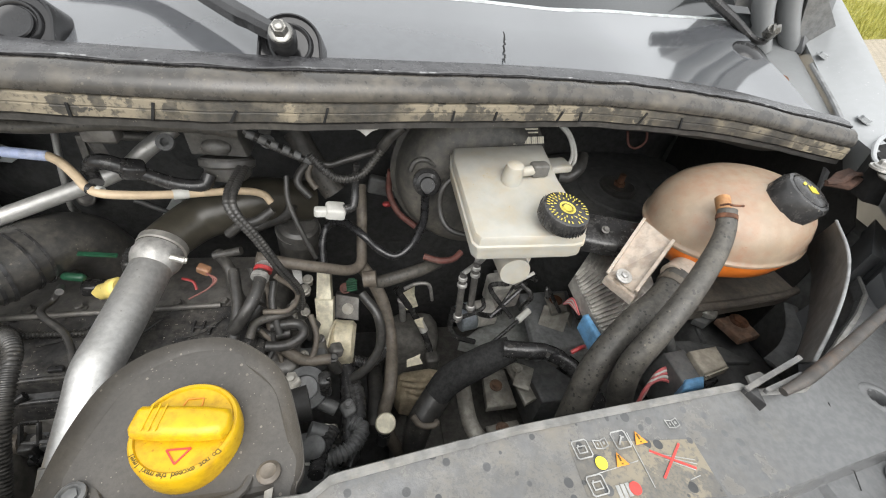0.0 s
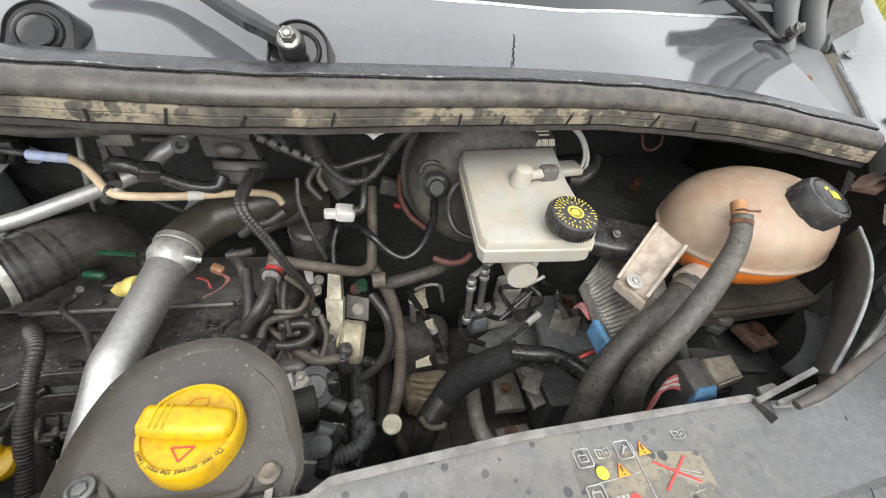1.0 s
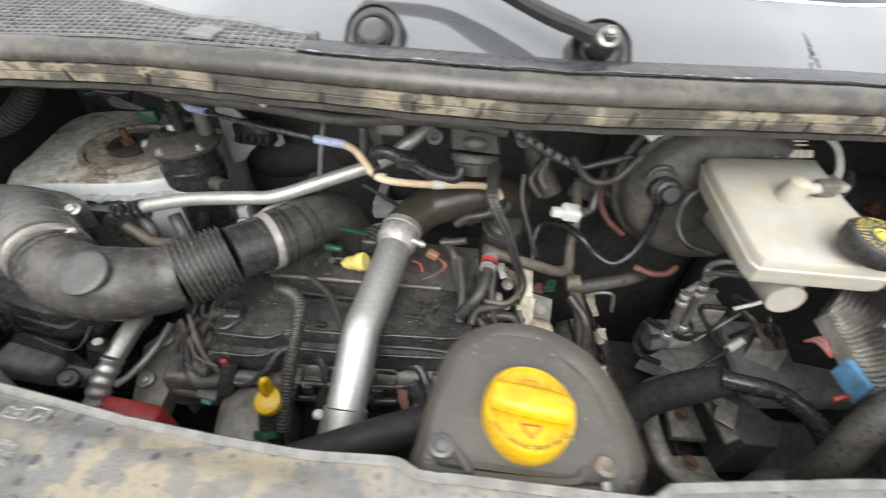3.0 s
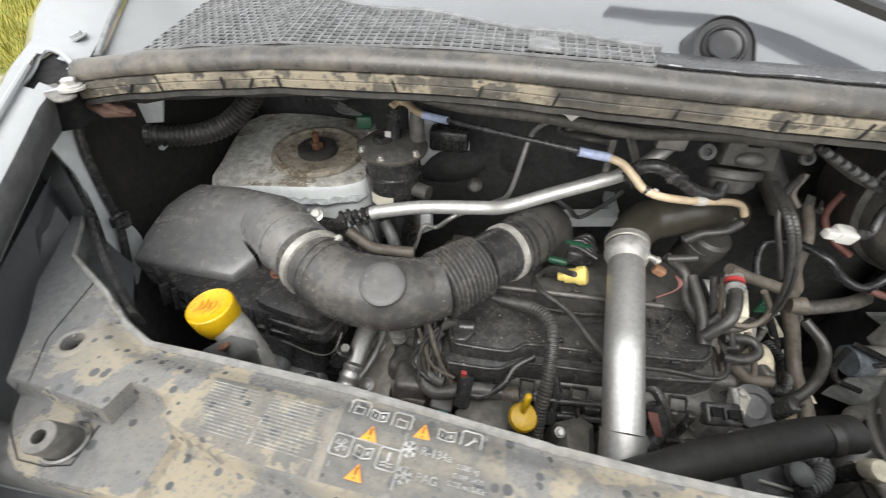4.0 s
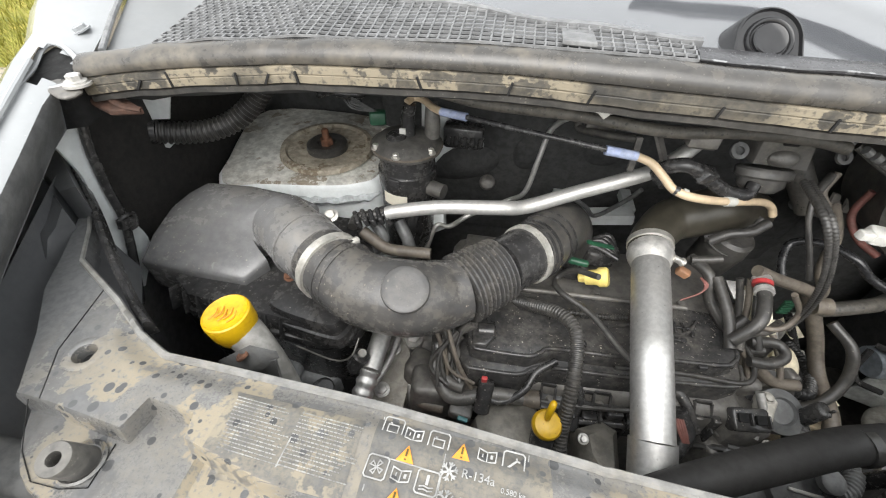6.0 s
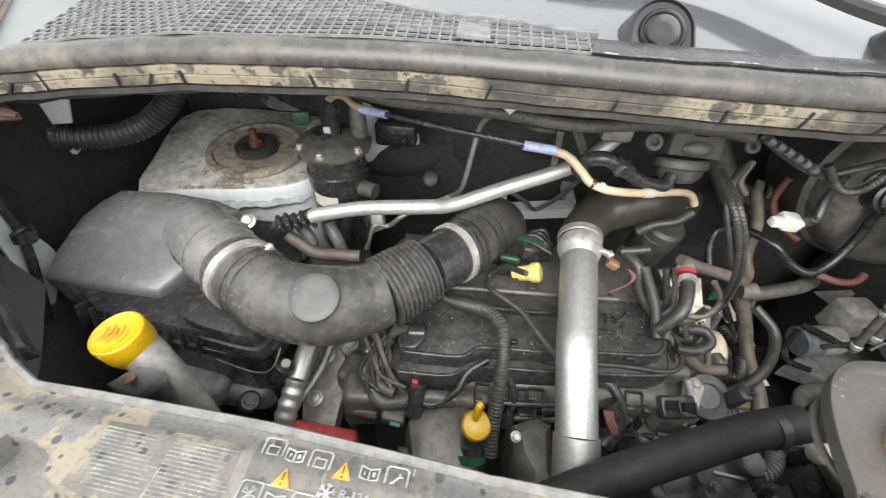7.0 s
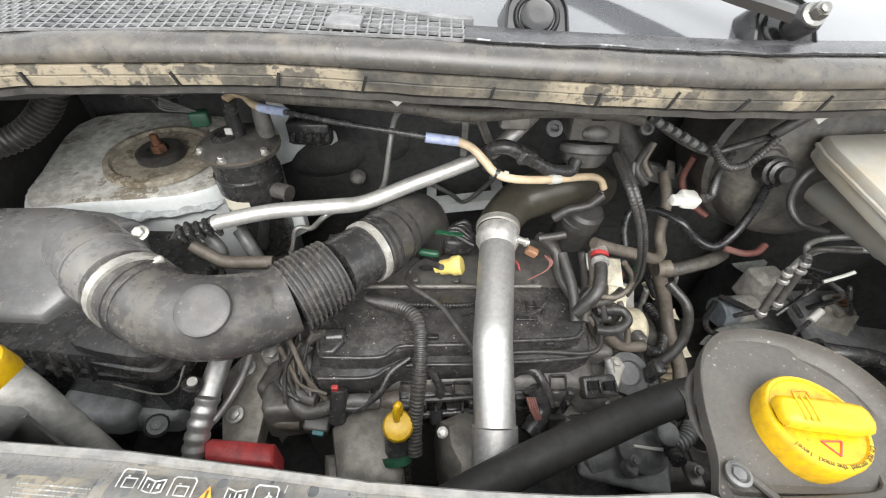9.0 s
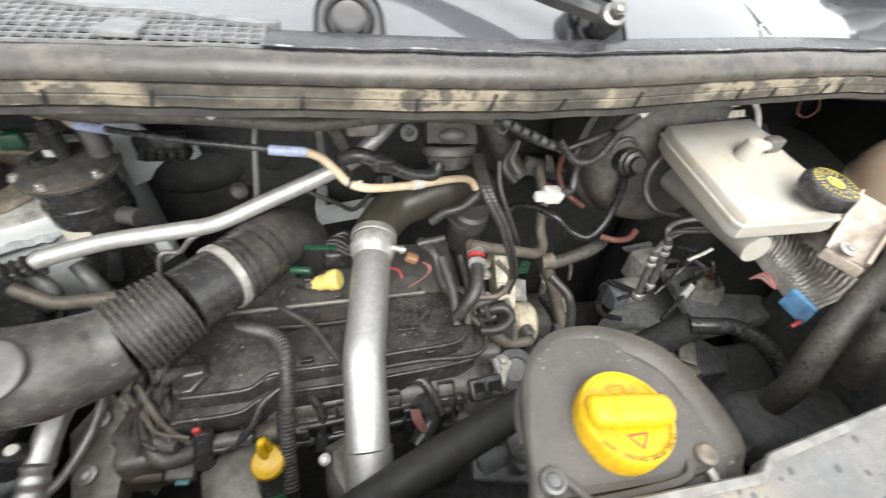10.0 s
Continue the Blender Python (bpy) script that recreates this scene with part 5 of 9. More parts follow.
# ---- pipes and mount below the elbow ----
ac = thing("ac_riser_pipe", (-0.64, 0.30, 0.7), "aluminium riser pipe with a crimped hose end", "metal pipe")
part("tube", Geo().tube(((-0.631, 0.348, 0.899), (-0.632, 0.322, 0.899), (-0.634, 0.280, 0.888)), 0.0135, seg=16), alu, ac)
part("ferrule", Geo().tube(((-0.634, 0.280, 0.888), (-0.640, 0.250, 0.868), (-0.645, 0.228, 0.846)), 0.0145, seg=16, corr=(0.014, 0.0018)), alu, ac, "crimped ferrule with black marks")
part("side_tube", Geo().tube(((-0.617, 0.365, 0.860), (-0.622, 0.326, 0.849), (-0.637, 0.285, 0.839), (-0.648, 0.266, 0.838)), 0.0055, seg=10), alu_dull, ac)
part("cap", Geo().cyl((-0.646, 0.286, 0.914), (-0.659, 0.282, 0.884), 0.0115, bevel=0.002), black_plastic, ac, "black valve cap")
part("valve", Geo().cyl((-0.646, 0.286, 0.914), (-0.644, 0.285, 0.919), 0.0055), steel, ac)
g = Geo()
g.prism([(-0.628, 0.400, 0.821)[:2], (-0.569, 0.414, 0.821)[:2], (-0.552, 0.367, 0.800)[:2], (-0.582, 0.286, 0.758)[:2], (-0.622, 0.336, 0.780)[:2]], 0.72, 0.815, 0.008)
g.cyl((-0.605, 0.384, 0.812), (-0.599, 0.377, 0.830), 0.018, bevel=0.003)
g.bolt((-0.599, 0.377, 0.830), r=0.011, h=0.01)
solid("engine_mount", g, alu_dull, "cast aluminium engine mount with a bolt", "engine mount")
g = Geo().prism([(-0.633, 0.238, 0.856)[:2], (-0.626, 0.244, 0.858)[:2], (-0.549, 0.238, 0.857)[:2], (-0.543, 0.212, 0.855)[:2], (-0.625, 0.219, 0.856)[:2]], 0.80, 0.86, 0.005)
solid("red_cover", g, red_plastic, "red plastic terminal cover beside the mount", "terminal cover")
pb = thing("pump_bracket", (-0.655, 0.327, 0.740), "cast grey pump bracket with bolts by the riser pipe", "bracket")
web = [(-0.657, 0.339, 0.830), (-0.625, 0.387, 0.840), (-0.599, 0.357, 0.830), (-0.591, 0.298, 0.808), (-0.595, 0.245, 0.786), (-0.636, 0.242, 0.786)]
part("web", Geo().rings([[Vector(p) - Vector((0, 0, 0.03)) for p in web], web, [Vector(p).lerp(Vector(web[3]), 0.12) + Vector((0, 0, 0.004)) for p in web]]), cast, pb)
for p in ((-0.627, 0.291, 0.817), (-0.623, 0.349, 0.840)):
    part("bolt", Geo().bolt(p, (0, -0.3, 1), r=0.008, h=0.008), alu_dull, pb)
part("rubber_stop", Geo().cyl((-0.692, 0.255, 0.867), (-0.705, 0.260, 0.847), 0.014, bevel=0.003).cyl((-0.692, 0.254, 0.868), (-0.690, 0.253, 0.872), 0.005), black_plastic, pb)
g = Geo()
g.box((0.09, 0.06, 0.05), (-0.794, 0.296, 0.829), (0, 10, 0), bevel=0.01)
g.box((0.11, 0.08, 0.05), (-0.748, 0.320, 0.801), (0, 0, 0), bevel=0.01)
solid("washer_tank", g, primer_grey, "shadowed grey tank below the filter box", "tank")
g = Geo().tube(((-0.691, 0.451, 0.982), (-0.672, 0.446, 0.971), (-0.646, 0.441, 0.961), (-0.584, 0.443, 0.961)), 0.009)
solid("breather_hose", g, brown_hose, "dusty brown breather hose behind the elbow", "hose")
man = thing("hose_manifold", (-0.667, 0.472, 1.002), "cluster of black connectors and hoses by the filter", "hose fittings")
for k in range(5):
    part("connector_rib", Geo().box((0.007, 0.026, 0.016), Vector((-0.694, 0.447, 1.006)) + Vector((0.010 * k, 0.004 * k, 0.002 * (k % 2))), (10, -20, 25), bevel=0.002), black_plastic, man)
part("connector", Geo().box((0.03, 0.02, 0.012), (-0.665, 0.467, 1.006), (10, -20, 25), bevel=0.003), black_plastic, man)
part("hose", Geo().tube(((-0.699, 0.435, 1.001), (-0.698, 0.457, 1.002), (-0.673, 0.463, 1.006), (-0.645, 0.474, 1.009)), 0.007), rubber, man)
part("hose", Geo().tube(((-0.680, 0.470, 0.992), (-0.660, 0.457, 0.961), (-0.691, 0.450, 0.932)), 0.009), slate, man)
part("hose", Geo().tube(((-0.646, 0.496, 0.972), (-0.630, 0.481, 0.952), (-0.624, 0.478, 0.932)), 0.010), slate, man, "grey upright pipe end")
part("stub", Geo().cyl((-0.634, 0.552, 0.943), (-0.641, 0.533, 0.903), 0.010), black_plastic, man)
g = Geo().prism([(-0.676, 0.598, 0.903)[::2], (-0.588, 0.599, 0.921)[::2], (-0.586, 0.599, 0.883)[::2], (-0.678, 0.598, 0.821)[::2]], 0, 0.02, 0.002, Matrix(((1, 0, 0, 0), (0, 0, -1, 0.615), (0, 1, 0, 0), (0, 0, 0, 1))))
solid("side_rail", g, tower_paint, "pale painted rail behind the pipe", "body rail")

rw = random.Random(31)
for k in range(9):
    a = Vector((-0.534, 0.346, 0.928)) + Vector((rw.uniform(-.02, .02), rw.uniform(-.02, .02), rw.uniform(-.01, .01)))
    b = Vector((-0.543, 0.313, 0.893)) + Vector((rw.uniform(-.025, .025), rw.uniform(-.01, .01), rw.uniform(-.01, .01)))
    c = Vector((-0.519, 0.289, 0.867)) + Vector((rw.uniform(-.03, .03), rw.uniform(-.01, .01), rw.uniform(-.01, .01)))
    solid("engine_wire", Geo().tube((a, b, c), rw.uniform(0.002, 0.0035), seg=8), brown_hose if k % 3 == 0 else rubber, "thin dusty wire at the engine end", "wire", group="engine wires")



# ---- engine ----
eng = thing("engine", (-0.35, 0.42, 0.4), "dusty black plastic engine cover over a diesel engine", "engine")
part("block", Geo().box((0.44, 0.30, 0.42), (-0.345, 0.462, 0.652), bevel=0.015), dark_steel, eng, "dark engine block")
cover = [(-0.513, 0.340), (-0.506, 0.323), (-0.490, 0.319), (-0.428, 0.320), (-0.412, 0.329), (-0.396, 0.338), (-0.300, 0.342), (-0.253, 0.348), (-0.176, 0.353), (-0.156, 0.361), (-0.146, 0.380), (-0.143, 0.440), (-0.150, 0.449), (-0.300, 0.455), (-0.500, 0.446), (-0.513, 0.430)]
part("cover", Geo().prism(cover, 0.885, 0.915, 0.005), engine_black, eng, "glossy black cover with raised rim and dust")
step = [(-0.520, 0.318), (-0.505, 0.302), (-0.440, 0.304), (-0.405, 0.321), (-0.300, 0.326), (-0.165, 0.337), (-0.140, 0.349), (-0.132, 0.375), (-0.135, 0.45), (-0.520, 0.45)]
part("lower_step", Geo().prism(step, 0.845, 0.893, 0.005), engine_black, eng)
skirt = [(-0.525, 0.297), (-0.43, 0.293), (-0.39, 0.302), (-0.15, 0.318), (-0.136, 0.34), (-0.134, 0.45), (-0.525, 0.45)]
part("skirt", Geo().prism(skirt, 0.76, 0.847, 0.005), engine_black, eng)
part("moulded_pad", Geo().prism([(-0.511, 0.366), (-0.477, 0.368), (-0.472, 0.345), (-0.486, 0.324), (-0.503, 0.324)], 0.912, 0.923, 0.004), engine_black, eng, "raised moulded pad")
part("end_knob", Geo().lathe([(0.0165, -0.030), (0.0165, 0.002), (0.0150, 0.006), (0.0110, 0.0075), (0.0095, 0.0055), (0.002, 0.0055)], (-0.497, 0.362, 0.916), (-0.05, -0.25, 1), 28), engine_black, eng, "round black moulding at the cover end")
part("pad_roll", Geo().cyl((-0.500, 0.350, 0.918), (-0.476, 0.352, 0.918), 0.011, bevel=0.002, seg=20), engine_black, eng, "half-round moulding on the pad")
# open frames, clips and tabs along the front of the cover
for x, y, w, h in ((-0.392, 0.306, 0.019, 0.026), (-0.342, 0.309, 0.022, 0.018), (-0.319, 0.311, 0.022, 0.018), (-0.462, 0.301, 0.040, 0.012), (-0.262, 0.316, 0.030, 0.018), (-0.185, 0.322, 0.022, 0.020)):
    for a, b in (((-w, -h), (w, -h)), ((w, -h), (w, h)), ((w, h), (-w, h)), ((-w, h), (-w, -h))):
        p0, p1 = (Vector((x + u / 2, y + v * 0.33, 0.858 + v * 0.36)) for u, v in (a, b))
        part("frame_bar", Geo().bar(p0, p1, 0.0026, 0.006, 0.0006), engine_black, eng)
for x, y, sx, sy, sz in ((-0.360, 0.352, 0.016, 0.007, 0.006), (-0.350, 0.405, 0.012, 0.010, 0.010), (-0.448, 0.328, 0.010, 0.006, 0.008), (-0.283, 0.337, 0.014, 0.006, 0.006), (-0.205, 0.345, 0.012, 0.006, 0.006)):
    part("clip", Geo().box((sx, sy, sz), (x, y, 0.920 if y > 0.34 else 0.897), (0, 0, 4), bevel=0.0012), black_plastic, eng)
part("arch_duct", Geo().tube(((-0.250, 0.330, 0.852), (-0.240, 0.336, 0.866), (-0.217, 0.334, 0.868), (-0.203, 0.314, 0.856), (-0.196, 0.298, 0.838)), 0.0075, seg=12), engine_black, eng, "glossy arched duct")
part("socket_block", Geo().box((0.048, 0.030, 0.034), (-0.130, 0.320, 0.852), (25, 0, 6), bevel=0.003), engine_black, eng, "black block with square sockets")
for dx in (-0.012, 0.010):
    part("socket", Geo().box((0.013, 0.012, 0.004), (-0.130 + dx, 0.312, 0.871), (25, 0, 6), bevel=0.001), void, eng)
    part("socket_wall", Geo().box((0.0025, 0.016, 0.010), (-0.130 + dx + 0.010, 0.312, 0.869), (25, 0, 6), bevel=0.0008), engine_black, eng)
lug = [(-0.104, 0.360), (-0.089, 0.362), (-0.084, 0.345), (-0.094, 0.330), (-0.104, 0.312), (-0.114, 0.318), (-0.110, 0.340)]
part("pale_lug", Geo().prism(lug, 0.835, 0.868, 0.003), pale_cast, eng, "dusty pale casting lug")
part("lug_bolt", Geo().bolt((-0.097, 0.349, 0.868), (0, -0.2, 1), 0.006, 0.006), cast, eng)
rk = random.Random(77)
for k in range(60):
    x, y = rk.uniform(-0.50, -0.16), rk.uniform(0.355, 0.435)
    if not -0.315 < x < -0.25:
        part("scuff", Geo().box((rk.uniform(0.002, 0.006), rk.uniform(0.0005, 0.0011), 0.0006), (x, y, 0.9153), (0, 0, rk.uniform(0, 180)), bevel=0.0002), shelf_brown, eng)
for k in range(10):
    x = lerp(-0.50, -0.17, k / 9)
    part("rib", Geo().box((0.004, 0.02, 0.05), (x, lerp(0.288, 0.309, k / 9), 0.815), bevel=0.001), black_plastic, eng)
g = Geo().tube([(-0.508, 0.400, 0.915), (-0.509, 0.345, 0.915), (-0.502, 0.325, 0.915), (-0.488, 0.322, 0.915), (-0.430, 0.323, 0.915), (-0.413, 0.332, 0.915), (-0.395, 0.341, 0.915), (-0.300, 0.345, 0.915), (-0.253, 0.351, 0.915), (-0.178, 0.356, 0.915), (-0.159, 0.364, 0.915), (-0.149, 0.381, 0.915), (-0.146, 0.440, 0.915)], 0.0030, seg=10)
part("rim", g, engine_black, eng, "raised bright-edged rim")
g = Geo().tube([(-0.505, 0.305, 0.893), (-0.440, 0.307, 0.893), (-0.405, 0.324, 0.893), (-0.300, 0.329, 0.893), (-0.165, 0.340, 0.893), (-0.142, 0.352, 0.893), (-0.136, 0.376, 0.893)], 0.0030, seg=10)
part("seam", g, engine_black, eng)
g = Geo()
for dx, dy, w, h in ((0, 0, 0.004, 0.02), (0.012, 0, 0.004, 0.02), (0.006, 0.0, 0.012, 0.004), (0.022, 0.0, 0.014, 0.004), (0.022, -0.008, 0.004, 0.012), (-0.004, -0.022, 0.03, 0.006)):
    g.box((w, h, 0.002), (-0.225 + dx, 0.408 + dy, 0.919), bevel=0.0006)
part("embossed_marks", g, black_plastic, eng, "embossed moulding marks")
for k in range(7):
    x = lerp(-0.42, -0.18, k / 6)
    part("cover_rib", Geo().box((0.030, 0.0025, 0.003), (x, lerp(0.333, 0.349, k / 6), 0.8895), (0, 0, 4), bevel=0.0008), engine_black, eng)
for k in range(3):
    part("cover_groove", Geo().tube(((-0.40 + 0.08 * k, 0.39, 0.918), (-0.37 + 0.08 * k, 0.40, 0.919), (-0.35 + 0.08 * k, 0.425, 0.918)), 0.0025, seg=6), engine_black, eng)
rb2 = random.Random(17)
for k in range(11):
    x = lerp(-0.50, -0.165, k / 10)
    y = lerp(0.291, 0.317, k / 10)
    part("boss", Geo().box((rb2.uniform(0.010, 0.022), 0.014, rb2.uniform(0.012, 0.03)), (x + rb2.uniform(-.008, .008), y - 0.004, rb2.uniform(0.80, 0.845)), (0, 0, 4), bevel=0.002), engine_black, eng)
    if k % 2:
        part("screw", Geo().bolt((x + 0.012, y + 0.004, 0.847), r=0.005, h=0.006), dark_steel, eng)
part("duct", Geo().tube([(-0.440, 0.297, 0.847), (-0.360, 0.300, 0.849), (-0.269, 0.308, 0.849), (-0.163, 0.323, 0.847)], 0.004, seg=8), rubber, eng, "thin pipe along the step")
part("duct", Geo().tube([(-0.400, 0.290, 0.821), (-0.299, 0.296, 0.824), (-0.178, 0.310, 0.822)], 0.006, seg=10), engine_black, eng)
part("rail", Geo().prism([(-0.545, 0.45), (-0.15, 0.45), (-0.14, 0.57), (-0.54, 0.57)], 0.84, 0.905, 0.006), dark_steel, eng, "dark cylinder head rail")
g = Geo()
g.cyl((-0.470, 0.438, 0.918), (-0.199, 0.447, 0.918), 0.004)
for k in range(5):
    g.bolt((lerp(-0.45, -0.2, k / 4), 0.462, 0.905), r=0.006, h=0.008)
part("head_bolts", g, dark_steel, eng)
part("bolt_boss", Geo().cyl((-0.546, 0.316, 0.858), (-0.546, 0.316, 0.883), 0.010).bolt((-0.546, 0.316, 0.883), r=0.006), cast, eng)
for x0, y0, z0, sx, sy, sz, a in ((-0.555, 0.30, 0.82, 0.06, 0.05, 0.08, 10), (-0.575, 0.33, 0.80, 0.05, 0.05, 0.1, -15), (-0.13, 0.33, 0.80, 0.06, 0.06, 0.10, 10), (-0.12, 0.40, 0.82, 0.05, 0.08, 0.10, 0), (-0.15, 0.30, 0.78, 0.05, 0.04, 0.07, 20)):
    part("casting", Geo().box((sx, sy, sz), (x0, y0, z0), (0, 5, a), bevel=0.008), dark_steel, eng)
shield = [(-0.491, 0.265, 0.847)[:2], (-0.467, 0.296, 0.847)[:2], (-0.429, 0.302, 0.847)[:2], (-0.402, 0.294, 0.846)[:2], (-0.387, 0.231, 0.845)[:2], (-0.391, 0.193, 0.844)[:2], (-0.470, 0.191, 0.844)[:2]]
part("heat_shield", loft(Geo(), shield, ((1.06, 0.74, 0), (1.0, 0.815, 0), (0.92, 0.84, 0), (0.7, 0.85, 0), (0.3, 0.853, 0))), shield_metal, eng, "stained grey heat shield")
shield = [(-0.352, 0.283, 0.836)[:2], (-0.312, 0.301, 0.836)[:2], (-0.290, 0.290, 0.836)[:2], (-0.296, 0.199, 0.834)[:2], (-0.323, 0.192, 0.834)[:2], (-0.347, 0.236, 0.835)[:2]]
part("heat_shield", loft(Geo(), shield, ((1.06, 0.74, 0), (1.0, 0.80, 0), (0.85, 0.83, 0), (0.5, 0.842, 0))), shield_metal, eng, "stained grey heat shield")
part("front_shield", Geo().prism([(-0.501, 0.248, 0.796)[:2], (-0.411, 0.256, 0.796)[:2], (-0.407, 0.208, 0.794)[:2], (-0.492, 0.205, 0.795)[:2]], 0.77, 0.80, 0.008), shield_metal, eng, "stained grey lower shield")
part("coolant_rail", Geo().tube(((-0.513, 0.302, 0.840), (-0.475, 0.300, 0.839), (-0.429, 0.300, 0.842), (-0.402, 0.302, 0.845)), 0.0125, seg=14), brown_hose, eng, "dusty tan coolant rail")
part("mount_bracket", Geo().prism([(-0.651, 0.425, 0.802)[:2], (-0.617, 0.441, 0.802)[:2], (-0.562, 0.451, 0.801)[:2], (-0.528, 0.377, 0.800)[:2], (-0.564, 0.329, 0.799)[:2], (-0.615, 0.373, 0.800)[:2]], 0.74, 0.80, 0.008), pale_cast, eng, "dusty cast mount bracket")
part("mount_bolt", Geo().bolt((-0.608, 0.387, 0.801), (0, -0.2, 1), 0.012, 0.009), cast, eng)
part("mount_bolt", Geo().bolt((-0.522, 0.324, 0.858), (0, -0.3, 1), 0.007, 0.010), cast, eng)
part("end_wall", Geo().tube(((-0.548, 0.440, 0.905), (-0.553, 0.360, 0.904), (-0.551, 0.325, 0.893), (-0.549, 0.313, 0.858)), 0.009, seg=12), engine_black, eng, "rounded glossy cover end")
part("shield_bolt", Geo().bolt((-0.345, 0.258, 0.845), (0, -0.4, 1), 0.0050, 0.007), alu_dull, eng)

ic = thing("intercooler_pipe", (-0.285, 0.33, 0.9), "polished aluminium intercooler pipe with a black upper elbow", "metal pipe")
lip, bend, low = Vector((-0.271, 0.470, 0.987)), Vector((-0.289, 0.319, 0.961)), Vector((-0.290, 0.233, 0.921))
up = (lip - bend).normalized()
tip = low + Vector((0.0, -0.045, -0.030))
pa = [lip, lip.lerp(bend, 0.45), bend + up * 0.035, bend, bend.lerp(low, 0.4), low]
part("tube", Geo().tube(pa, [0.0250, 0.0246, 0.0242, 0.0240, 0.0238, 0.0236], seg=32, sub=8), alu, ic, "bright scuffed aluminium tube")
part("sleeve", Geo().tube([low + (bend - low) * 0.02, low.lerp(tip, 0.5), tip, tip + Vector((0, -0.02, -0.02))], [0.0258, 0.0258, 0.0256, 0.023], seg=32), alu, ic, "swaged lower sleeve")
part("collar", Geo().lathe([(0.0255, -0.014), (0.0280, -0.008), (0.0305, -0.002), (0.0315, 0.005), (0.0305, 0.009), (0.0298, 0.016)], lip, up, 36), alu_dull, ic, "dull cast collar")
cl = lip + up * 0.018
elb = [cl - up * 0.006, cl + up * 0.012, (-0.236, 0.544, 0.999), (-0.199, 0.559, 1.008), (-0.149, 0.574, 1.016), (-0.086, 0.612, 0.989)]
part("elbow", Geo().tube(elb, [0.0285, 0.0295, 0.0325, 0.0345, 0.035, 0.034], seg=28, sub=8), mat("olive_black_plastic", (0.050, 0.045, 0.034), 0.36, grain=0.15, bump=0.05), ic, "smooth olive-black plastic elbow")
part("hose_clamp", Geo().lathe([(0.0305, 0.0), (0.0318, 0.001), (0.0318, 0.010), (0.0305, 0.011)], cl, up, 36), steel, ic, "steel clamp band")
part("clamp_screw", Geo().cyl(cl + Vector((0.022, -0.026, 0.010)), cl + Vector((0.036, -0.026, 0.004)), 0.0048).bolt(cl + Vector((0.036, -0.026, 0.004)), (1, 0, -0.4), 0.0045, 0.005), steel, ic)
g = Geo().lathe([(0.034, -0.05), (0.036, 0.0), (0.037, 0.004), (0.036, 0.008), (0.034, 0.03), (0.028, 0.035)], (-0.105, 0.598, 0.924), (0.1, -0.2, 1), 28)
solid("turbo_canister", g, dusty_plastic, "brown-black canister below the elbow", "canister")
g = Geo().lathe([(0.0375, 0.0), (0.0378, 0.002)], (-0.105, 0.598, 0.939), (0.1, -0.2, 1), 28)
solid("canister_band", g, alu, "bright wire band on the canister", "band")

# ---- vacuum valve on the bulkhead, brackets and looms ----
valve = thing("vacuum_valve", (-0.168, 0.52, 1.10), "dusty grey vacuum valve under the scuttle", "vacuum valve")
quad = [Vector(p) for p in ((-0.202, 0.500, 1.166), (-0.142, 0.500, 1.166), (-0.133, 0.500, 1.129), (-0.199, 0.500, 1.132))]
mid = sum(quad, Vector()) / 4
part("housing", Geo().rings([[mid + (p - mid) * 0.9 + Vector((0, 0.05, -0.01)) for p in quad], [mid + (p - mid) * 1.0 + Vector((0, 0.004, 0)) for p in quad], [mid + (p - mid) * 0.94 for p in quad]]), dusty_plastic, valve)
part("dome", Geo().lathe([(0.018, -0.004), (0.0165, 0.003), (0.012, 0.0065), (0.006, 0.008)], (-0.168, 0.500, 1.143), (0, -0.85, 0.35), 28, squash=0.62), dusty_plastic, valve, "oval dome of the cover")
part("band", Geo().lathe([(0.031, 0.0), (0.034, 0.003), (0.034, 0.011), (0.030, 0.014)], (-0.166, 0.522, 1.118), (0, -0.35, -0.9), 36, squash=0.75), dusty_plastic, valve, "rolled lower band")
part("cup", Geo().lathe([(0.029, 0.0), (0.028, 0.010), (0.020, 0.018), (0.008, 0.020)], (-0.166, 0.518, 1.106), (0, -0.35, -0.9), 32, squash=0.75), dusty_plastic, valve, "rounded lower cup")
part("slot", Geo().box((0.017, 0.004, 0.005), (-0.170, 0.4985, 1.162), (20, 0, 0), bevel=0.001), void, valve)
g = Geo()
p = Vector((-0.221, 0.499, 1.147))
g.lathe([(0.0052, 0.0), (0.0100, 0.0), (0.0100, 0.004), (0.0052, 0.004), (0.0052, 0.0)], p, (0, -0.8, 0.6), 24)
g.box((0.0195, 0.005, 0.022), p + Vector((0.0005, 0.010, 0.018)), (36, 0, 0), bevel=0.002)
solid("lifting_lug", g, slate, "grey lifting lug with a hole", "lug")
g = Geo()
p = Vector((-0.108, 0.501, 1.151))
g.lathe([(0.0045, 0.0), (0.0085, 0.0), (0.0085, 0.004), (0.0045, 0.004), (0.0045, 0.0)], p, (0, -0.8, 0.6), 24)
g.box((0.014, 0.004, 0.020), p + Vector((-0.003, 0.008, 0.012)), (36, 20, 0), bevel=0.0015)
solid("bracket_eye", g, slate, "small bracket eye beside the valve", "bracket")
br = thing("scuttle_bracket", (-0.346, 0.669, 1.086), "dark steel bracket hanging under the scuttle", "bracket", group="scuttle brackets")
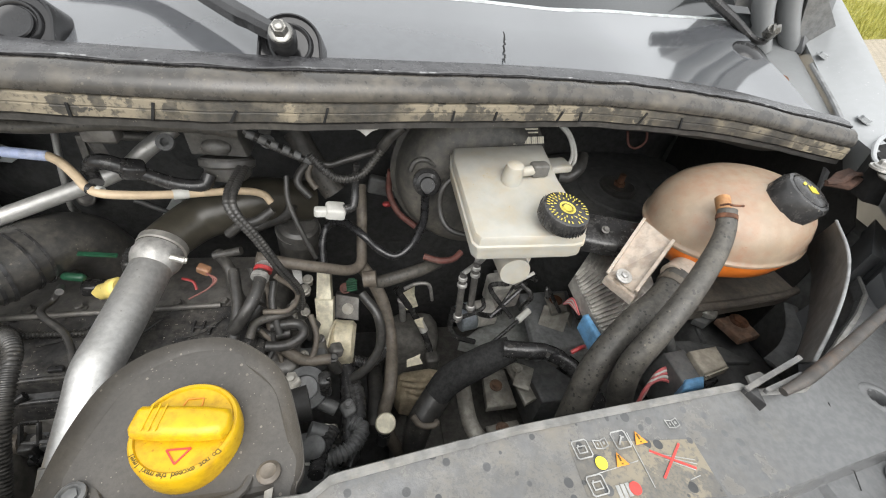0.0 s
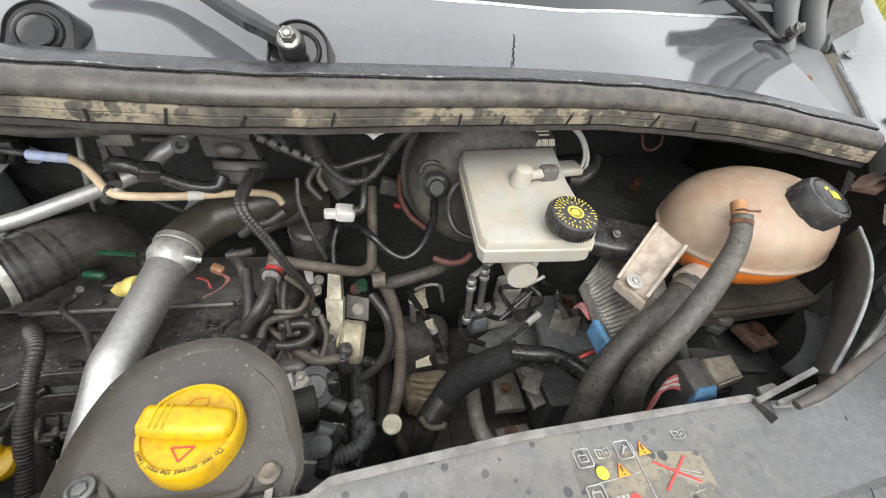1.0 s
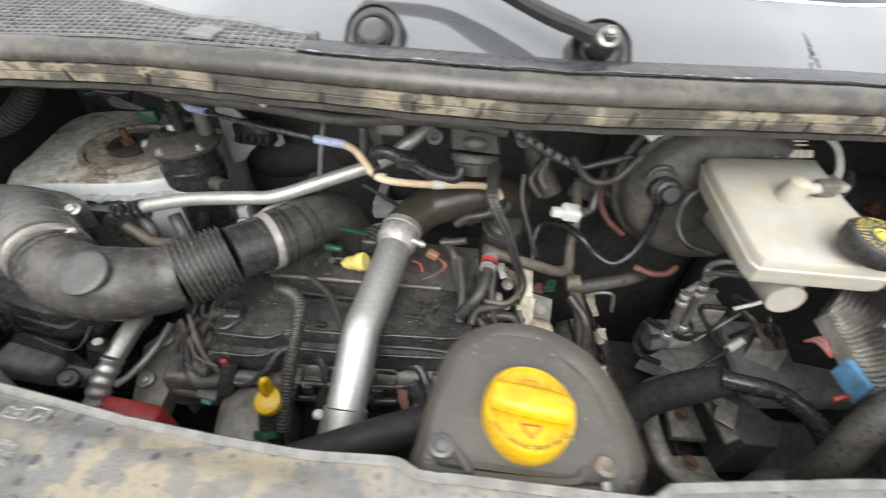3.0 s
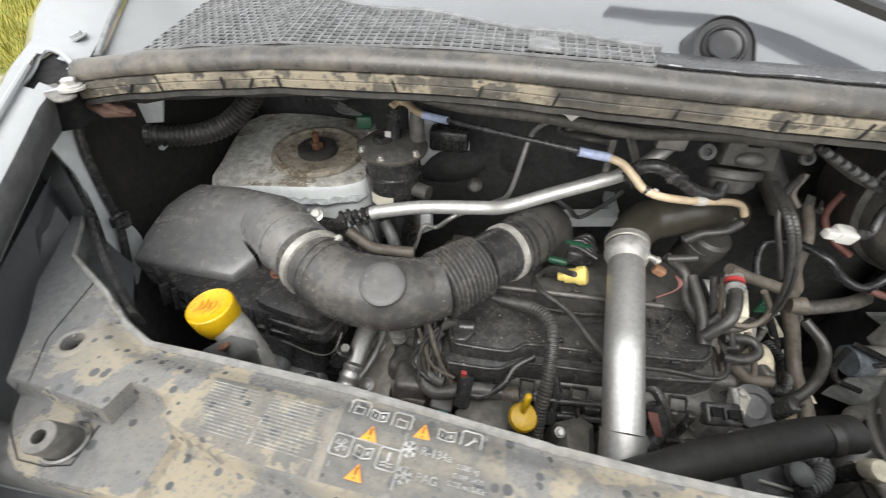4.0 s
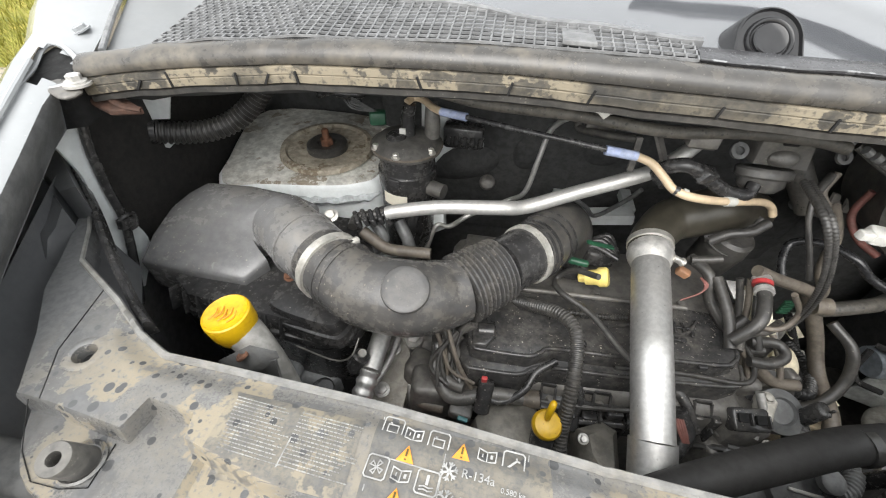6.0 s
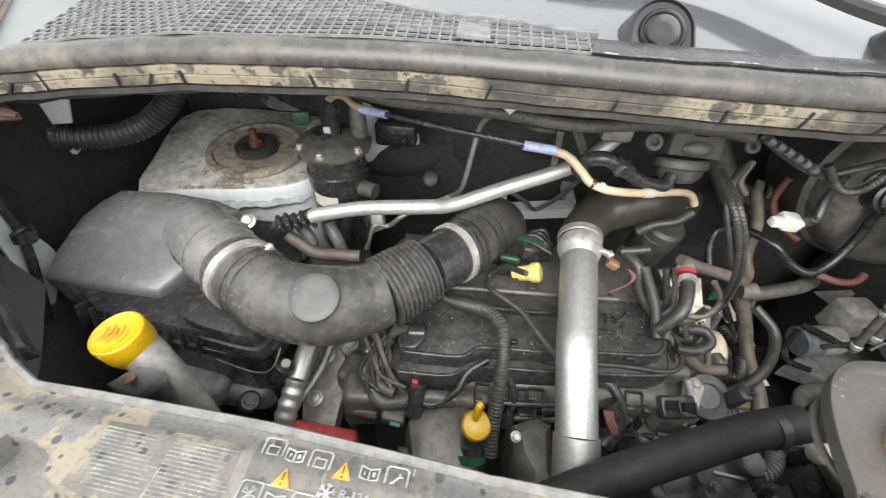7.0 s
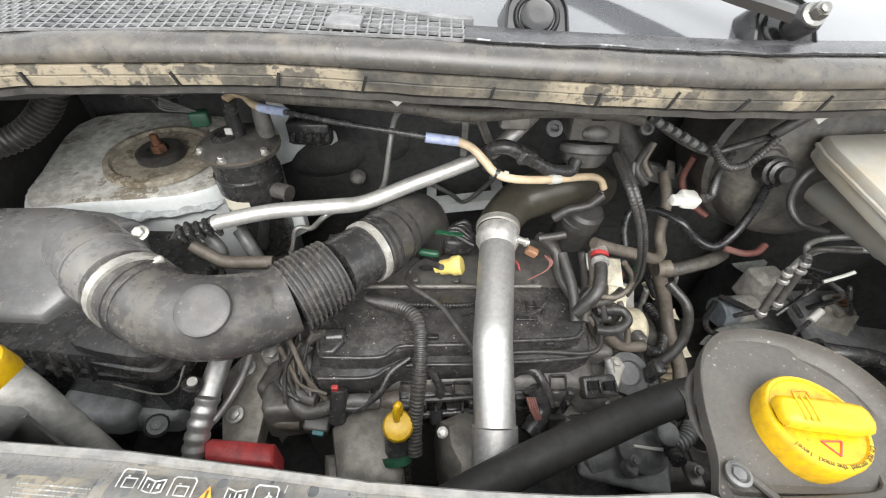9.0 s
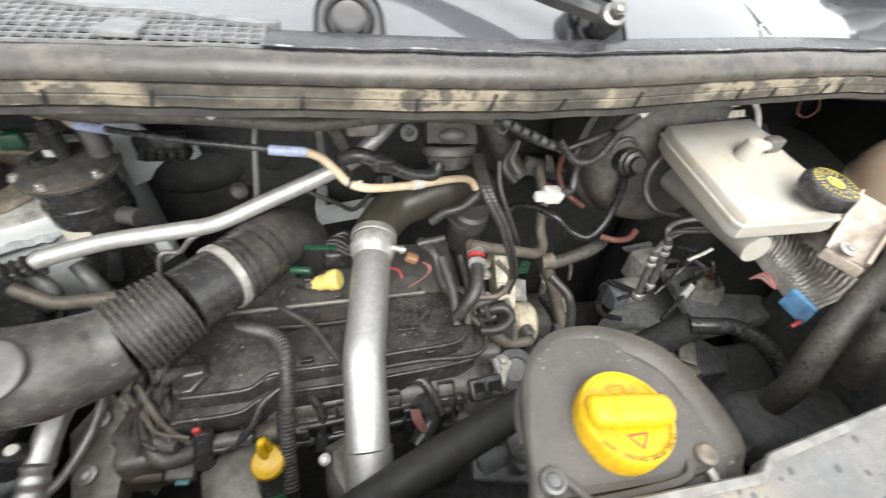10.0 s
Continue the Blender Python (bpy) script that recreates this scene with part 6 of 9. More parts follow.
part("arm", Geo().tube(((-0.379, 0.678, 1.092), (-0.377, 0.677, 1.073), (-0.342, 0.632, 1.087), (-0.298, 0.633, 1.085)), 0.006), dark_steel, br)
part("plate", Geo().box((0.05, 0.02, 0.03), (-0.346, 0.669, 1.086), bevel=0.004), dark_steel, br)
br = thing("scuttle_bracket", (-0.312, 0.519, 1.152), "dark steel bracket hanging under the scuttle", "bracket", group="scuttle brackets")
part("plate", Geo().box((0.035, 0.02, 0.018), (-0.274, 0.482, 1.165), bevel=0.003), dark_steel, br)
part("arm", Geo().bar((-0.312, 0.519, 1.152), (-0.289, 0.499, 1.110), 0.012, 0.004), dark_steel, br)
part("arm", Geo().bar((-0.326, 0.529, 1.138), (-0.326, 0.520, 1.092), 0.008, 0.004), dark_steel, br)
loom = thing("bulkhead_loom", (-0.132, 0.473, 1.175), "grey taped wiring loom along the scuttle edge", "wiring loom")
part("trunk", Geo().tube(((-0.685, 0.468, 1.193), (-0.596, 0.468, 1.198), (-0.528, 0.459, 1.192), (-0.426, 0.449, 1.193), (-0.327, 0.449, 1.185), (-0.250, 0.459, 1.187), (-0.175, 0.468, 1.183), (-0.132, 0.473, 1.175)), 0.0068), old_hose, loom)
part("branch", Geo().tube(((-0.125, 0.473, 1.179), (-0.098, 0.467, 1.164), (-0.065, 0.467, 1.148), (-0.036, 0.468, 1.140), (-0.014, 0.469, 1.147), (0.034, 0.480, 1.158)), 0.0042), rubber, loom, "branch wrapped in shiny tape")
part("branch", Geo().tube(((0.029, 0.475, 1.161), (0.039, 0.471, 1.178), (0.053, 0.471, 1.192)), 0.0068), rubber, loom)
for k in range(7):
    p = Vector((-0.121, 0.465, 1.179)).lerp(Vector((-0.049, 0.460, 1.147)), k / 6)
    part("tape_turn", Geo().tube([p, p + Vector((0.007, 0, -0.004))], 0.0048 + 0.0004 * (k % 2), sub=2), slate, loom)
g = Geo().tube(((-0.054, 0.452, 1.161), (-0.037, 0.448, 1.142), (-0.019, 0.449, 1.132), (0.005, 0.455, 1.136), (0.028, 0.465, 1.163)), 0.0050, corr=(0.004, 0.001))
solid("corrugated_loom", g, rubber, "corrugated loop of wiring conduit", "wiring conduit")
for nm, p in (("scuttle_clip", (-0.403, 0.428, 1.209)), ("scuttle_clip", (0.009, 0.418, 1.212))):
    p = Vector(p)
    g = Geo().prism([(-0.016, 0), (0.016, 0.001), (0.006, -0.003), (0.0, -0.008), (-0.006, -0.003)], 0, 0.003, 0.0005, Matrix.Translation(p) @ pose(0, 0, 0, 60, 0, 0))
    solid(nm, g, white_plug, "broken white edge of a scuttle clip", "clip", group="scuttle clips")
g = Geo()
g.tube(((-0.296, 0.469, 1.108), (-0.305, 0.485, 1.117), (-0.282, 0.473, 1.135), (-0.252, 0.477, 1.120)), 0.009)
g.box((0.024, 0.02, 0.02), (-0.255, 0.475, 1.124), (20, 20, 30), bevel=0.003)
g.tube(((-0.252, 0.477, 1.120), (-0.219, 0.482, 1.101), (-0.191, 0.488, 1.096), (-0.183, 0.497, 1.106)), 0.0085)
solid("vacuum_hose", g, black_plastic, "black vacuum hose with a square clip", "hose")
for off in (0.0, 0.0065):
    o = Vector((off, 0.002, 0))
    pts_l = [Vector(p) + o for p in ((-0.1416, 0.4812, 1.1237), (-0.1454, 0.4301, 1.1211), (-0.1405, 0.4100, 1.1094), (-0.1207, 0.4054, 1.0734), (-0.1034, 0.4045, 1.0300), (-0.085, 0.415, 0.975), (-0.088, 0.415, 0.935))]
    solid("sensor_loom", Geo().tube(pts_l, [0.0048, 0.0046, 0.0042, 0.0037, 0.0033, 0.0029, 0.0027], corr=(0.0045, 0.0005)), rubber, "braided sensor loom hanging to the engine", "wiring loom", group="sensor looms")

# ---- looms and sensors on the engine ----
g = Geo().tube(((-0.468, 0.435, 0.897), (-0.433, 0.402, 0.927), (-0.400, 0.371, 0.956), (-0.380, 0.345, 0.963), (-0.375, 0.317, 0.953), (-0.377, 0.278, 0.919), (-0.380, 0.250, 0.879), (-0.379, 0.228, 0.855)), 0.0092, seg=14, corr=(0.0046, 0.0015))
solid("conduit", g, rubber, "corrugated wiring conduit down the engine front", "wiring conduit")
g = Geo().tube(((-0.421, 0.403, 0.924), (-0.333, 0.402, 0.924), (-0.293, 0.407, 0.924)), 0.004, corr=(0.004, 0.001))
solid("wiring_strand", g, rubber, "thin conduit across the engine cover", "wiring conduit")
g = Geo().tube(((-0.351, 0.408, 0.995), (-0.376, 0.442, 0.969), (-0.395, 0.444, 0.945), (-0.393, 0.415, 0.951), (-0.351, 0.380, 0.950), (-0.322, 0.335, 0.948), (-0.310, 0.313, 0.953)), 0.0042)
solid("sensor_lead", g, rubber, "black twin sensor lead over the cover", "cable")
plug = thing("injector_plug", (-0.335, 0.456, 0.930), "yellow injector plug with green seals", "wiring plug")
p = Vector((-0.333, 0.459, 0.945))
ax = Vector((0.8, -0.15, 0.35)).normalized()
part("body", Geo().lathe([(0.011, -0.012), (0.012, 0.004), (0.015, 0.008), (0.015, 0.018), (0.012, 0.021)], p - ax * 0.006, ax, 16).box((0.018, 0.012, 0.012), p - ax * 0.02, (0, -20, -10), bevel=0.002), yellow_pale, plug)
g = Geo().box((0.03, 0.01, 0.010), (-0.368, 0.458, 0.971), (0, 0, -10), bevel=0.003)
g.bar((-0.361, 0.475, 0.997), (-0.320, 0.481, 0.987), 0.006, 0.003)
part("seal", g, green_plastic, plug, "green seal")
inj = thing("injector_loom", (-0.359, 0.534, 0.932), "tangle of black injector wiring", "wiring loom")
for a in range(6):
    part("wire", Geo().tube(((-0.359, 0.523, 0.941), Vector((-0.333, 0.521, 0.951)) + Vector((0.004 * a, 0.005 * a, 0.003 * (a % 3))), Vector((-0.298, 0.503, 0.946)) + Vector((0, 0.004 * a, 0))), 0.0045), black_plastic, inj)
part("plug", Geo().box((0.05, 0.03, 0.03), (-0.322, 0.523, 0.931), (0, 10, 10), bevel=0.006), black_plastic, inj)
part("plug", Geo().box((0.03, 0.02, 0.02), (-0.367, 0.478, 0.930), (0, 10, 10), bevel=0.004), black_plastic, inj)
g = Geo().tube(((-0.249, 0.471, 0.950), (-0.236, 0.470, 0.945), (-0.231, 0.463, 0.935)), 0.002, seg=6)
solid("red_wire", g, red_plastic, "short red wire by the pipe", "wire")
plug = thing("loose_connector", (-0.189, 0.470, 0.981), "brown loose connector with red and white wires", "wiring plug")
p = (-0.225, 0.485, 0.957)
part("body", Geo().box((0.018, 0.012, 0.013), (-0.217, 0.473, 0.965), (10, 20, -15), bevel=0.002), orange_plug, plug)
g = Geo()
for k in range(3):
    g.tube(((-0.205, 0.450, 0.980), Vector((-0.197, 0.446, 0.972)) + Vector((0.002 * k, 0, 0)), (-0.202, 0.436, 0.965), (-0.227, 0.427, 0.954)), 0.0012, seg=6)
part("wires", g, pink_hose, plug)
rail = thing("fuel_sensor_lead", (-0.490, 0.301, 0.867), "black sensor plug with a red lock and curved lead", "wiring plug")
part("plug", Geo().cyl((-0.478, 0.298, 0.882), (-0.481, 0.269, 0.847), 0.0115, bevel=0.002), black_plastic, rail)
part("lock", Geo().box((0.008, 0.006, 0.012), (-0.482, 0.293, 0.889), bevel=0.001), red_plastic, rail)
part("lead", Geo().tube(((-0.479, 0.281, 0.862), (-0.452, 0.282, 0.861), (-0.427, 0.295, 0.877), (-0.414, 0.315, 0.892), (-0.389, 0.331, 0.902)), 0.005), black_plastic, rail)
g = Geo().tube(((-0.523, 0.347, 0.908), (-0.547, 0.324, 0.888), (-0.551, 0.305, 0.878), (-0.532, 0.296, 0.867), (-0.508, 0.289, 0.867)), 0.009)
for k in range(4):
    g.tube((Vector((-0.513, 0.351, 0.928)) + Vector((0.004 * k, 0, 0)), Vector((-0.536, 0.335, 0.898)) + Vector((0.003 * k, 0.004 * k, 0)), Vector((-0.541, 0.315, 0.883)) + Vector((0.008 * k, 0, 0))), 0.004)
g.tube(((-0.549, 0.303, 0.868), (-0.523, 0.280, 0.852), (-0.471, 0.289, 0.862), (-0.427, 0.291, 0.862)), 0.010)
solid("front_loom", g, dusty_plastic, "dusty taped loom round the end of the head", "wiring loom")
g = Geo().tube(((-0.556, 0.308, 0.858), (-0.577, 0.289, 0.838), (-0.564, 0.274, 0.828), (-0.533, 0.272, 0.827)), 0.007, flat=0.5)
solid("ribbon_lead", g, brown_hose, "flat tan lead to the front plug", "cable")
plug = thing("front_plug", (-0.521, 0.261, 0.827), "grey and teal wiring plug at the engine front", "wiring plug")
part("body", Geo().box((0.032, 0.022, 0.022), (-0.508, 0.271, 0.837), (10, 5, -5), bevel=0.003), dusty_plastic, plug)
part("lock", Geo().box((0.014, 0.006, 0.008), (-0.504, 0.257, 0.841), (10, 5, -5), bevel=0.001), teal, plug)

dip = thing("dipstick", (-0.405, 0.255, 0.8), "yellow oil dipstick ring on a green-banded tube", "dipstick")
dp = Vector((-0.400, 0.249, 0.885))
part("disc", Geo().lathe([(0.0165, -0.010), (0.0185, -0.004), (0.0185, 0.004), (0.016, 0.008), (0.008, 0.010)], dp, (0.05, -0.35, 1), 28), yellow, dip)
ring = []
for k in range(13):
    a = radians(-70 + 320 * k / 12)
    ring.append(dp + Vector((0.002 * math.cos(a), 0.006 + 0.012 * math.cos(a) * 0.35, 0.024 + 0.017 * math.sin(a))))
part("pull_ring", Geo().tube(ring, 0.0042, seg=10, sub=3), yellow, dip)
part("tube", Geo().cyl(dp - Vector((0, 0.0, 0.012)), (-0.401, 0.208, 0.794), 0.0165), black_plastic, dip)
part("band", Geo().cyl((-0.401, 0.229, 0.848), (-0.400, 0.223, 0.843), 0.0185), green_plastic, dip, "faded green band")
g = Geo().tube(((-0.362, 0.328, 0.882), (-0.348, 0.308, 0.857), (-0.353, 0.292, 0.826)), 0.006)
g.cyl((-0.353, 0.297, 0.831), (-0.352, 0.284, 0.816), 0.010)
solid("glow_lead", g, black_plastic, "black lead hanging below the cover", "cable")
g = Geo().tube(((-0.224, 0.309, 0.866), (-0.211, 0.289, 0.846), (-0.232, 0.262, 0.835)), 0.013)
solid("harness_branch", g, black_plastic, "thick black harness branch", "wiring loom")
g = Geo()
for k in range(4):
    g.tube((Vector((-0.237, 0.289, 0.881)) + Vector((0.003 * k, 0, 0)), Vector((-0.234, 0.277, 0.876)) + Vector((0.003 * k, 0, 0)), Vector((-0.226, 0.267, 0.865)) + Vector((0.002 * k, 0, 0))), 0.0018, seg=6)
solid("bare_wires", g, pink_hose, "short red and pale wires out of the loom", "wires")
g = Geo().tube(((-0.309, 0.341, 0.895), (-0.216, 0.348, 0.895), (-0.142, 0.347, 0.896), (-0.121, 0.374, 0.899), (-0.125, 0.408, 0.905)), 0.0035)
solid("vent_pipe", g, rubber, "thin vent pipe along the cover edge", "pipe")

# the thick black hose in front of the engine
g = Geo().tube(((-0.355, 0.148, 0.933), (-0.301, 0.173, 0.938), (-0.241, 0.198, 0.944), (-0.178, 0.222, 0.949), (-0.112, 0.246, 0.955), (-0.057, 0.260, 0.957)), 0.0195, seg=20)
ch = thing("coolant_hose", (-0.3, 0.2, 0.93), "thick smooth black hose in front of the engine", "hose")
part("hose", g, mat("smooth_black_hose", (0.020, 0.019, 0.018), 0.7, grain=0.12, bump=0.08), ch)
part("end_band", Geo().tube(((-0.095, 0.249, 0.956), (-0.084, 0.252, 0.956)), 0.0202, seg=20, sub=2), rubber, ch)

# ---- exhaust gas valve and the hoses at the end of the engine ----
egr = thing("exhaust_gas_valve", (-0.035, 0.42, 0.8), "yellowed exhaust gas valve with cast flanges", "engine valve")
back = Vector((0.0, 0.035, -0.03))


def block(quad, deep=back):
    return Geo().rings([[Vector(p) + deep for p in quad], [Vector(p) + deep * 0.06 for p in quad], [Vector(p).lerp(sum((Vector(q) for q in quad), Vector()) / 4, 0.05) for p in quad]])


part("column", block(((-0.074, 0.481, 0.886), (-0.044, 0.475, 0.889), (-0.046, 0.420, 0.822), (-0.067, 0.424, 0.820))), cream, egr, "cream moulded column")
part("column_head", block(((-0.071, 0.521, 0.910), (-0.050, 0.517, 0.911), (-0.047, 0.477, 0.881), (-0.072, 0.482, 0.879))), cream, egr)
part("drum", Geo().cyl((-0.050, 0.444, 0.819), (-0.011, 0.441, 0.816), 0.0375, bevel=0.006, seg=36), gold, egr, "round yellowed housing")
part("drum_flange", Geo().cyl((-0.049, 0.443, 0.819), (-0.045, 0.442, 0.819), 0.0395, bevel=0.001, seg=36), gold, egr)
part("stub", block(((-0.044, 0.528, 0.847), (-0.003, 0.516, 0.847), (-0.004, 0.485, 0.820), (-0.046, 0.496, 0.818))), dark_steel, egr, "grimy metal stub")
part("stub_bolt", Geo().bolt((-0.023, 0.503, 0.833), (0, -0.6, 0.8), 0.007, 0.006), cast, egr)
part("stub_bolt", Geo().bolt((-0.027, 0.534, 0.853), (0, -0.6, 0.8), 0.007, 0.008), pink_hose, egr)
part("yellow_tag", block(((-0.070, 0.418, 0.836), (-0.055, 0.415, 0.838), (-0.057, 0.404, 0.827), (-0.068, 0.396, 0.817)), Vector((0, 0.012, -0.010))), yellow_pale, egr)
part("casting", Geo().box((0.075, 0.05, 0.05), (-0.124, 0.495, 0.819), (10, 0, 5), bevel=0.010), dark_steel, egr, "grimy cast body")
part("tab", block(((-0.113, 0.531, 0.908), (-0.097, 0.529, 0.910), (-0.093, 0.506, 0.898), (-0.102, 0.505, 0.894)), Vector((0, 0.004, -0.003))), alu_dull, egr)
for p, r in (((-0.086, 0.515, 0.897), 0.006), ((-0.090, 0.498, 0.890), 0.007), ((-0.105, 0.486, 0.870), 0.006), ((-0.137, 0.476, 0.863), 0.007), ((-0.089, 0.472, 0.865), 0.005)):
    part("fitting", Geo().cyl(p, Vector(p) + Vector((0.001, 0.012, -0.022)), r * 0.75).bolt(p, (0, -0.4, 1), r, r), cast, egr)
part("socket_ring", Geo().tube([Vector((-0.086, 0.353, 0.837)) + Vector((0.020 * math.cos(a) * (1.15 - 0.15 * math.cos(4 * a)), 0.014 * math.sin(a), 0.014 * math.sin(a) * (1.15 - 0.15 * math.cos(4 * a)))) for a in (2 * math.pi * k / 16 for k in range(17))], 0.0058, seg=8, sub=3), black_plastic, egr, "black open socket ring")
g = Geo()
for k in range(5):
    g.box((0.018, 0.004, 0.0028), Vector((-0.015, 0.515, 0.881)) + Vector((0.0, -0.003, 0.012 - 0.0055 * k)), (0, 0, 8), bevel=0.0006)
g.box((0.012, 0.004, 0.030), (-0.015, 0.517, 0.879), (0, 0, 8), bevel=0.001)
solid("circuit_plug", g, green_plastic, "dark green plug on the valve", "wiring plug")
g = Geo().box((0.016, 0.02, 0.05), (-0.050, 0.334, 0.869), (10, 0, 5), bevel=0.003)
g.box((0.006, 0.003, 0.03), (-0.044, 0.328, 0.885), (10, 0, 5), bevel=0.001)
solid("valve_plug", g, black_plastic, "black plug with a bright spring clip", "wiring plug")


def hose_of(name, pts, r, material, label, category="hose", **k):
    return solid(name, Geo().tube(pts, r, **k), material, label, category)


# cream patches added for the bright ground that shows through gaps in the bay
for quad in (((0.081, 0.609, 0.75), (0.116, 0.630, 0.752), (0.117, 0.575, 0.75), (0.092, 0.567, 0.748)), ((0.105, 0.538, 0.75), (0.125, 0.544, 0.75), (0.124, 0.517, 0.748), (0.110, 0.519, 0.752)), ((0.081, 0.445, 0.75), (0.108, 0.455, 0.752), (0.110, 0.435, 0.75), (0.080, 0.430, 0.75))):
    q = [Vector(p) for p in quad]
    edge = [q[0], q[0].lerp(q[1], 0.55) + Vector((0, -0.003, 0.004)), q[1], q[1].lerp(q[2], 0.5) + Vector((-0.004, 0, 0.003)), q[2], q[3]]
    solid("ground_gap_patch", Geo().rings([[p - Vector((0, 0, 0.0015)) for p in edge], edge]), cream, "cream patch for bright ground seen through a gap in the bay", "scrap", group="torn scraps")
hose_of("breather_pipe", ((-0.139, 0.457, 1.000), (-0.104, 0.462, 0.985), (-0.060, 0.467, 0.970), (-0.018, 0.486, 0.944), (0.001, 0.505, 0.941), (0.003, 0.532, 0.956), (0.004, 0.555, 1.002), (0.003, 0.594, 1.031)), 0.0084, brown_hose, "brown-grey breather pipe bending up to the bulkhead")
hose_of("return_hose", ((-0.132, 0.442, 0.988), (-0.134, 0.417, 0.980), (-0.145, 0.391, 0.966), (-0.166, 0.382, 0.938)), 0.0086, rubber, "short black return hose with a red clip")
g = Geo().cyl((-0.130, 0.448, 0.989), (-0.131, 0.443, 0.987), 0.0122)
solid("red_hose_clip", g, red_plastic, "red and white ring clip on the hose", "hose clip")
g = Geo().cyl((-0.130, 0.455, 0.989), (-0.130, 0.448, 0.989), 0.0118).cyl((-0.132, 0.436, 0.987), (-0.133, 0.430, 0.986), 0.0118)
solid("hose_clip_rings", g, alu_dull, "pale rings beside the red clip", "hose clip")
hose_of("fuel_rail_hose", ((-0.203, 0.500, 0.972), (-0.182, 0.470, 0.968), (-0.175, 0.450, 0.940), (-0.150, 0.420, 0.914)), 0.0082, rubber, "black fuel hose beside the pipe")
hose_of("loop_hose", ((-0.125, 0.405, 0.915), (-0.088, 0.407, 0.915), (-0.081, 0.391, 0.910), (-0.102, 0.379, 0.904), (-0.129, 0.379, 0.904)), 0.0072, rubber, "small looped black hose")
hose_of("purge_hose", ((-0.110, 0.385, 0.889), (-0.081, 0.376, 0.869), (-0.045, 0.379, 0.865)), 0.008, brown_hose, "short dusty hose into the valve")
hose_of("capillary_pipe", ((-0.109, 0.419, 1.001), (-0.085, 0.419, 0.968), (-0.098, 0.410, 0.943), (-0.132, 0.410, 0.941)), 0.0038, brown_hose, "thin bent dusty pipe")
hose_of("leak_off_pipe", ((-0.075, 0.435, 0.901), (-0.066, 0.407, 0.880), (-0.076, 0.374, 0.869), (-0.109, 0.388, 0.869)), 0.0045, brown_hose, "thin tan leak-off pipe")
hose_of("diesel_hose", ((-0.102, 0.560, 1.016), (-0.112, 0.555, 1.000), (-0.145, 0.559, 0.982), (-0.171, 0.554, 0.972)), 0.0088, rubber, "grey-black hose below the amber line")
hose_of("drain_hose", ((-0.121, 0.449, 0.961), (-0.122, 0.423, 0.940), (-0.113, 0.396, 0.909)), 0.0055, rubber, "thin black drain hose")
hose_of("drain_hose", ((-0.100, 0.404, 0.900), (-0.130, 0.402, 0.899), (-0.151, 0.411, 0.919), (-0.135, 0.424, 0.940)), 0.007, rubber, "thin black drain hose")
hose_of("sensor_pipe", ((-0.175, 0.464, 0.971), (-0.165, 0.417, 0.949), (-0.166, 0.375, 0.928)), 0.0075, rubber, "upright black hose on the cover")
hose_of("sensor_pipe", ((-0.084, 0.431, 0.931), (-0.105, 0.415, 0.930), (-0.141, 0.402, 0.929), (-0.149, 0.382, 0.919)), 0.006, old_hose, "grey pipe curling over the engine end")
for pts, r, mt, lab in (
        (((-0.096, 0.517, 1.094), (-0.094, 0.498, 1.063), (-0.077, 0.478, 1.021), (-0.062, 0.468, 0.987)), 0.0036, rubber, "thin black pipe behind the loom"),
        (((-0.067, 0.547, 1.104), (-0.084, 0.527, 1.081), (-0.067, 0.517, 1.059)), 0.0055, rubber, "short black hose under the scuttle loom"),
        (((-0.062, 0.547, 1.108), (-0.070, 0.537, 1.083), (-0.059, 0.527, 1.067)), 0.0045, brown_hose, "short brown hose under the scuttle loom"),
        (((-0.150, 0.460, 0.980), (-0.140, 0.440, 0.942), (-0.138, 0.420, 0.908)), 0.0050, rubber, "thin ribbed fuel return hose"),
        (((-0.137, 0.460, 0.981), (-0.129, 0.440, 0.942), (-0.129, 0.410, 0.901), (-0.111, 0.391, 0.858)), 0.0042, brown_hose, "thin tan injector pipe"),
        (((-0.121, 0.518, 1.037), (-0.141, 0.509, 1.025), (-0.166, 0.509, 1.016), (-0.185, 0.509, 1.000)), 0.0072, rubber, "ribbed grey hose below the amber line"),
        (((-0.140, 0.401, 0.913), (-0.120, 0.391, 0.887), (-0.114, 0.371, 0.859), (-0.135, 0.361, 0.842)), 0.0036, brown_hose, "thin tan injector pipe"),
        (((-0.206, 0.490, 0.976), (-0.186, 0.490, 0.980), (-0.167, 0.489, 0.986)), 0.0060, rubber, "black stub hose beside the clamp"),
        (((-0.112, 0.350, 0.878), (-0.106, 0.327, 0.858), (-0.116, 0.304, 0.837)), 0.0055, alu_dull, "bent metal pipe below the valve"),
        (((0.002, 0.456, 0.921), (0.026, 0.425, 0.902), (0.029, 0.400, 0.862), (0.009, 0.382, 0.832), (-0.016, 0.376, 0.811)), 0.0075, rubber, "ribbed black conduit behind the valve")):
    hose_of("thin_hose", pts, r, mt, lab)
rc = random.Random(21)
pump = thing("injection_pump", (-0.107, 0.429, 0.850), "grimy cast fittings of the injection pump", "pump fittings")
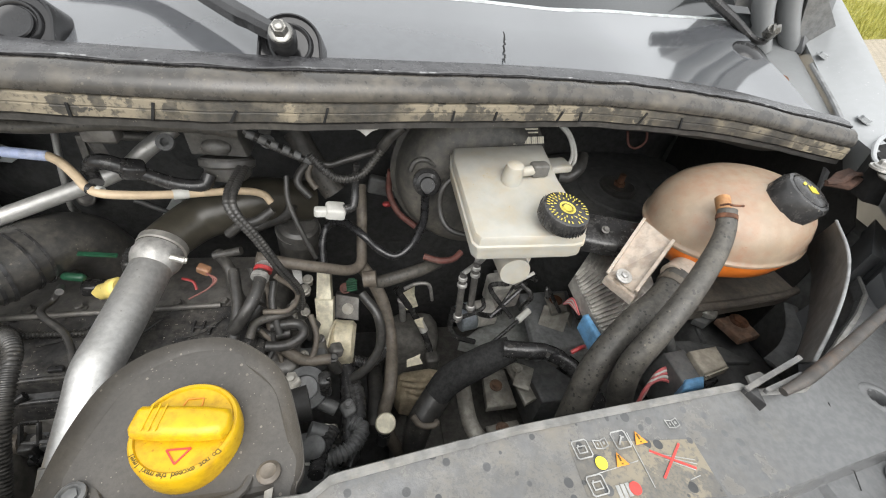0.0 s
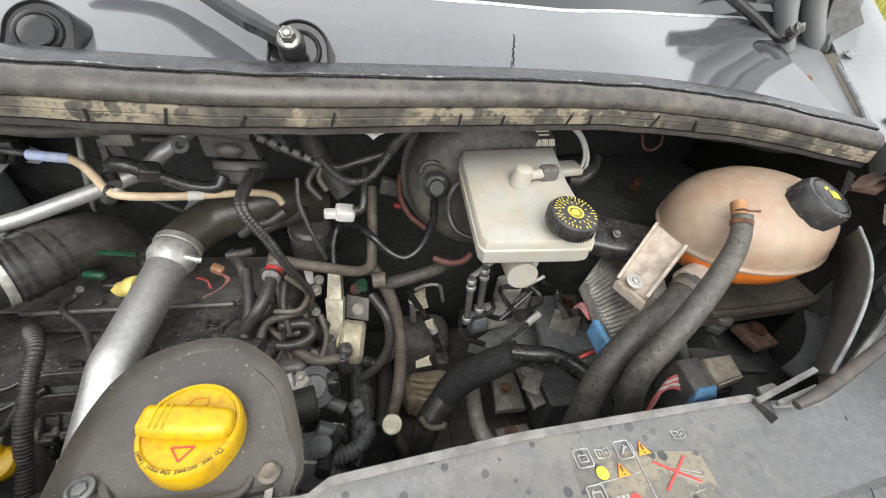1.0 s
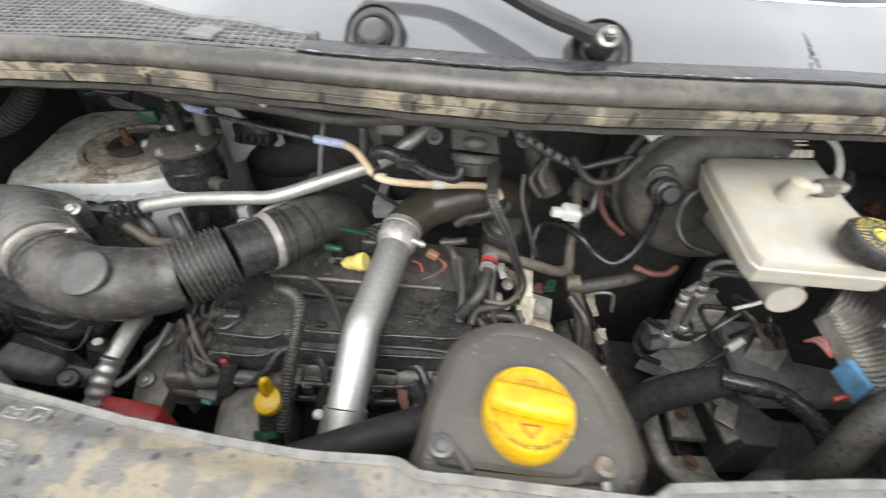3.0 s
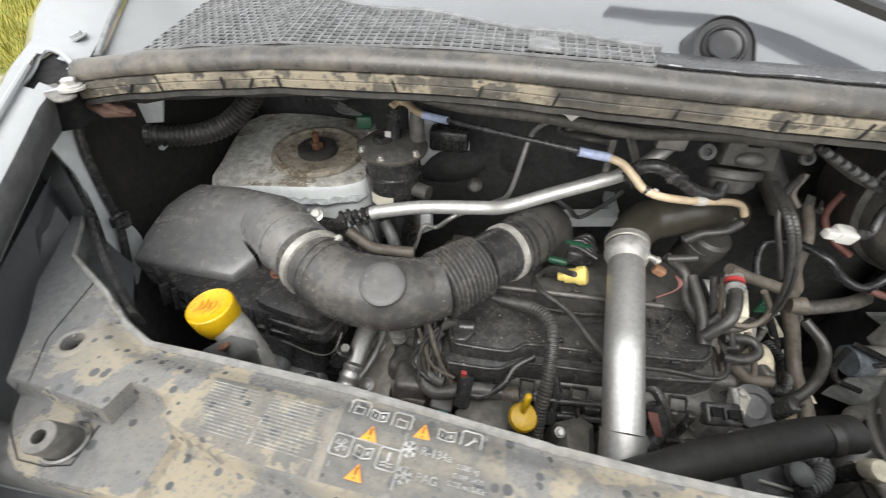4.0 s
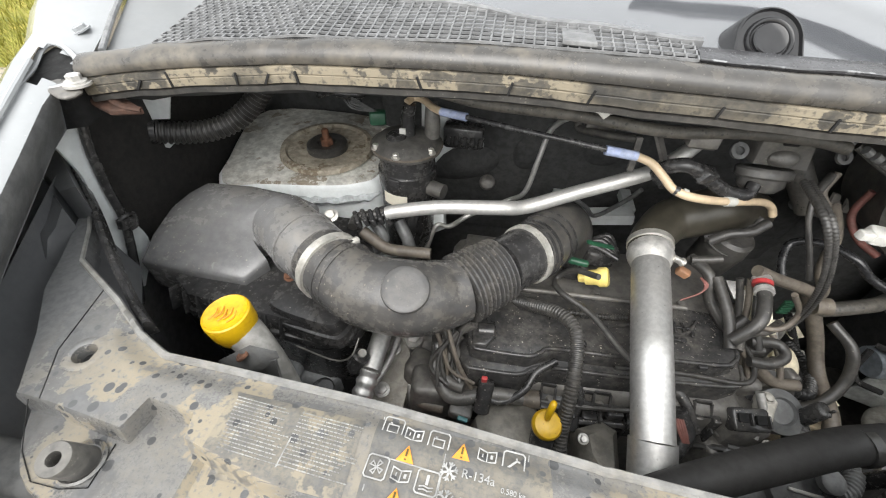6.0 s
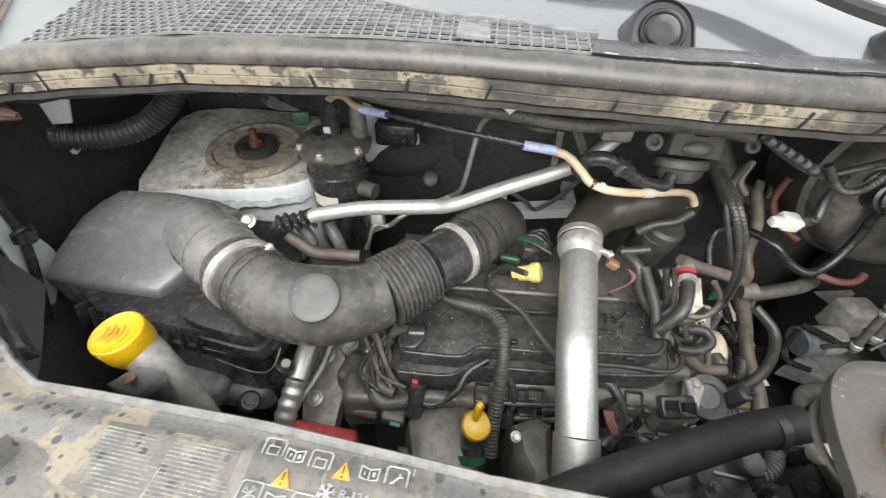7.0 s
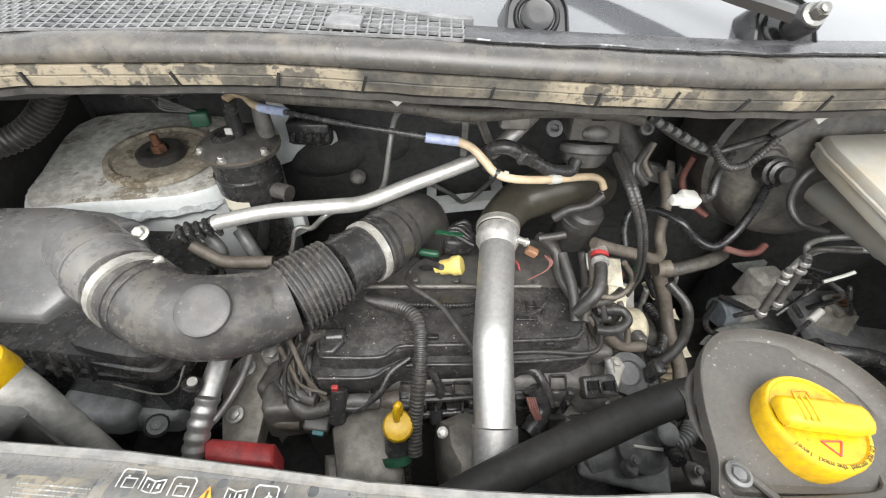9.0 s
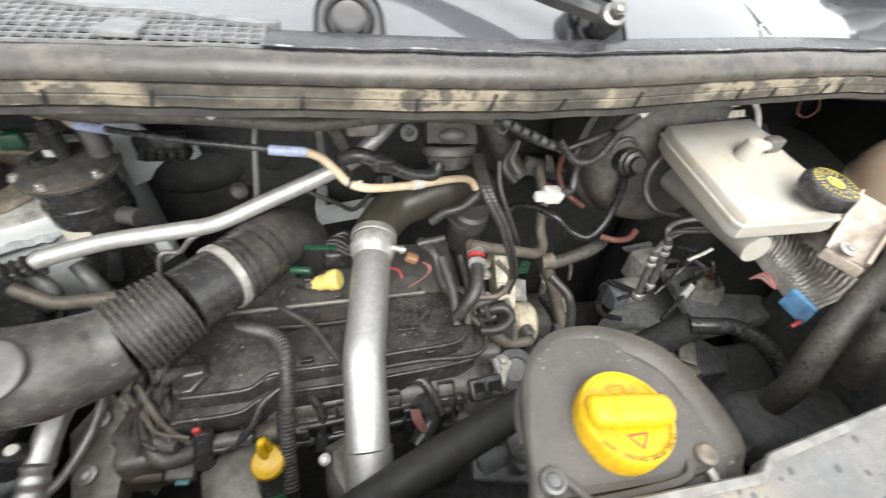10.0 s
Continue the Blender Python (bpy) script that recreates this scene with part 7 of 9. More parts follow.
for k in range(18):
    p = Vector((-0.134, 0.456, 0.881)).lerp(Vector((-0.076, 0.386, 0.840)), rc.random()) + Vector((rc.uniform(-0.05, 0.05), rc.uniform(-0.03, 0.03), rc.uniform(-0.02, 0.02)))
    g = Geo().box((rc.uniform(0.010, 0.024), rc.uniform(0.010, 0.024), rc.uniform(0.015, 0.035)), p, (rc.uniform(-25, 25), rc.uniform(-25, 25), rc.uniform(0, 90)), bevel=0.003)
    if k % 2:
        g.bolt(p + Vector((0, 0, 0.02)), (rc.uniform(-.4, .4), -0.4, 1), 0.005, 0.007)
    part("fitting", g, (cast, dark_steel, rubber)[k % 3], pump)
g = Geo()
for k in range(3):
    g.tube(((-0.026, 0.407, 0.801), Vector((-0.023, 0.361, 0.791)) + Vector((0.008 * k, 0, 0)), Vector((-0.020, 0.294, 0.780)) + Vector((0.006 * k, 0, 0)), (-0.023, 0.254, 0.780)), 0.011)
g.tube(((-0.013, 0.409, 0.812), (0.019, 0.411, 0.802), (0.050, 0.462, 0.792), (0.049, 0.523, 0.781)), 0.010, corr=(0.006, 0.0015))
g.tube(((-0.039, 0.283, 0.839), (-0.053, 0.251, 0.847), (-0.056, 0.220, 0.857)), 0.010, corr=(0.006, 0.0015))
solid("gearbox_loom", g, black_plastic, "thick taped gearbox loom", "wiring loom")
g = Geo()
g.lathe([(0.030, 0), (0.030, 0.02), (0.018, 0.025), (0.016, 0.02)], (-0.078, 0.348, 0.839), (0, -0.5, 1), 24)
g.box((0.05, 0.03, 0.03), (-0.077, 0.397, 0.840), bevel=0.006)
g.tube(((-0.098, 0.336, 0.838), (-0.060, 0.330, 0.829), (-0.038, 0.323, 0.820)), 0.010)
g.tube(((-0.069, 0.282, 0.847), (-0.049, 0.277, 0.838), (-0.055, 0.263, 0.838)), 0.012)
g.lathe([(0.014, 0), (0.014, 0.01), (0.010, 0.012)], (-0.060, 0.254, 0.857), (0, -0.4, 1), 20)
solid("starter_pulley", g, slate, "dark pulley and brackets beside the filler tray", "fittings")
g = Geo()
g.box((0.12, 0.05, 0.012), (-0.099, 0.235, 0.795), (10, 0, -12), bevel=0.004)
g.lathe([(0.035, 0), (0.035, 0.03), (0.022, 0.04), (0.010, 0.042)], (-0.075, 0.260, 0.796), (0, -0.3, 1), 24)
g.tube(((-0.056, 0.247, 0.827), (-0.019, 0.258, 0.830), (-0.001, 0.283, 0.831), (-0.015, 0.294, 0.831)), 0.012, corr=(0.006, 0.002))
g.bolt((-0.068, 0.229, 0.816), r=0.006)
solid("alternator_end", g, slate, "shadowed alternator end with a corrugated lead", "alternator")
ra = random.Random(44)
alt = thing("starter_motor", (-0.072, 0.275, 0.757), "dark starter motor and brackets below the hose", "starter motor")
part("body", Geo().cyl((-0.152, 0.243, 0.775), (-0.078, 0.264, 0.786), 0.030, bevel=0.006), slate, alt)
for k in range(22):
    p = Vector((-0.175, 0.284, 0.806)).lerp(Vector((0.005, 0.265, 0.811)), ra.random()) + Vector((0, ra.uniform(-0.05, 0.08), ra.uniform(-0.03, 0.02)))
    part("bracket", Geo().box((ra.uniform(0.012, 0.035), ra.uniform(0.01, 0.025), ra.uniform(0.01, 0.03)), p, (ra.uniform(-25, 25), ra.uniform(-25, 25), ra.uniform(0, 90)), bevel=0.003).bolt(p + Vector((0, 0, 0.016)), (0, -0.4, 1), 0.005, 0.006), (cast, slate, dark_steel)[k % 3], alt)
for k in range(6):
    p = Vector((-0.147, 0.292, 0.826)).lerp(Vector((-0.024, 0.261, 0.820)), ra.random())
    part("lead", Geo().tube((p, p + Vector((ra.uniform(-.03, .03), ra.uniform(-.02, .02), 0.01)), p + Vector((ra.uniform(-.06, .06), ra.uniform(-.03, .03), -0.03))), ra.uniform(0.003, 0.006), seg=8), rubber, alt)
hose_of("white_wire_pair", ((-0.098, 0.245, 0.840), (-0.078, 0.242, 0.841), (-0.059, 0.241, 0.839)), 0.0022, white_plug, "short pair of pale wires", "wires")


# ---- oil filler tray and cap ----
tray = thing("oil_filler_tray", (-0.104, 0.169, 1.054), "dusty grey moulded tray round the oil filler", "filler tray")
outer = [(-0.190, 0.121, 1.101)[:2], (-0.186, 0.138, 1.109)[:2], (-0.182, 0.169, 1.113)[:2], (-0.173, 0.198, 1.117)[:2], (-0.156, 0.220, 1.115)[:2], (-0.131, 0.233, 1.113)[:2], (-0.101, 0.230, 1.117)[:2], (-0.075, 0.212, 1.123)[:2], (-0.055, 0.192, 1.121)[:2], (-0.043, 0.161, 1.117)[:2], (-0.037, 0.134, 1.109)[:2], (-0.041, 0.123, 1.101)[:2], (-0.050, 0.114, 1.095)[:2], (-0.110, 0.112, 1.095)[:2], (-0.176, 0.113, 1.095)[:2], (-0.187, 0.116, 1.097)[:2]]
hts = [1.100, 1.108, 1.113, 1.116, 1.115, 1.112, 1.116, 1.122, 1.120, 1.116, 1.108, 1.100, 1.095, 1.095, 1.095, 1.097]
ring = spline([(x, y, z) for (x, y), z in zip(outer, hts)] + [(*outer[0], hts[0])], 5)[0][:-1]
outer, hts = [(p.x, p.y) for p in ring], [p.z for p in ring]
cx, cy = sum(p[0] for p in outer) / len(outer), sum(p[1] for p in outer) / len(outer)
rows = []
for s, dz in ((0.990, -0.010), (1.0, -0.002), (1.0, 0.0012), (0.995, 0.0016), (0.990, 0.0002), (0.975, -0.0055), (0.91, -0.0105), (0.87, -0.0120)):
    rows.append([(cx + (x - cx) * s, cy + (y - cy) * s, z + dz) for (x, y), z in zip(outer, hts)])
rows.append([(cx + (x - cx) * 0.80, cy + (y - cy) * 0.78, 1.093) for x, y in outer])
rows.append([(cx + (x - cx) * 0.3, cy + (y - cy) * 0.3, 1.0915) for x, y in outer])
part("tray", Geo().rings(rows), shield_grey, tray)
inner = [(-0.150, 0.119, 1.095), (-0.165, 0.138, 1.095), (-0.177, 0.151, 1.095), (-0.180, 0.172, 1.095), (-0.169, 0.199, 1.095), (-0.145, 0.215, 1.095), (-0.112, 0.218, 1.095), (-0.081, 0.207, 1.095), (-0.059, 0.182, 1.095), (-0.051, 0.160, 1.095), (-0.059, 0.149, 1.095), (-0.070, 0.140, 1.095), (-0.078, 0.123, 1.095), (-0.112, 0.119, 1.095), (-0.148, 0.118, 1.095)]
part("bead", Geo().tube(inner, 0.0030, seg=8, sub=4, flat=0.7), shield_grey, tray, "raised moulded bead")
part("screw", Geo().lathe([(0.008, 0), (0.008, 0.002), (0.006, 0.003), (0.005, 0.001)], (-0.171, 0.132, 1.099), seg=18).lathe([(0.0042, 0.0), (0.0042, 0.0028), (0.0030, 0.0030)], (-0.171, 0.132, 1.099), seg=6), slate, tray)
part("rust_screw", Geo().lathe([(0.0075, 0), (0.0075, 0.001), (0.005, 0.003), (0.003, 0.002)], (-0.060, 0.133, 1.099), seg=18), brown_hose, tray, "stained steel screw")
part("scrape", Geo().prism([(-0.062, 0.124, 1.099)[:2], (-0.057, 0.126, 1.099)[:2], (-0.057, 0.115, 1.099)[:2], (-0.062, 0.114, 1.099)[:2]], 1.092, 1.0938, 0.0003), fin_grey, tray, "pale scrape")

cap = thing("oil_filler", (-0.112, 0.151, 1.095), "bright yellow oil filler cap with a grip bar", "oil cap")
CC = Vector((-0.1125, 0.1600, 1.0935))
CA = Vector((0.02, 0.0, 1)).normalized()
part("cap_body", Geo().lathe([(0.0318, 0.0), (0.0324, 0.003), (0.0324, 0.019), (0.0317, 0.0225), (0.0305, 0.0240), (0.0285, 0.0243), (0.0275, 0.0228), (0.01, 0.0226)], CC, CA, 56), yellow, cap)
m = Matrix.Translation(CC) @ Vector((0, 0, 1)).rotation_difference(CA).to_matrix().to_4x4()
out = [(-0.0295, -0.0055), (-0.027, -0.0095), (-0.012, -0.0105), (0.012, -0.0105), (0.026, -0.009), (0.0290, -0.004), (0.0290, 0.004), (0.026, 0.009), (0.012, 0.0105), (-0.012, 0.0105), (-0.027, 0.0095), (-0.0295, 0.0055)]
part("grip", Geo().prism(out, 0.0215, 0.036, 0.005, m @ pose(0, 0, 0, 0, 0, -6)), yellow, cap, "raised grip bar with ribs")
g = Geo()
for k in range(3):
    g.box((0.0012, 0.018, 0.0012), m @ pose(0, 0, 0, 0, 0, -6) @ Vector((-0.019 + 0.004 * k, 0, 0.0362)), (0, 0, -6), bevel=0.0003)
part("grip_ribs", g, yellow, cap)
g = Geo()
tri = [m @ Vector((x, y, 0.0231)) for x, y in ((-0.007, -0.014), (0.007, -0.014), (0.0, -0.023), (-0.007, -0.014))]
for a, b in zip(tri, tri[1:]):
    g.bar(a, b, 0.0009, 0.0009, 0.0001)
part("warning_sign", g, print_red, cap, "moulded warning triangle")
g = Geo()
can = [m @ Vector((x, y, 0.0231)) for x, y in ((-0.006, 0.014), (0.006, 0.014), (0.006, 0.020), (-0.004, 0.020), (-0.006, 0.014))]
for a, b in zip(can, can[1:]):
    g.bar(a, b, 0.0008, 0.0008, 0.0001)
part("oil_can_sign", g, print_orange, cap, "moulded oil can sign")
msg = "Do not exceed the maxi level"
for i, ch in enumerate(msg):
    if ch != " ":
        a = radians(322 - 110 * i / (len(msg) - 1))
        q = Matrix.Translation((0.0283 * math.cos(a), 0.0283 * math.sin(a), 0.0243)) @ pose(0, 0, 0, 0, 0, math.degrees(a) - 90)
        letters(ch, (0, 0, 0), 0.0048, m @ q, print_dark, cap, align="CENTER")



for ob in (tray, cap):
    ob.location += Vector((0.001, -0.0035, 0.0058))

# ---- brake servo, master cylinder and reservoir ----
servo = thing("brake_servo", (0.183, 0.570, 0.951), "dusty black brake servo drum with a paper label", "brake servo")
sc, sa = Vector((0.177, 0.591, 1.071)), Vector((0, -1, 0.10)).normalized()
part("drum", Geo().lathe([(0.118, -0.10), (0.123, -0.02), (0.128, 0.0), (0.128, 0.012), (0.121, 0.018), (0.117, 0.040), (0.105, 0.062), (0.09, 0.070), (0.05, 0.076)], sc, sa, 48), servo_black, servo, "dusty black drum with a rolled rim")
vp = Vector((0.096, 0.507, 1.093))
part("check_valve", Geo().lathe([(0.020, -0.02), (0.020, 0.004), (0.016, 0.006), (0.016, 0.012), (0.011, 0.014), (0.010, 0.022)], vp, (-0.1, -0.9, 0.35), 20), black_plastic, servo, "black one-way valve in a grommet")
part("valve_arc", Geo().tube([(0.073, 0.526, 1.101), (0.080, 0.527, 1.115), (0.096, 0.526, 1.118), (0.114, 0.526, 1.105)], 0.004), dusty_plastic, servo)
m = Matrix.Translation((0.244, 0.538, 1.156)) @ pose(0, 0, 0, 55, 0, 8)
for k in range(14):
    part("label_bar", Geo().box((0.0022 if k % 3 else 0.004, 0.010, 0.0006), m @ Vector((-0.024 + 0.0036 * k, -0.007, 0.001)), (55, 0, 8), bevel=0.0001), label_white, servo)
for k in range(3):
    part("label_bar", Geo().box((0.03, 0.002, 0.0006), m @ Vector((0.0, 0.004 + 0.005 * k, 0.001)), (55, 0, 8), bevel=0.0001), label_white, servo)
part("wire_loop", Geo().tube(((0.143, 0.497, 1.120), (0.116, 0.487, 1.098), (0.113, 0.477, 1.067), (0.126, 0.457, 1.047), (0.162, 0.447, 1.041)), 0.0045), rubber, servo)

res = thing("brake_fluid_reservoir", (0.193, 0.418, 1.053), "translucent white brake fluid reservoir, yellowed at the back", "fluid reservoir")
rim = [(0.130, 0.516, 1.137)[:2], (0.260, 0.521, 1.142)[:2], (0.259, 0.489, 1.141)[:2], (0.256, 0.442, 1.139)[:2], (0.262, 0.354, 1.133)[:2], (0.254, 0.341, 1.131)[:2], (0.243, 0.339, 1.129)[:2], (0.132, 0.343, 1.118)[:2], (0.127, 0.351, 1.118)[:2], (0.125, 0.491, 1.136)[:2]]
n = len(rim)
cx, cy = sum(p[0] for p in rim) / n, sum(p[1] for p in rim) / n
rows = []
for s, dz in ((0.93, -0.034), (0.985, -0.032), (1.0, -0.027), (0.995, -0.018), (1.02, -0.0165), (1.02, -0.013), (0.995, -0.0115), (0.99, -0.004), (0.97, -0.001), (0.93, 0.0), (0.5, 0.001)):
    rows.append([(cx + (x - cx) * s, cy + (y - cy) * s, 1.118 + 0.11 * (y - 0.335) + 0.05 * (x - 0.13) + dz) for x, y in rim])
part("body", Geo().rings(rows), res_plastic, res)
bp = Vector((0.191, 0.438, 1.132))
part("level_sensor", Geo().lathe([(0.0135, -0.002), (0.0122, 0.016), (0.0105, 0.025), (0.006, 0.028)], bp, (0, -0.1, 1), 24), res_plastic, res, "white moulded sensor boss")
part("sensor_neck", Geo().cyl(bp + Vector((0.008, 0, 0.014)), bp + Vector((0.028, 0.004, 0.015)), 0.0065), res_plastic, res)
part("sensor_plug", Geo().box((0.024, 0.016, 0.018), bp + Vector((0.036, 0.006, 0.015)), (0, 0, 8), bevel=0.003), dusty_plastic, res, "grey-black plug")

cp, ca = Vector((0.226, 0.358, 1.131)), Vector((0.08, -0.18, 1)).normalized()
lidc = part("filler_cap", Geo().lathe([(0.026, 0.0), (0.028, 0.003), (0.028, 0.015), (0.0265, 0.0190), (0.024, 0.0205), (0.010, 0.0207)], cp, ca, 40), black_plastic, res, "black filler cap with yellow print")
m = Matrix.Translation(cp) @ Vector((0, 0, 1)).rotation_difference(ca).to_matrix().to_4x4()
g = Geo()
for k in range(44):
    a = 2 * math.pi * k / 44
    g.box((0.0008, 0.0016, 0.012), m @ Vector((0.0282 * math.cos(a), 0.0282 * math.sin(a), 0.009)), (0, 0, 0), bevel=0.0003)
part("grip_teeth", g, black_plastic, lidc)
g = Geo()
ry = random.Random(3)
for ring, cnt, ln in ((0.0225, 34, 0.0034), (0.0185, 24, 0.003), (0.0145, 16, 0.003)):
    for k in range(cnt):
        if ry.random() < 0.84:
            a = 2 * math.pi * k / cnt
            q = m @ Matrix.Translation((ring * math.cos(a), ring * math.sin(a), 0.0208)) @ pose(0, 0, 0, 0, 0, math.degrees(a))
            g.prism([(-ln / 2, -0.0007), (ln / 2, -0.0007), (ln / 2, 0.0007), (-ln / 2, 0.0007)], 0, 0.0003, 0.0001, q)
g.lathe([(0.0085, 0.0205), (0.0095, 0.0211), (0.0075, 0.0211), (0.0070, 0.0207)], cp, ca, 28)
g.lathe([(0.0050, 0.0205), (0.0050, 0.0212), (0.003, 0.0212)], cp, ca, 20)
part("yellow_print", g, cap_print, lidc, "rings of yellow print, too small to read")
part("master_cylinder", Geo().cyl((0.187, 0.543, 1.046), (0.188, 0.350, 1.059), 0.019, seg=20).cyl((0.193, 0.370, 1.068), (0.214, 0.420, 1.036), 0.0185, seg=24, bevel=0.003), res_plastic, res, "pale end of the master cylinder")
part("white_notch", Geo().box((0.06, 0.03, 0.012), (0.276, 0.509, 1.116), (0, 0, 10), bevel=0.003), res_plastic, res)

res.location += Vector((-0.003, -0.006, 0.0105))

hose_of("servo_vacuum_hose", (vp + Vector((-0.002, -0.02, 0.0)), (0.095, 0.503, 1.070), (0.095, 0.499, 1.030), (0.080, 0.488, 0.995), (0.054, 0.478, 0.979), (0.027, 0.488, 0.986), (0.004, 0.500, 1.004), (-0.021, 0.529, 1.004), (-0.048, 0.549, 0.986), (-0.058, 0.532, 0.965), (-0.057, 0.503, 0.942)), 0.0062, mat("shiny_black_hose", (0.02, 0.02, 0.021), 0.28, grain=0.2), "glossy black vacuum hose from the servo")
hose_of("faded_red_hose", ((0.052, 0.612, 1.051), (0.051, 0.611, 1.008), (0.067, 0.591, 0.979), (0.096, 0.572, 0.963)), 0.0055, pink_hose, "faded red hose beside the servo")
hose_of("faded_red_pipe", ((0.105, 0.513, 0.946), (0.128, 0.503, 0.945), (0.152, 0.503, 0.947), (0.168, 0.513, 0.954)), 0.0055, pink_hose, "faded red pipe below the servo")
plug = thing("loose_plug", (-0.035, 0.468, 1.061), "loose white wiring plug hanging in the bay", "wiring plug")
part("body", Geo().box((0.026, 0.022, 0.018), (-0.031, 0.471, 1.069), (10, 10, 8), bevel=0.003).box((0.02, 0.012, 0.012), (-0.048, 0.466, 1.071), (5, 5, 8), bevel=0.002), white_plug, plug)
part("boot", Geo().tube(((-0.018, 0.463, 1.077), (-0.007, 0.468, 1.081), (-0.004, 0.478, 1.103), (-0.002, 0.479, 1.136)), [0.007, 0.006, 0.005, 0.004]), black_plastic, plug)
pb2 = thing("pedal_bracket", (0.08, 0.67, 0.96), "row of pale steel blades in the shadow behind the loom", "pedal bracket")
for x0 in (0.048, 0.072, 0.105):
    blade = [Vector((x0, 0.66, 1.012)), Vector((x0 + 0.011, 0.66, 1.010)), Vector((x0 + 0.025, 0.66, 0.976)), Vector((x0 + 0.006, 0.66, 0.980))]
    part("blade", Geo().rings([[p + Vector((0, 0.006, 0)) for p in blade], blade]), fin_grey, pb2)
part("rail", Geo().box((0.14, 0.02, 0.035), (0.085, 0.685, 0.965), (0, 12, 0), bevel=0.004), dark_body, pb2)
g = Geo().ball((0.049, 0.630, 0.970), 0.0065, (1.3, 1, 0.8))
solid("red_sensor", g, red_plastic, "small red sensor in the shadow", "sensor")

# upright hoses between engine and gearbox
hose_of("heater_hose", ((-0.093, 0.616, 1.112), (-0.070, 0.596, 1.074), (-0.038, 0.576, 1.029)), 0.018, old_hose, "thick dusty heater hose under the scuttle")
hose_of("coolant_return", ((0.001, 0.525, 0.918), (0.022, 0.514, 0.886), (0.040, 0.493, 0.849), (0.051, 0.453, 0.804), (0.046, 0.375, 0.787), (0.035, 0.335, 0.735), (0.077, 0.312, 0.623)), 0.0112, brown_hose, "long brown-grey coolant pipe running down to the front")
hose_of("coolant_branch", ((0.027, 0.513, 0.886), (0.060, 0.513, 0.898), (0.105, 0.522, 0.907), (0.138, 0.541, 0.906)), 0.0115, old_hose, "side branch of the coolant pipe")
g = Geo().cyl((0.005, 0.500, 0.908), (0.026, 0.499, 0.911), 0.0135)
solid("pipe_band", g, brown_hose, "pale band on the coolant pipe", "hose clip")
hose_of("lower_hose", ((0.020, 0.452, 0.742), (0.023, 0.383, 0.742), (0.016, 0.325, 0.742)), 0.014, rubber, "black lower hose beside the pipe")
hose_of("steel_pipe_bend", ((0.090, 0.607, 0.770), (0.113, 0.607, 0.783), (0.141, 0.606, 0.780), (0.153, 0.605, 0.733)), 0.004, alu_dull, "bent steel pipe in the shadow")
g = Geo().cyl((0.083, 0.587, 0.757), (0.089, 0.586, 0.693), 0.007)
g.bolt((0.083, 0.587, 0.757), (0, -0.3, 1), 0.006)
solid("pipe_union", g, alu_dull, "small steel pipe union below the servo", "pipe union")
hose_of("shift_cable", ((0.070, 0.588, 0.791), (0.113, 0.567, 0.724), (0.139, 0.546, 0.670), (0.152, 0.516, 0.628), (0.162, 0.505, 0.553)), 0.007, black_plastic, "black gear cable with white tag", "cable")
g = Geo().cyl((0.119, 0.562, 0.719), (0.132, 0.552, 0.694), 0.009)
solid("cable_tag", g, white_plug, "white tag on the gear cable", "tag")
g = Geo().box((0.03, 0.03, 0.05), (0.149, 0.516, 0.628), (0, 0, 0), bevel=0.005)
g.cyl((0.159, 0.506, 0.587), (0.162, 0.495, 0.546), 0.006)
solid("cable_end", g, dusty_plastic, "black cable end with a yellowed rod", "cable end")
g = Geo()
g.box((0.105, 0.075, 0.07), (0.114, 0.452, 0.622), (0, 0, 5), bevel=0.016)
for k in range(4):
    g.tube((Vector((0.074, 0.459, 0.667)) + Vector((0.004 * k, -0.014 * k, 0)), Vector((0.110, 0.450, 0.670)) + Vector((0.003 * k, -0.015 * k, 0)), Vector((0.148, 0.454, 0.665)) + Vector((0, -0.013 * k, 0))), 0.004, seg=6)
solid("gearbox", g, gearbox_tan, "oily tan gearbox casing deep in the bay", "gearbox")
gh = thing("gearbox_housing", (0.28, 0.50, 0.43), "dark gearbox housing in shadow", "gearbox housing")
part("casing", Geo().box((0.45, 0.40, 0.10), (0.28, 0.50, 0.48), bevel=0.02), sound_mat, gh)
part("bell_end", Geo().box((0.12, 0.10, 0.2), (0.116, 0.602, 0.551), bevel=0.02), sound_mat, gh)
for k in range(6):
    part("casing_rib", Geo().bar((0.10 + 0.07 * k, 0.33, 0.532), (0.10 + 0.07 * k, 0.52, 0.532), 0.008, 0.012, 0.002), sound_mat, gh)
for k in range(5):
    part("casing_bolt", Geo().bolt((0.12 + 0.08 * k, 0.36, 0.53), r=0.008, h=0.010), cast, gh)
kn = thing("bleed_cap", (0.030, 0.270, 0.843), "cream plastic bleed cap on a hose end", "cap")
part("cap", Geo().lathe([(0.0125, -0.012), (0.0135, -0.008), (0.0135, 0.006), (0.012, 0.009), (0.004, 0.0095)], (0.030, 0.270, 0.869), (0, -0.45, 1), 28), cream, kn)
part("stem", Geo().cyl((0.030, 0.274, 0.859), (0.030, 0.296, 0.762), 0.010), black_plastic, kn)

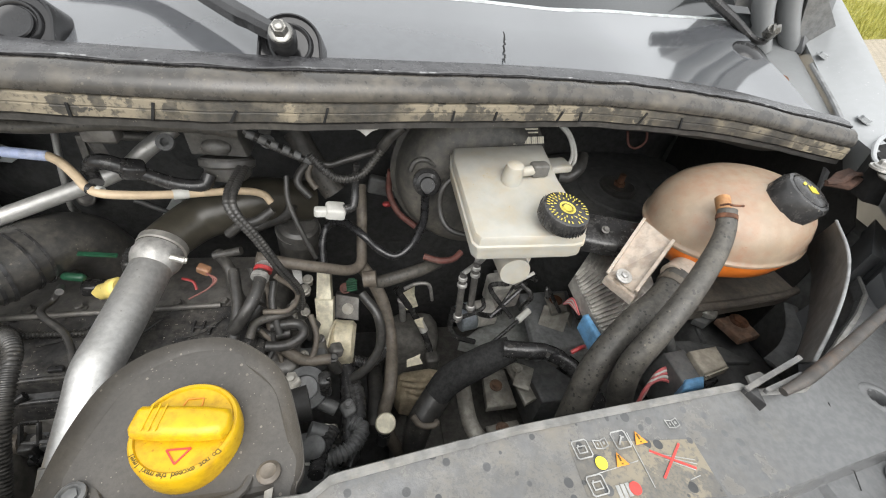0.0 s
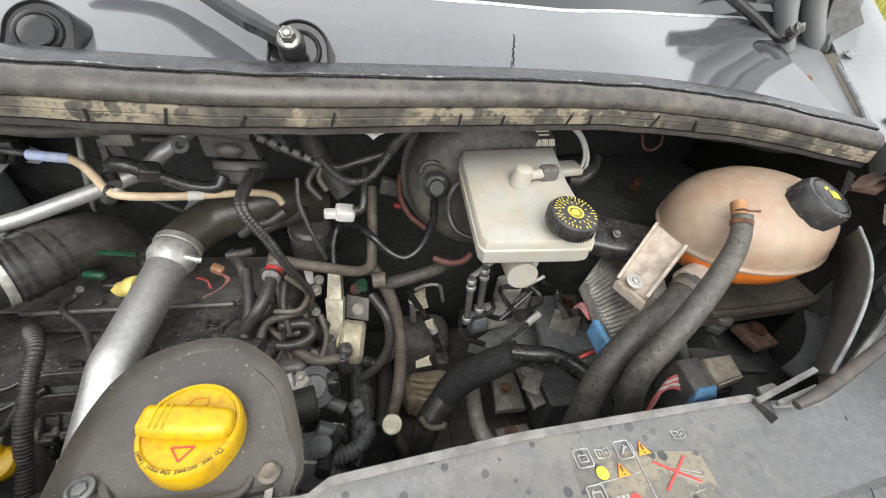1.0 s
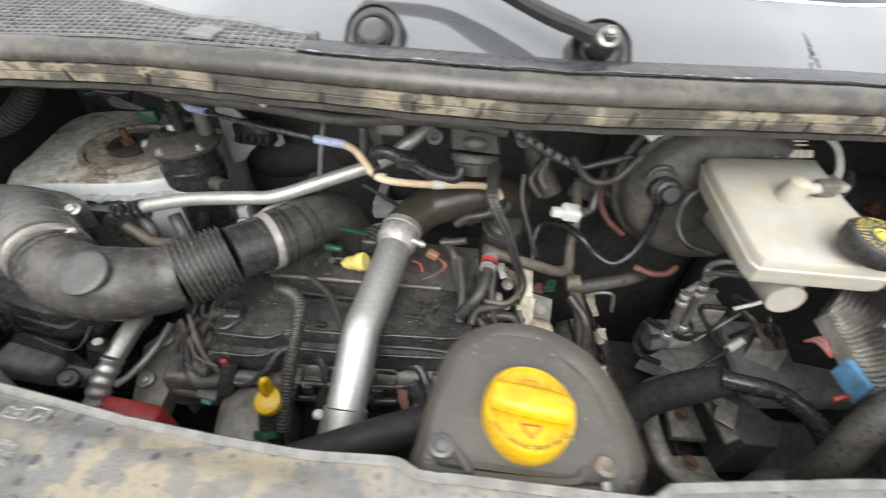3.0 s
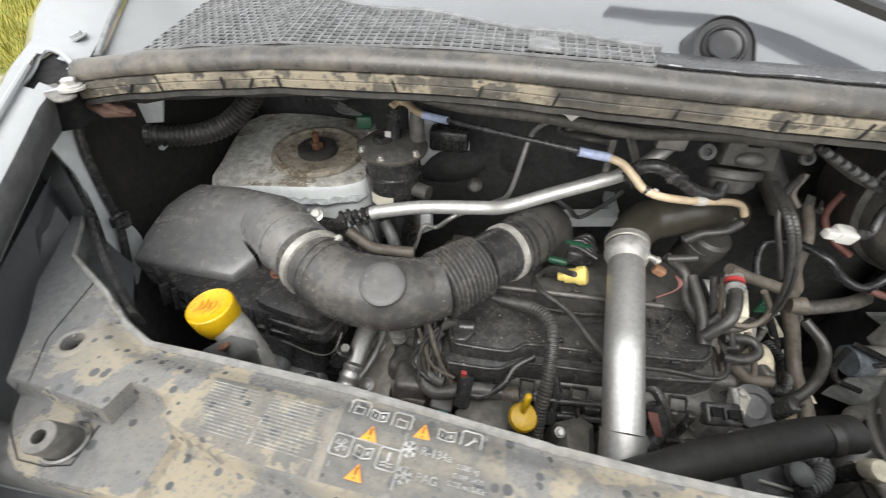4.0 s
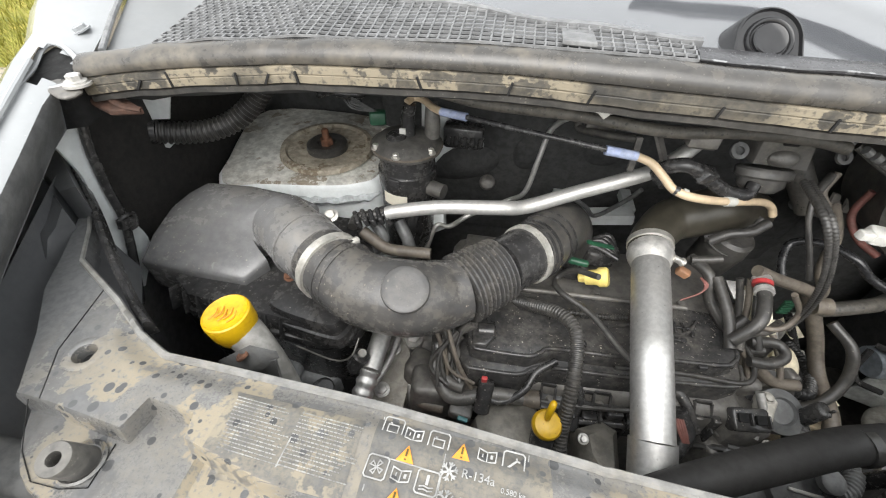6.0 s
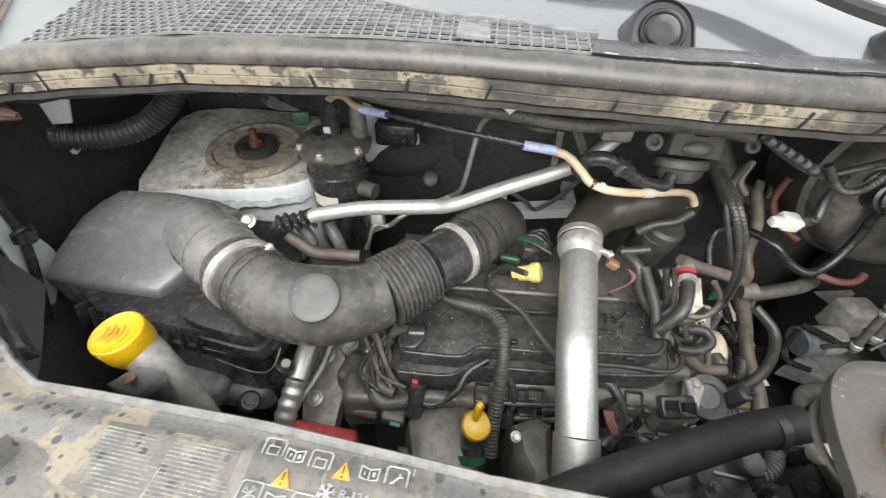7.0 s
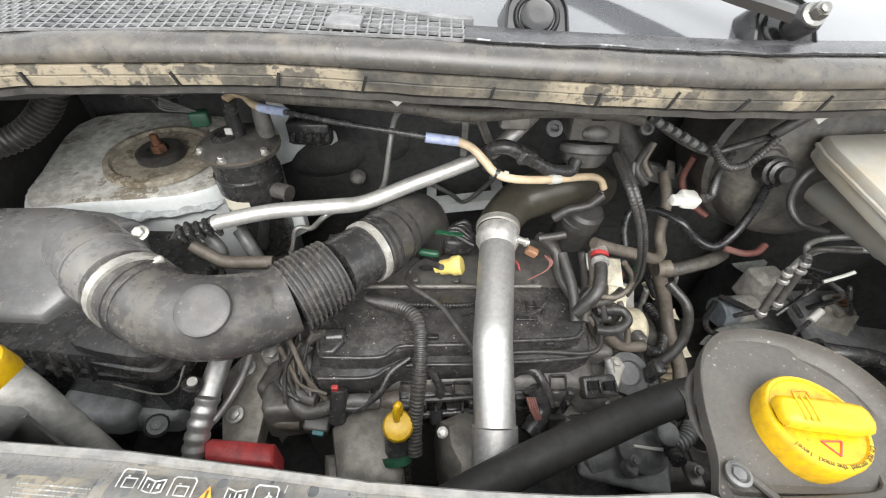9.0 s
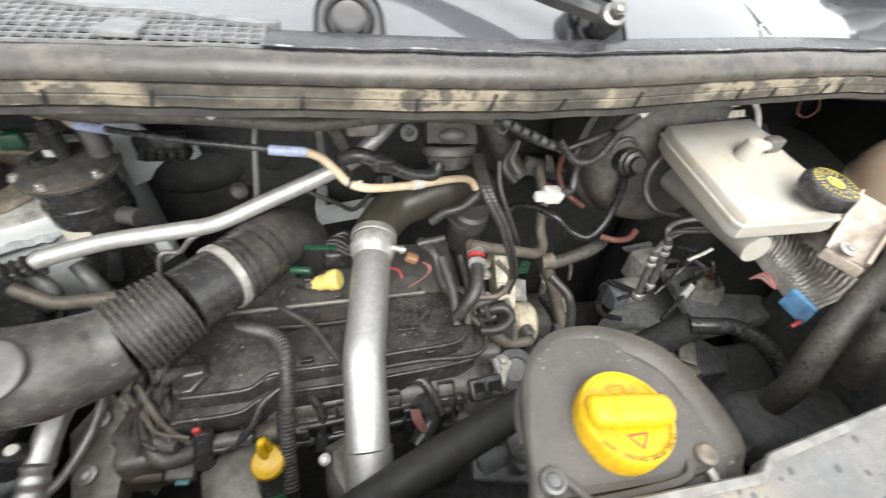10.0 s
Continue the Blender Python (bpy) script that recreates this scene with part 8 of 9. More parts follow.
rad = thing("radiator_hose", (0.16, 0.36, 0.7), "foam-sleeved radiator hose with a torn tan cuff", "hose")
part("sleeve", Geo().tube(((0.241, 0.380, 0.859), (0.201, 0.376, 0.839), (0.147, 0.369, 0.803), (0.119, 0.353, 0.778)), [0.021, 0.025, 0.025, 0.022], seg=18), foam_hose, rad, "matt foam sleeve")
part("end_hose", Geo().tube(((0.124, 0.357, 0.778), (0.105, 0.338, 0.763), (0.090, 0.321, 0.747), (0.082, 0.307, 0.702)), [0.023, 0.023, 0.022, 0.020], seg=18), rubber, rad)
g = Geo().tube(((0.076, 0.318, 0.788), (0.089, 0.306, 0.778), (0.109, 0.304, 0.778), (0.116, 0.310, 0.778)), 0.005)
part("cuff", g, brown_hose, rad, "torn tan cuff")
hose_of("taped_harness", ((0.223, 0.374, 0.869), (0.257, 0.364, 0.874), (0.292, 0.357, 0.875), (0.326, 0.336, 0.865), (0.352, 0.311, 0.845), (0.366, 0.283, 0.825)), [0.014, 0.014, 0.013, 0.013, 0.014, 0.014], black_plastic, "black taped harness with torn silver tape", "wiring loom", seg=12)
for k in range(6):
    p = Vector((0.230, 0.365, 0.884)).lerp(Vector((0.297, 0.346, 0.886)), k / 5)
    g = Geo().box((0.010, 0.006, 0.0012), p + Vector((0, rc.uniform(-.005, .005), 0)), (rc.uniform(-30, 10), rc.uniform(-20, 20), rc.uniform(0, 90)), bevel=0.0004)
    solid("torn_tape", g, satin_tube if k % 2 else dusty_plastic, "torn glossy tape scrap on the harness", "tape", group="tape scraps")

# gearbox bracket with its rusted bolt
brk = thing("gearbox_bracket", (0.27, 0.42, 0.6), "galvanised bracket with rusted bolts in a black carrier", "bracket")
part("plate", Geo().prism([(0.244, 0.463, 0.675)[:2], (0.292, 0.466, 0.675)[:2], (0.296, 0.379, 0.675)[:2], (0.234, 0.377, 0.675)[:2]], 0.655, 0.672, 0.003), cast, brk, "pale galvanised plate")
part("bolt", Geo().bolt((0.263, 0.421, 0.675), (0, 0, 1), 0.009, 0.008), rust_plate, brk, "rusted bolt head")
part("lower_plate", Geo().prism([(0.228, 0.349, 0.663)[:2], (0.292, 0.356, 0.663)[:2], (0.302, 0.314, 0.663)[:2], (0.229, 0.312, 0.663)[:2]], 0.65, 0.66, 0.003), cast, brk)
part("lower_bolt", Geo().bolt((0.257, 0.339, 0.663), (0, 0, 1), 0.009, 0.007), rust_plate, brk)
part("arm", Geo().tube(((0.303, 0.459, 0.694), (0.236, 0.465, 0.703), (0.196, 0.443, 0.703), (0.187, 0.388, 0.703), (0.189, 0.329, 0.703), (0.215, 0.301, 0.693), (0.283, 0.293, 0.683)), 0.015, seg=12, flat=0.8), cast, brk, "dusty cast carrier arm")
part("stay", Geo().prism([(0.271, 0.429, 0.744)[:2], (0.297, 0.425, 0.744)[:2], (0.309, 0.353, 0.744)[:2], (0.284, 0.343, 0.744)[:2]], 0.73, 0.74, 0.002), cast, brk)
g = Geo().prism([(0.314, 0.458, 0.724)[:2], (0.356, 0.454, 0.724)[:2], (0.406, 0.397, 0.725)[:2], (0.383, 0.357, 0.724)[:2], (0.326, 0.354, 0.724)[:2]], 0.60, 0.72, 0.006)
solid("battery_tray", g, slate, "dark grey box beside the bracket", "tray")
g = Geo().box((0.05, 0.03, 0.003), (0.289, 0.386, 0.759), (0, 0, 60), bevel=0.001)
g.bolt((0.281, 0.402, 0.764), r=0.007)
solid("earth_strap", g, cast, "bright bent earth strap", "earth strap")

# hydraulic unit and pipe unions
hyd = thing("hydraulic_unit", (0.205, 0.441, 0.753), "grey hydraulic block with a round motor and pipe unions", "hydraulic unit")
part("motor", Geo().cyl((0.192, 0.525, 0.764), (0.225, 0.530, 0.767), 0.0285, seg=36, bevel=0.003), motor_blue, hyd, "round blue-grey motor")
part("motor_can", Geo().cyl((0.225, 0.530, 0.767), (0.265, 0.536, 0.769), 0.0270, seg=36, bevel=0.002), fin_grey, hyd, "pale plated motor can")
part("block", Geo().box((0.065, 0.05, 0.065), (0.291, 0.571, 0.793), (0, 0, 8), bevel=0.005), fin_grey, hyd, "cast valve block")
part("motor_lead", Geo().tube(((0.184, 0.534, 0.802), (0.209, 0.510, 0.806), (0.243, 0.504, 0.793), (0.277, 0.523, 0.778)), 0.0055, seg=8), black_plastic, hyd)
part("motor_lead", Geo().tube(((0.179, 0.529, 0.792), (0.176, 0.519, 0.752), (0.189, 0.508, 0.728), (0.229, 0.498, 0.718)), 0.0055, seg=8), black_plastic, hyd)
ua, ub = Vector((0.156, 0.445, 0.970)), Vector((0.157, 0.431, 0.874))
for off in (Vector((0, 0, 0)), Vector((0.020, 0.006, 0.016))):
    a, b = ua + off, ub + off
    un = part("union", Geo().cyl(a, b, 0.0056, seg=12), dark_steel, hyd, "plated pipe union")
    for k, w, r in ((0.06, 0.07, 0.0072), (0.19, 0.07, 0.0080), (0.86, 0.08, 0.0078)):
        part("nut", Geo().cyl(a.lerp(b, k), a.lerp(b, k + w), r, seg=12, bevel=0.0012), alu_dull, un)
part("brake_pipe", Geo().tube((ua, (0.187, 0.465, 0.977), (0.194, 0.451, 1.006), (0.232, 0.436, 1.019)), 0.0042), alu_dull, hyd, "grey bent brake pipe")
part("brake_pipe", Geo().tube((ua + Vector((0.020, 0.006, 0.016)), (0.183, 0.470, 0.994), (0.185, 0.461, 1.016), (0.208, 0.446, 1.034)), 0.0042), alu_dull, hyd, "grey bent brake pipe")
part("carrier", Geo().prism([(0.331, 0.564, 0.793)[:2], (0.442, 0.568, 0.794)[:2], (0.420, 0.431, 0.795)[:2], (0.313, 0.405, 0.794)[:2]], 0.77, 0.79, 0.004), primer_grey, hyd, "flat grey carrier plate")
part("pipe", Geo().tube(((0.220, 0.436, 1.017), (0.194, 0.446, 1.009), (0.180, 0.456, 0.998), (0.179, 0.460, 0.971)), 0.004), dark_steel, hyd)
loom = thing("hydraulic_loom", (0.296, 0.491, 0.881), "tangle of black wires round the hydraulic unit", "wiring loom")
for k in range(7):
    p = Vector((0.285, 0.481, 0.891)) + Vector((rc.uniform(-0.07, 0.05), rc.uniform(-0.02, 0.05), rc.uniform(-0.05, 0.03)))
    part("wire", Geo().tube((p, p + Vector((rc.uniform(-.04, .04), rc.uniform(-.03, .03), rc.uniform(-.03, .02))), p + Vector((rc.uniform(-.07, .07), rc.uniform(-.04, .03), rc.uniform(-.09, -.03)))), rc.uniform(0.0025, 0.0045), seg=8), black_plastic, loom)
g = Geo().tube(((0.250, 0.463, 0.925), (0.272, 0.463, 0.939), (0.284, 0.463, 0.949)), 0.003)
solid("striped_wire", g, white_plug, "pale striped wire beside the hydraulic unit", "wire")
g = Geo().tube(((0.224, 0.419, 0.823), (0.259, 0.439, 0.834), (0.289, 0.457, 0.844)), 0.0035)
g2 = Geo().tube(((0.277, 0.450, 0.842), (0.302, 0.466, 0.849)), 0.0065, sub=2)
rod = thing("cable_rod", (0.29, 0.48, 0.8), "black cable with a printed white end", "cable")
part("cable", g, black_plastic, rod)
part("end", g2, white_plug, rod, "white printed end")
g = Geo().prism([(0.360, 0.519, 0.834)[:2], (0.404, 0.526, 0.834)[:2], (0.391, 0.477, 0.835)[:2], (0.358, 0.472, 0.834)[:2]], 0.82, 0.83, 0.002)
g.bar((0.394, 0.493, 0.825), (0.436, 0.468, 0.745), 0.03, 0.004)
g.bar((0.374, 0.487, 0.825), (0.353, 0.447, 0.744), 0.05, 0.004)
solid("mounting_plate", g, cast, "flat grey steel mounting plate", "bracket")
g = Geo().bolt((0.373, 0.500, 0.835), r=0.009, h=0.006)
solid("rusty_bolt", g, rusty, "rusted bolt on the mounting plate", "bolt")

outl = ((0.203, 0.517, 0.703), (0.419, 0.661, 0.703), (0.715, 0.727, 0.705), (0.693, 0.587, 0.699), (0.599, 0.477, 0.701), (0.384, 0.453, 0.704))
bc = thing("battery_carrier", outl[5], "flat slate-grey battery carrier behind the hydraulic unit", "carrier")
part("plate", Geo().prism([p[:2] for p in outl], 0.66, 0.70, 0.006), slate_panel, bc)
part("back_plate", Geo().rings([[Vector(p) + Vector((0, d, 0)) for p in ((0.308, 0.662, 0.753), (0.656, 0.696, 0.791), (0.759, 0.685, 0.656), (0.430, 0.659, 0.686))] for d in (0.0, 0.01)]), slate_panel, bc)
# the plate is uncut; a flat black disc paints the darkness of its hole
part("hole", Geo().lathe([(0.020, -0.001), (0.018, 0.001), (0.002, 0.001)], (0.415, 0.505, 0.705), (0, 0, 1), 24), void, bc, "black disc painting the shade of a round hole")
part("rust_tab", Geo().box((0.03, 0.004, 0.025), (0.529, 0.566, 0.725), (0, 10, 20), bevel=0.002), rusty, bc)

# ---- control unit with fins ----
ecu = thing("control_unit", (0.38, 0.42, 0.9), "finned aluminium control unit with a blue plug", "control unit")
qa, qb, qc, qd = Vector((0.324, 0.417, 0.985)), Vector((0.376, 0.469, 0.994)), Vector((0.447, 0.349, 0.967)), Vector((0.331, 0.314, 0.966))
nrm = (qd - qa).cross(qb - qa).normalized()
if nrm.z < 0:
    nrm = -nrm
tr = qb + (qc - qd) * 0.9
quad = [qa, qb, tr, qc, qd]
g = Geo()
g.rings([[p - nrm * 0.025 for p in quad], list(quad)])
part("case", g, fin_grey, ecu)
for k in range(17):
    t = (k + 0.5) / 17
    a0 = qa.lerp(qd, t)
    a1 = qb + (qc - qb) * t
    mid = a0.lerp(a1, 0.55) + (qd - qa).normalized() * 0.006
    g = Geo().bar(a0 + nrm * 0.002, mid + nrm * 0.002, 0.0028, 0.008, 0.0006, up=nrm)
    part("fin", g.bar(mid + nrm * 0.002, a1 + nrm * 0.002, 0.0028, 0.008, 0.0006, up=nrm), fin_grey, ecu)
part("plug", Geo().prism([(0.311, 0.347), (0.320, 0.349), (0.322, 0.309), (0.312, 0.305)], 0.945, 0.979, 0.003), blue_plastic, ecu, "pale blue plug")
for k in range(5):
    part("wire", Geo().tube(((0.318, 0.405, 0.935), Vector((0.320, 0.393, 0.948)) + Vector((0, 0, 0.003 * k)), (0.324, 0.369, 0.950)), 0.0017, seg=6), (wire_pink, white_plug)[k % 2], ecu, "thin red wire" if k % 2 == 0 else "thin pale wire")
g = Geo().tube(((0.276, 0.297, 0.962), (0.288, 0.300, 0.966), (0.300, 0.306, 0.960)), 0.0030)
solid("red_lead", g, red_plastic, "short red lead below the control unit", "cable")

# ---- expansion tank ----
tank = thing("expansion_tank", (0.494, 0.422, 0.979), "round aged expansion tank with orange coolant and black cap", "expansion tank")
tc = Vector((0.511, 0.406, 1.096))
rx, ry = 0.108, 0.092
rows = []
for s, z in ((1.012, -0.003), (1.030, -0.001), (1.030, 0.002), (1.008, 0.004), (1.0, 0.007), (0.99, 0.020), (0.94, 0.036), (0.84, 0.050), (0.68, 0.062), (0.48, 0.070), (0.25, 0.074), (0.05, 0.075)):
    rows.append([(tc.x + rx * s * math.cos(a), tc.y + ry * s * math.sin(a), tc.z + z + 0.09 * rx * s * math.cos(a)) for a in (2 * math.pi * k / 48 for k in range(48))])
part("upper_shell", Geo().rings(rows), tank_plastic, tank, "stained pinkish translucent dome")
rows = []
for s, z in ((0.06, -0.062), (0.40, -0.058), (0.70, -0.046), (0.90, -0.028), (0.985, -0.010), (1.0, -0.004)):
    rows.append([(tc.x + rx * s * math.cos(a), tc.y + ry * s * math.sin(a), tc.z + z + 0.09 * rx * s * math.cos(a)) for a in (2 * math.pi * k / 48 for k in range(48))])
part("lower_shell", Geo().rings(rows), coolant, tank, "lower half full of orange coolant")
part("foot", Geo().rings([[Vector(p) + Vector((0, 0, dz)) for p in ((0.333, 0.363, 1.039), (0.389, 0.410, 1.097), (0.406, 0.368, 1.093), (0.348, 0.325, 1.046))] for dz in (-0.012, 0.0)]), tank_foot_plastic, tank, "pale moulded foot")
g = Geo().bar((0.330, 0.363, 1.041), (0.387, 0.410, 1.099), 0.004, 0.014, 0.001).bar((0.348, 0.323, 1.047), (0.405, 0.366, 1.096), 0.004, 0.014, 0.001)
part("foot_web", g, tank_foot_plastic, tank)
part("foot_screw", Geo().lathe([(0.011, 0), (0.011, 0.002), (0.007, 0.003)], (0.342, 0.348, 1.052), (0, -0.3, 1), 18).bolt((0.341, 0.347, 1.054), (0, -0.3, 1), 0.005, 0.005), alu_dull, tank)
part("foot_pad", Geo().prism([(0.326, 0.361), (0.354, 0.377), (0.372, 0.339), (0.346, 0.319)], 1.026, 1.042, 0.002), tank_foot_plastic, tank)
kc, ka = Vector((0.535, 0.367, 1.149)), Vector((0.22, -0.34, 1)).normalized()
part("cap", Geo().lathe([(0.032, -0.010), (0.034, -0.006), (0.033, 0.030), (0.030, 0.036), (0.026, 0.037), (0.025, 0.034), (0.010, 0.034)], kc, ka, 12).lathe([(0.024, 0.033), (0.024, 0.037), (0.021, 0.039), (0.010, 0.0395)], kc, ka, 24), black_plastic, tank, "ribbed black cap")
m = Matrix.Translation(kc + ka * 0.040) @ Vector((0, 0, 1)).rotation_difference(ka).to_matrix().to_4x4()
g = Geo()
for k in range(4):
    g.prism([(-0.005 + 0.0035 * k, -0.006), (-0.003 + 0.0035 * k, -0.006), (-0.003 + 0.0035 * k, 0.006 - 0.002 * (k % 2)), (-0.005 + 0.0035 * k, 0.006 - 0.002 * (k % 2))], 0, 0.0004, 0.0001, m)
g.prism([(-0.011, 0.004), (-0.004, 0.008), (-0.006, 0.011), (-0.013, 0.007)], 0, 0.0004, 0.0001, m)
part("cap_sign", g, print_yellow, tank, "yellow printed sign")
nip = Vector((0.433, 0.348, 1.159))
part("spigot", Geo().cyl(nip + Vector((0.006, 0.020, 0.004)), nip + Vector((0, 0.002, -0.004)), 0.0085, seg=14), mat("stained_orange_plastic", (0.40, 0.19, 0.07), 0.5, grain=0.3, dust=TAN, amount=0.4, scale=60), tank, "stained orange spigot")
g = Geo().tube((nip + Vector((-0.012, 0.002, 0.006)), nip + Vector((-0.010, -0.004, 0.012)), nip + Vector((0.0, -0.004, 0.010)), nip + Vector((0.016, -0.002, 0.008))), 0.0015, seg=6)
part("wire_clip", g, rusty, tank)
part("outlet", Geo().cyl((0.437, 0.354, 1.063), (0.406, 0.339, 1.059), 0.017, seg=18), tank_foot_plastic, tank)
ho = thing("overflow_hose", nip, "grey dusty overflow hose curving down from the tank", "hose")
hp, hr = (nip, (0.425, 0.328, 1.142), (0.403, 0.304, 1.122), (0.363, 0.272, 1.093), (0.331, 0.251, 1.058), (0.308, 0.238, 1.022), (0.305, 0.230, 0.988), (0.317, 0.225, 0.942)), [0.0115, 0.012, 0.0135, 0.0145, 0.015, 0.016, 0.0165, 0.0165]
part("hose", Geo().tube(hp, [0.010695, 0.011160000000000002, 0.012555, 0.013485000000000002, 0.01395, 0.01488, 0.015345000000000001, 0.015345000000000001], seg=16), old_hose, ho)
part("clip", Geo().tube([Vector(hp[0]).lerp(Vector(hp[1]), 0.25), Vector(hp[0]).lerp(Vector(hp[1]), 0.45)], hr[0] * 1.02, sub=2, seg=16), rusty if hr[0] < 0.015 else brown_hose, ho, "worn spring clip")
ho = thing("tank_outlet_hose", (0.414, 0.338, 1.060), "thick grey dirty coolant hose from the tank outlet", "hose")
hp, hr = ((0.414, 0.338, 1.060), (0.378, 0.312, 1.043), (0.338, 0.293, 1.024), (0.301, 0.272, 0.994), (0.282, 0.257, 0.961), (0.272, 0.242, 0.917), (0.276, 0.241, 0.855)), [0.0185, 0.019, 0.019, 0.019, 0.019, 0.019, 0.019]
part("hose", Geo().tube(hp, [0.017205, 0.01767, 0.01767, 0.01767, 0.01767, 0.01767, 0.01767], seg=18), old_hose, ho)
part("clip", Geo().tube([Vector(hp[0]).lerp(Vector(hp[1]), 0.25), Vector(hp[0]).lerp(Vector(hp[1]), 0.45)], hr[0] * 1.02, sub=2, seg=16), rusty if hr[0] < 0.015 else brown_hose, ho, "worn spring clip")

# ---- shelf, fuse box and brackets on the far side ----
shelf = thing("side_shelf", (0.60, 0.42, 0.6), "black dusty side shelf below the expansion tank", "shelf")
part("top", Geo().prism([(0.496, 0.396, 0.965)[:2], (0.593, 0.454, 0.963)[:2], (0.809, 0.472, 0.961)[:2], (0.790, 0.403, 0.963)[:2], (0.705, 0.380, 0.964)[:2], (0.506, 0.358, 0.966)[:2]], 0.93, 0.965, 0.006), shelf_brown, shelf)
part("lip", Geo().tube(((0.514, 0.361, 0.963), (0.595, 0.368, 0.961), (0.707, 0.382, 0.960), (0.791, 0.407, 0.960)), 0.007, seg=8), shelf_brown, shelf)
part("screw_lug", Geo().prism([(0.542, 0.389, 0.935)[:2], (0.590, 0.392, 0.935)[:2], (0.580, 0.366, 0.935)[:2], (0.544, 0.349, 0.936)[:2], (0.530, 0.362, 0.936)[:2]], 0.92, 0.935, 0.003), slate, shelf)
part("screw", Geo().lathe([(0.017, 0), (0.016, 0.006), (0.012, 0.008)], (0.555, 0.371, 0.940), seg=18).bolt((0.547, 0.366, 0.948), r=0.008, h=0.009), steel, shelf)
g = Geo().prism([(0.615, 0.386, 0.900)[:2], (0.666, 0.394, 0.898)[:2], (0.672, 0.346, 0.899)[:2], (0.627, 0.338, 0.900)[:2]], 0.885, 0.90, 0.002)
solid("rusty_bracket", g, rust_plate, "flat rusted steel bracket", "bracket")
g = Geo().bolt((0.653, 0.377, 0.900), r=0.011, h=0.006)
solid("rusty_bracket_bolt", g, rusty, "rusted bolt on the flat bracket", "bolt")
g = Geo().prism([(0.489, 0.340, 0.911)[:2], (0.519, 0.338, 0.911)[:2], (0.570, 0.321, 0.912)[:2], (0.598, 0.290, 0.911)[:2], (0.499, 0.297, 0.912)[:2]], 0.90, 0.91, 0.002)
g.tube(((0.527, 0.379, 0.920), (0.557, 0.380, 0.920), (0.548, 0.359, 0.911), (0.541, 0.332, 0.911)), 0.004)
g.cyl((0.440, 0.318, 0.957), (0.453, 0.309, 0.932), 0.008)
solid("fuse_bracket", g, slate, "bent dark bracket behind the fuse box", "bracket")
fuse = thing("fuse_box", (0.416, 0.259, 0.853), "black and grey fuse box with a blue clip", "fuse box")
part("body", Geo().prism([(0.410, 0.286), (0.445, 0.290), (0.450, 0.247), (0.409, 0.230)], 0.895, 0.963, 0.003), slate, fuse, "dark relay")
part("lower_block", Geo().prism([(0.444, 0.276), (0.484, 0.277), (0.480, 0.246), (0.440, 0.236)], 0.90, 0.948, 0.003), black_plastic, fuse)
beige = mat("beige_connector", (0.34, 0.31, 0.255), 0.5, dust=(0.24, 0.21, 0.16), amount=0.4, scale=30)
part("connector", Geo().prism([(0.442, 0.280), (0.489, 0.285), (0.484, 0.253), (0.439, 0.243)], 0.956, 0.972, 0.0025), beige, fuse, "dusty beige connector")
for k in range(3):
    part("connector_rib", Geo().bar((0.441, 0.2415, 0.969 - 0.005 * k), (0.484, 0.2515, 0.969 - 0.005 * k), 0.0022, 0.0026, 0.0006), beige, fuse)
part("clip", Geo().prism([(0.414, 0.243), (0.446, 0.246), (0.434, 0.230), (0.396, 0.226)], 0.935, 0.967, 0.004), blue_plastic, fuse, "pale blue clip")
for k in range(5):
    off = Vector((0.004 * k, 0.003 * k, 0.002 * k))
    part("wire", Geo().tube((Vector((0.419, 0.252, 0.938)) + off, Vector((0.398, 0.258, 0.942)) + off, Vector((0.377, 0.252, 0.936)) + off, Vector((0.366, 0.240, 0.910)) + off), 0.0024, seg=8), (wire_pink, white_plug)[k % 2], fuse, "thin pink wire" if k % 2 == 0 else "thin white wire")
lh = thing("lamp_housing", (0.55, 0.36, 0.6), "dark housing in shadow beside the lamp", "housing")
part("floor", Geo().box((0.30, 0.22, 0.05), (0.543, 0.348, 0.625), bevel=0.02), dark_body, lh)
part("wall", Geo().box((0.12, 0.3, 0.30), (0.655, 0.374, 0.700), bevel=0.02), dark_body, lh)
part("front", Geo().box((0.22, 0.10, 0.10), (0.396, 0.255, 0.723), bevel=0.02), dark_body, lh)
part("stay", Geo().tube(((0.726, 0.358, 0.929), (0.691, 0.319, 0.920), (0.621, 0.275, 0.932)), 0.010, flat=0.3), slate, lh)
part("screw", Geo().bolt((0.665, 0.300, 0.951), (0, -0.5, 1), 0.006), alu_dull, lh)
# mirror of the left tower, in the bulkhead's dark colour
tr = thing("strut_tower", (0.53, 0.66, 0.4), "dark-coloured strut tower behind the reservoir", "strut tower")
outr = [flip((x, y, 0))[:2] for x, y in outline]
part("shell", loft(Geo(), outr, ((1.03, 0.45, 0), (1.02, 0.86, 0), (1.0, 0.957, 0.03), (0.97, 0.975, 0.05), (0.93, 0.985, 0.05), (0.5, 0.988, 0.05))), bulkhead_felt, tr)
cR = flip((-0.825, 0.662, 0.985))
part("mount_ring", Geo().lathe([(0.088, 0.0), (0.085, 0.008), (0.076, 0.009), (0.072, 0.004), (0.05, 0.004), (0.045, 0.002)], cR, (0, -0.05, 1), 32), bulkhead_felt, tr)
part("rubber_mount", Geo().lathe([(0.038, 0.002), (0.037, 0.012), (0.030, 0.016), (0.018, 0.014)], cR, (0, -0.05, 1), 24), rubber, tr)
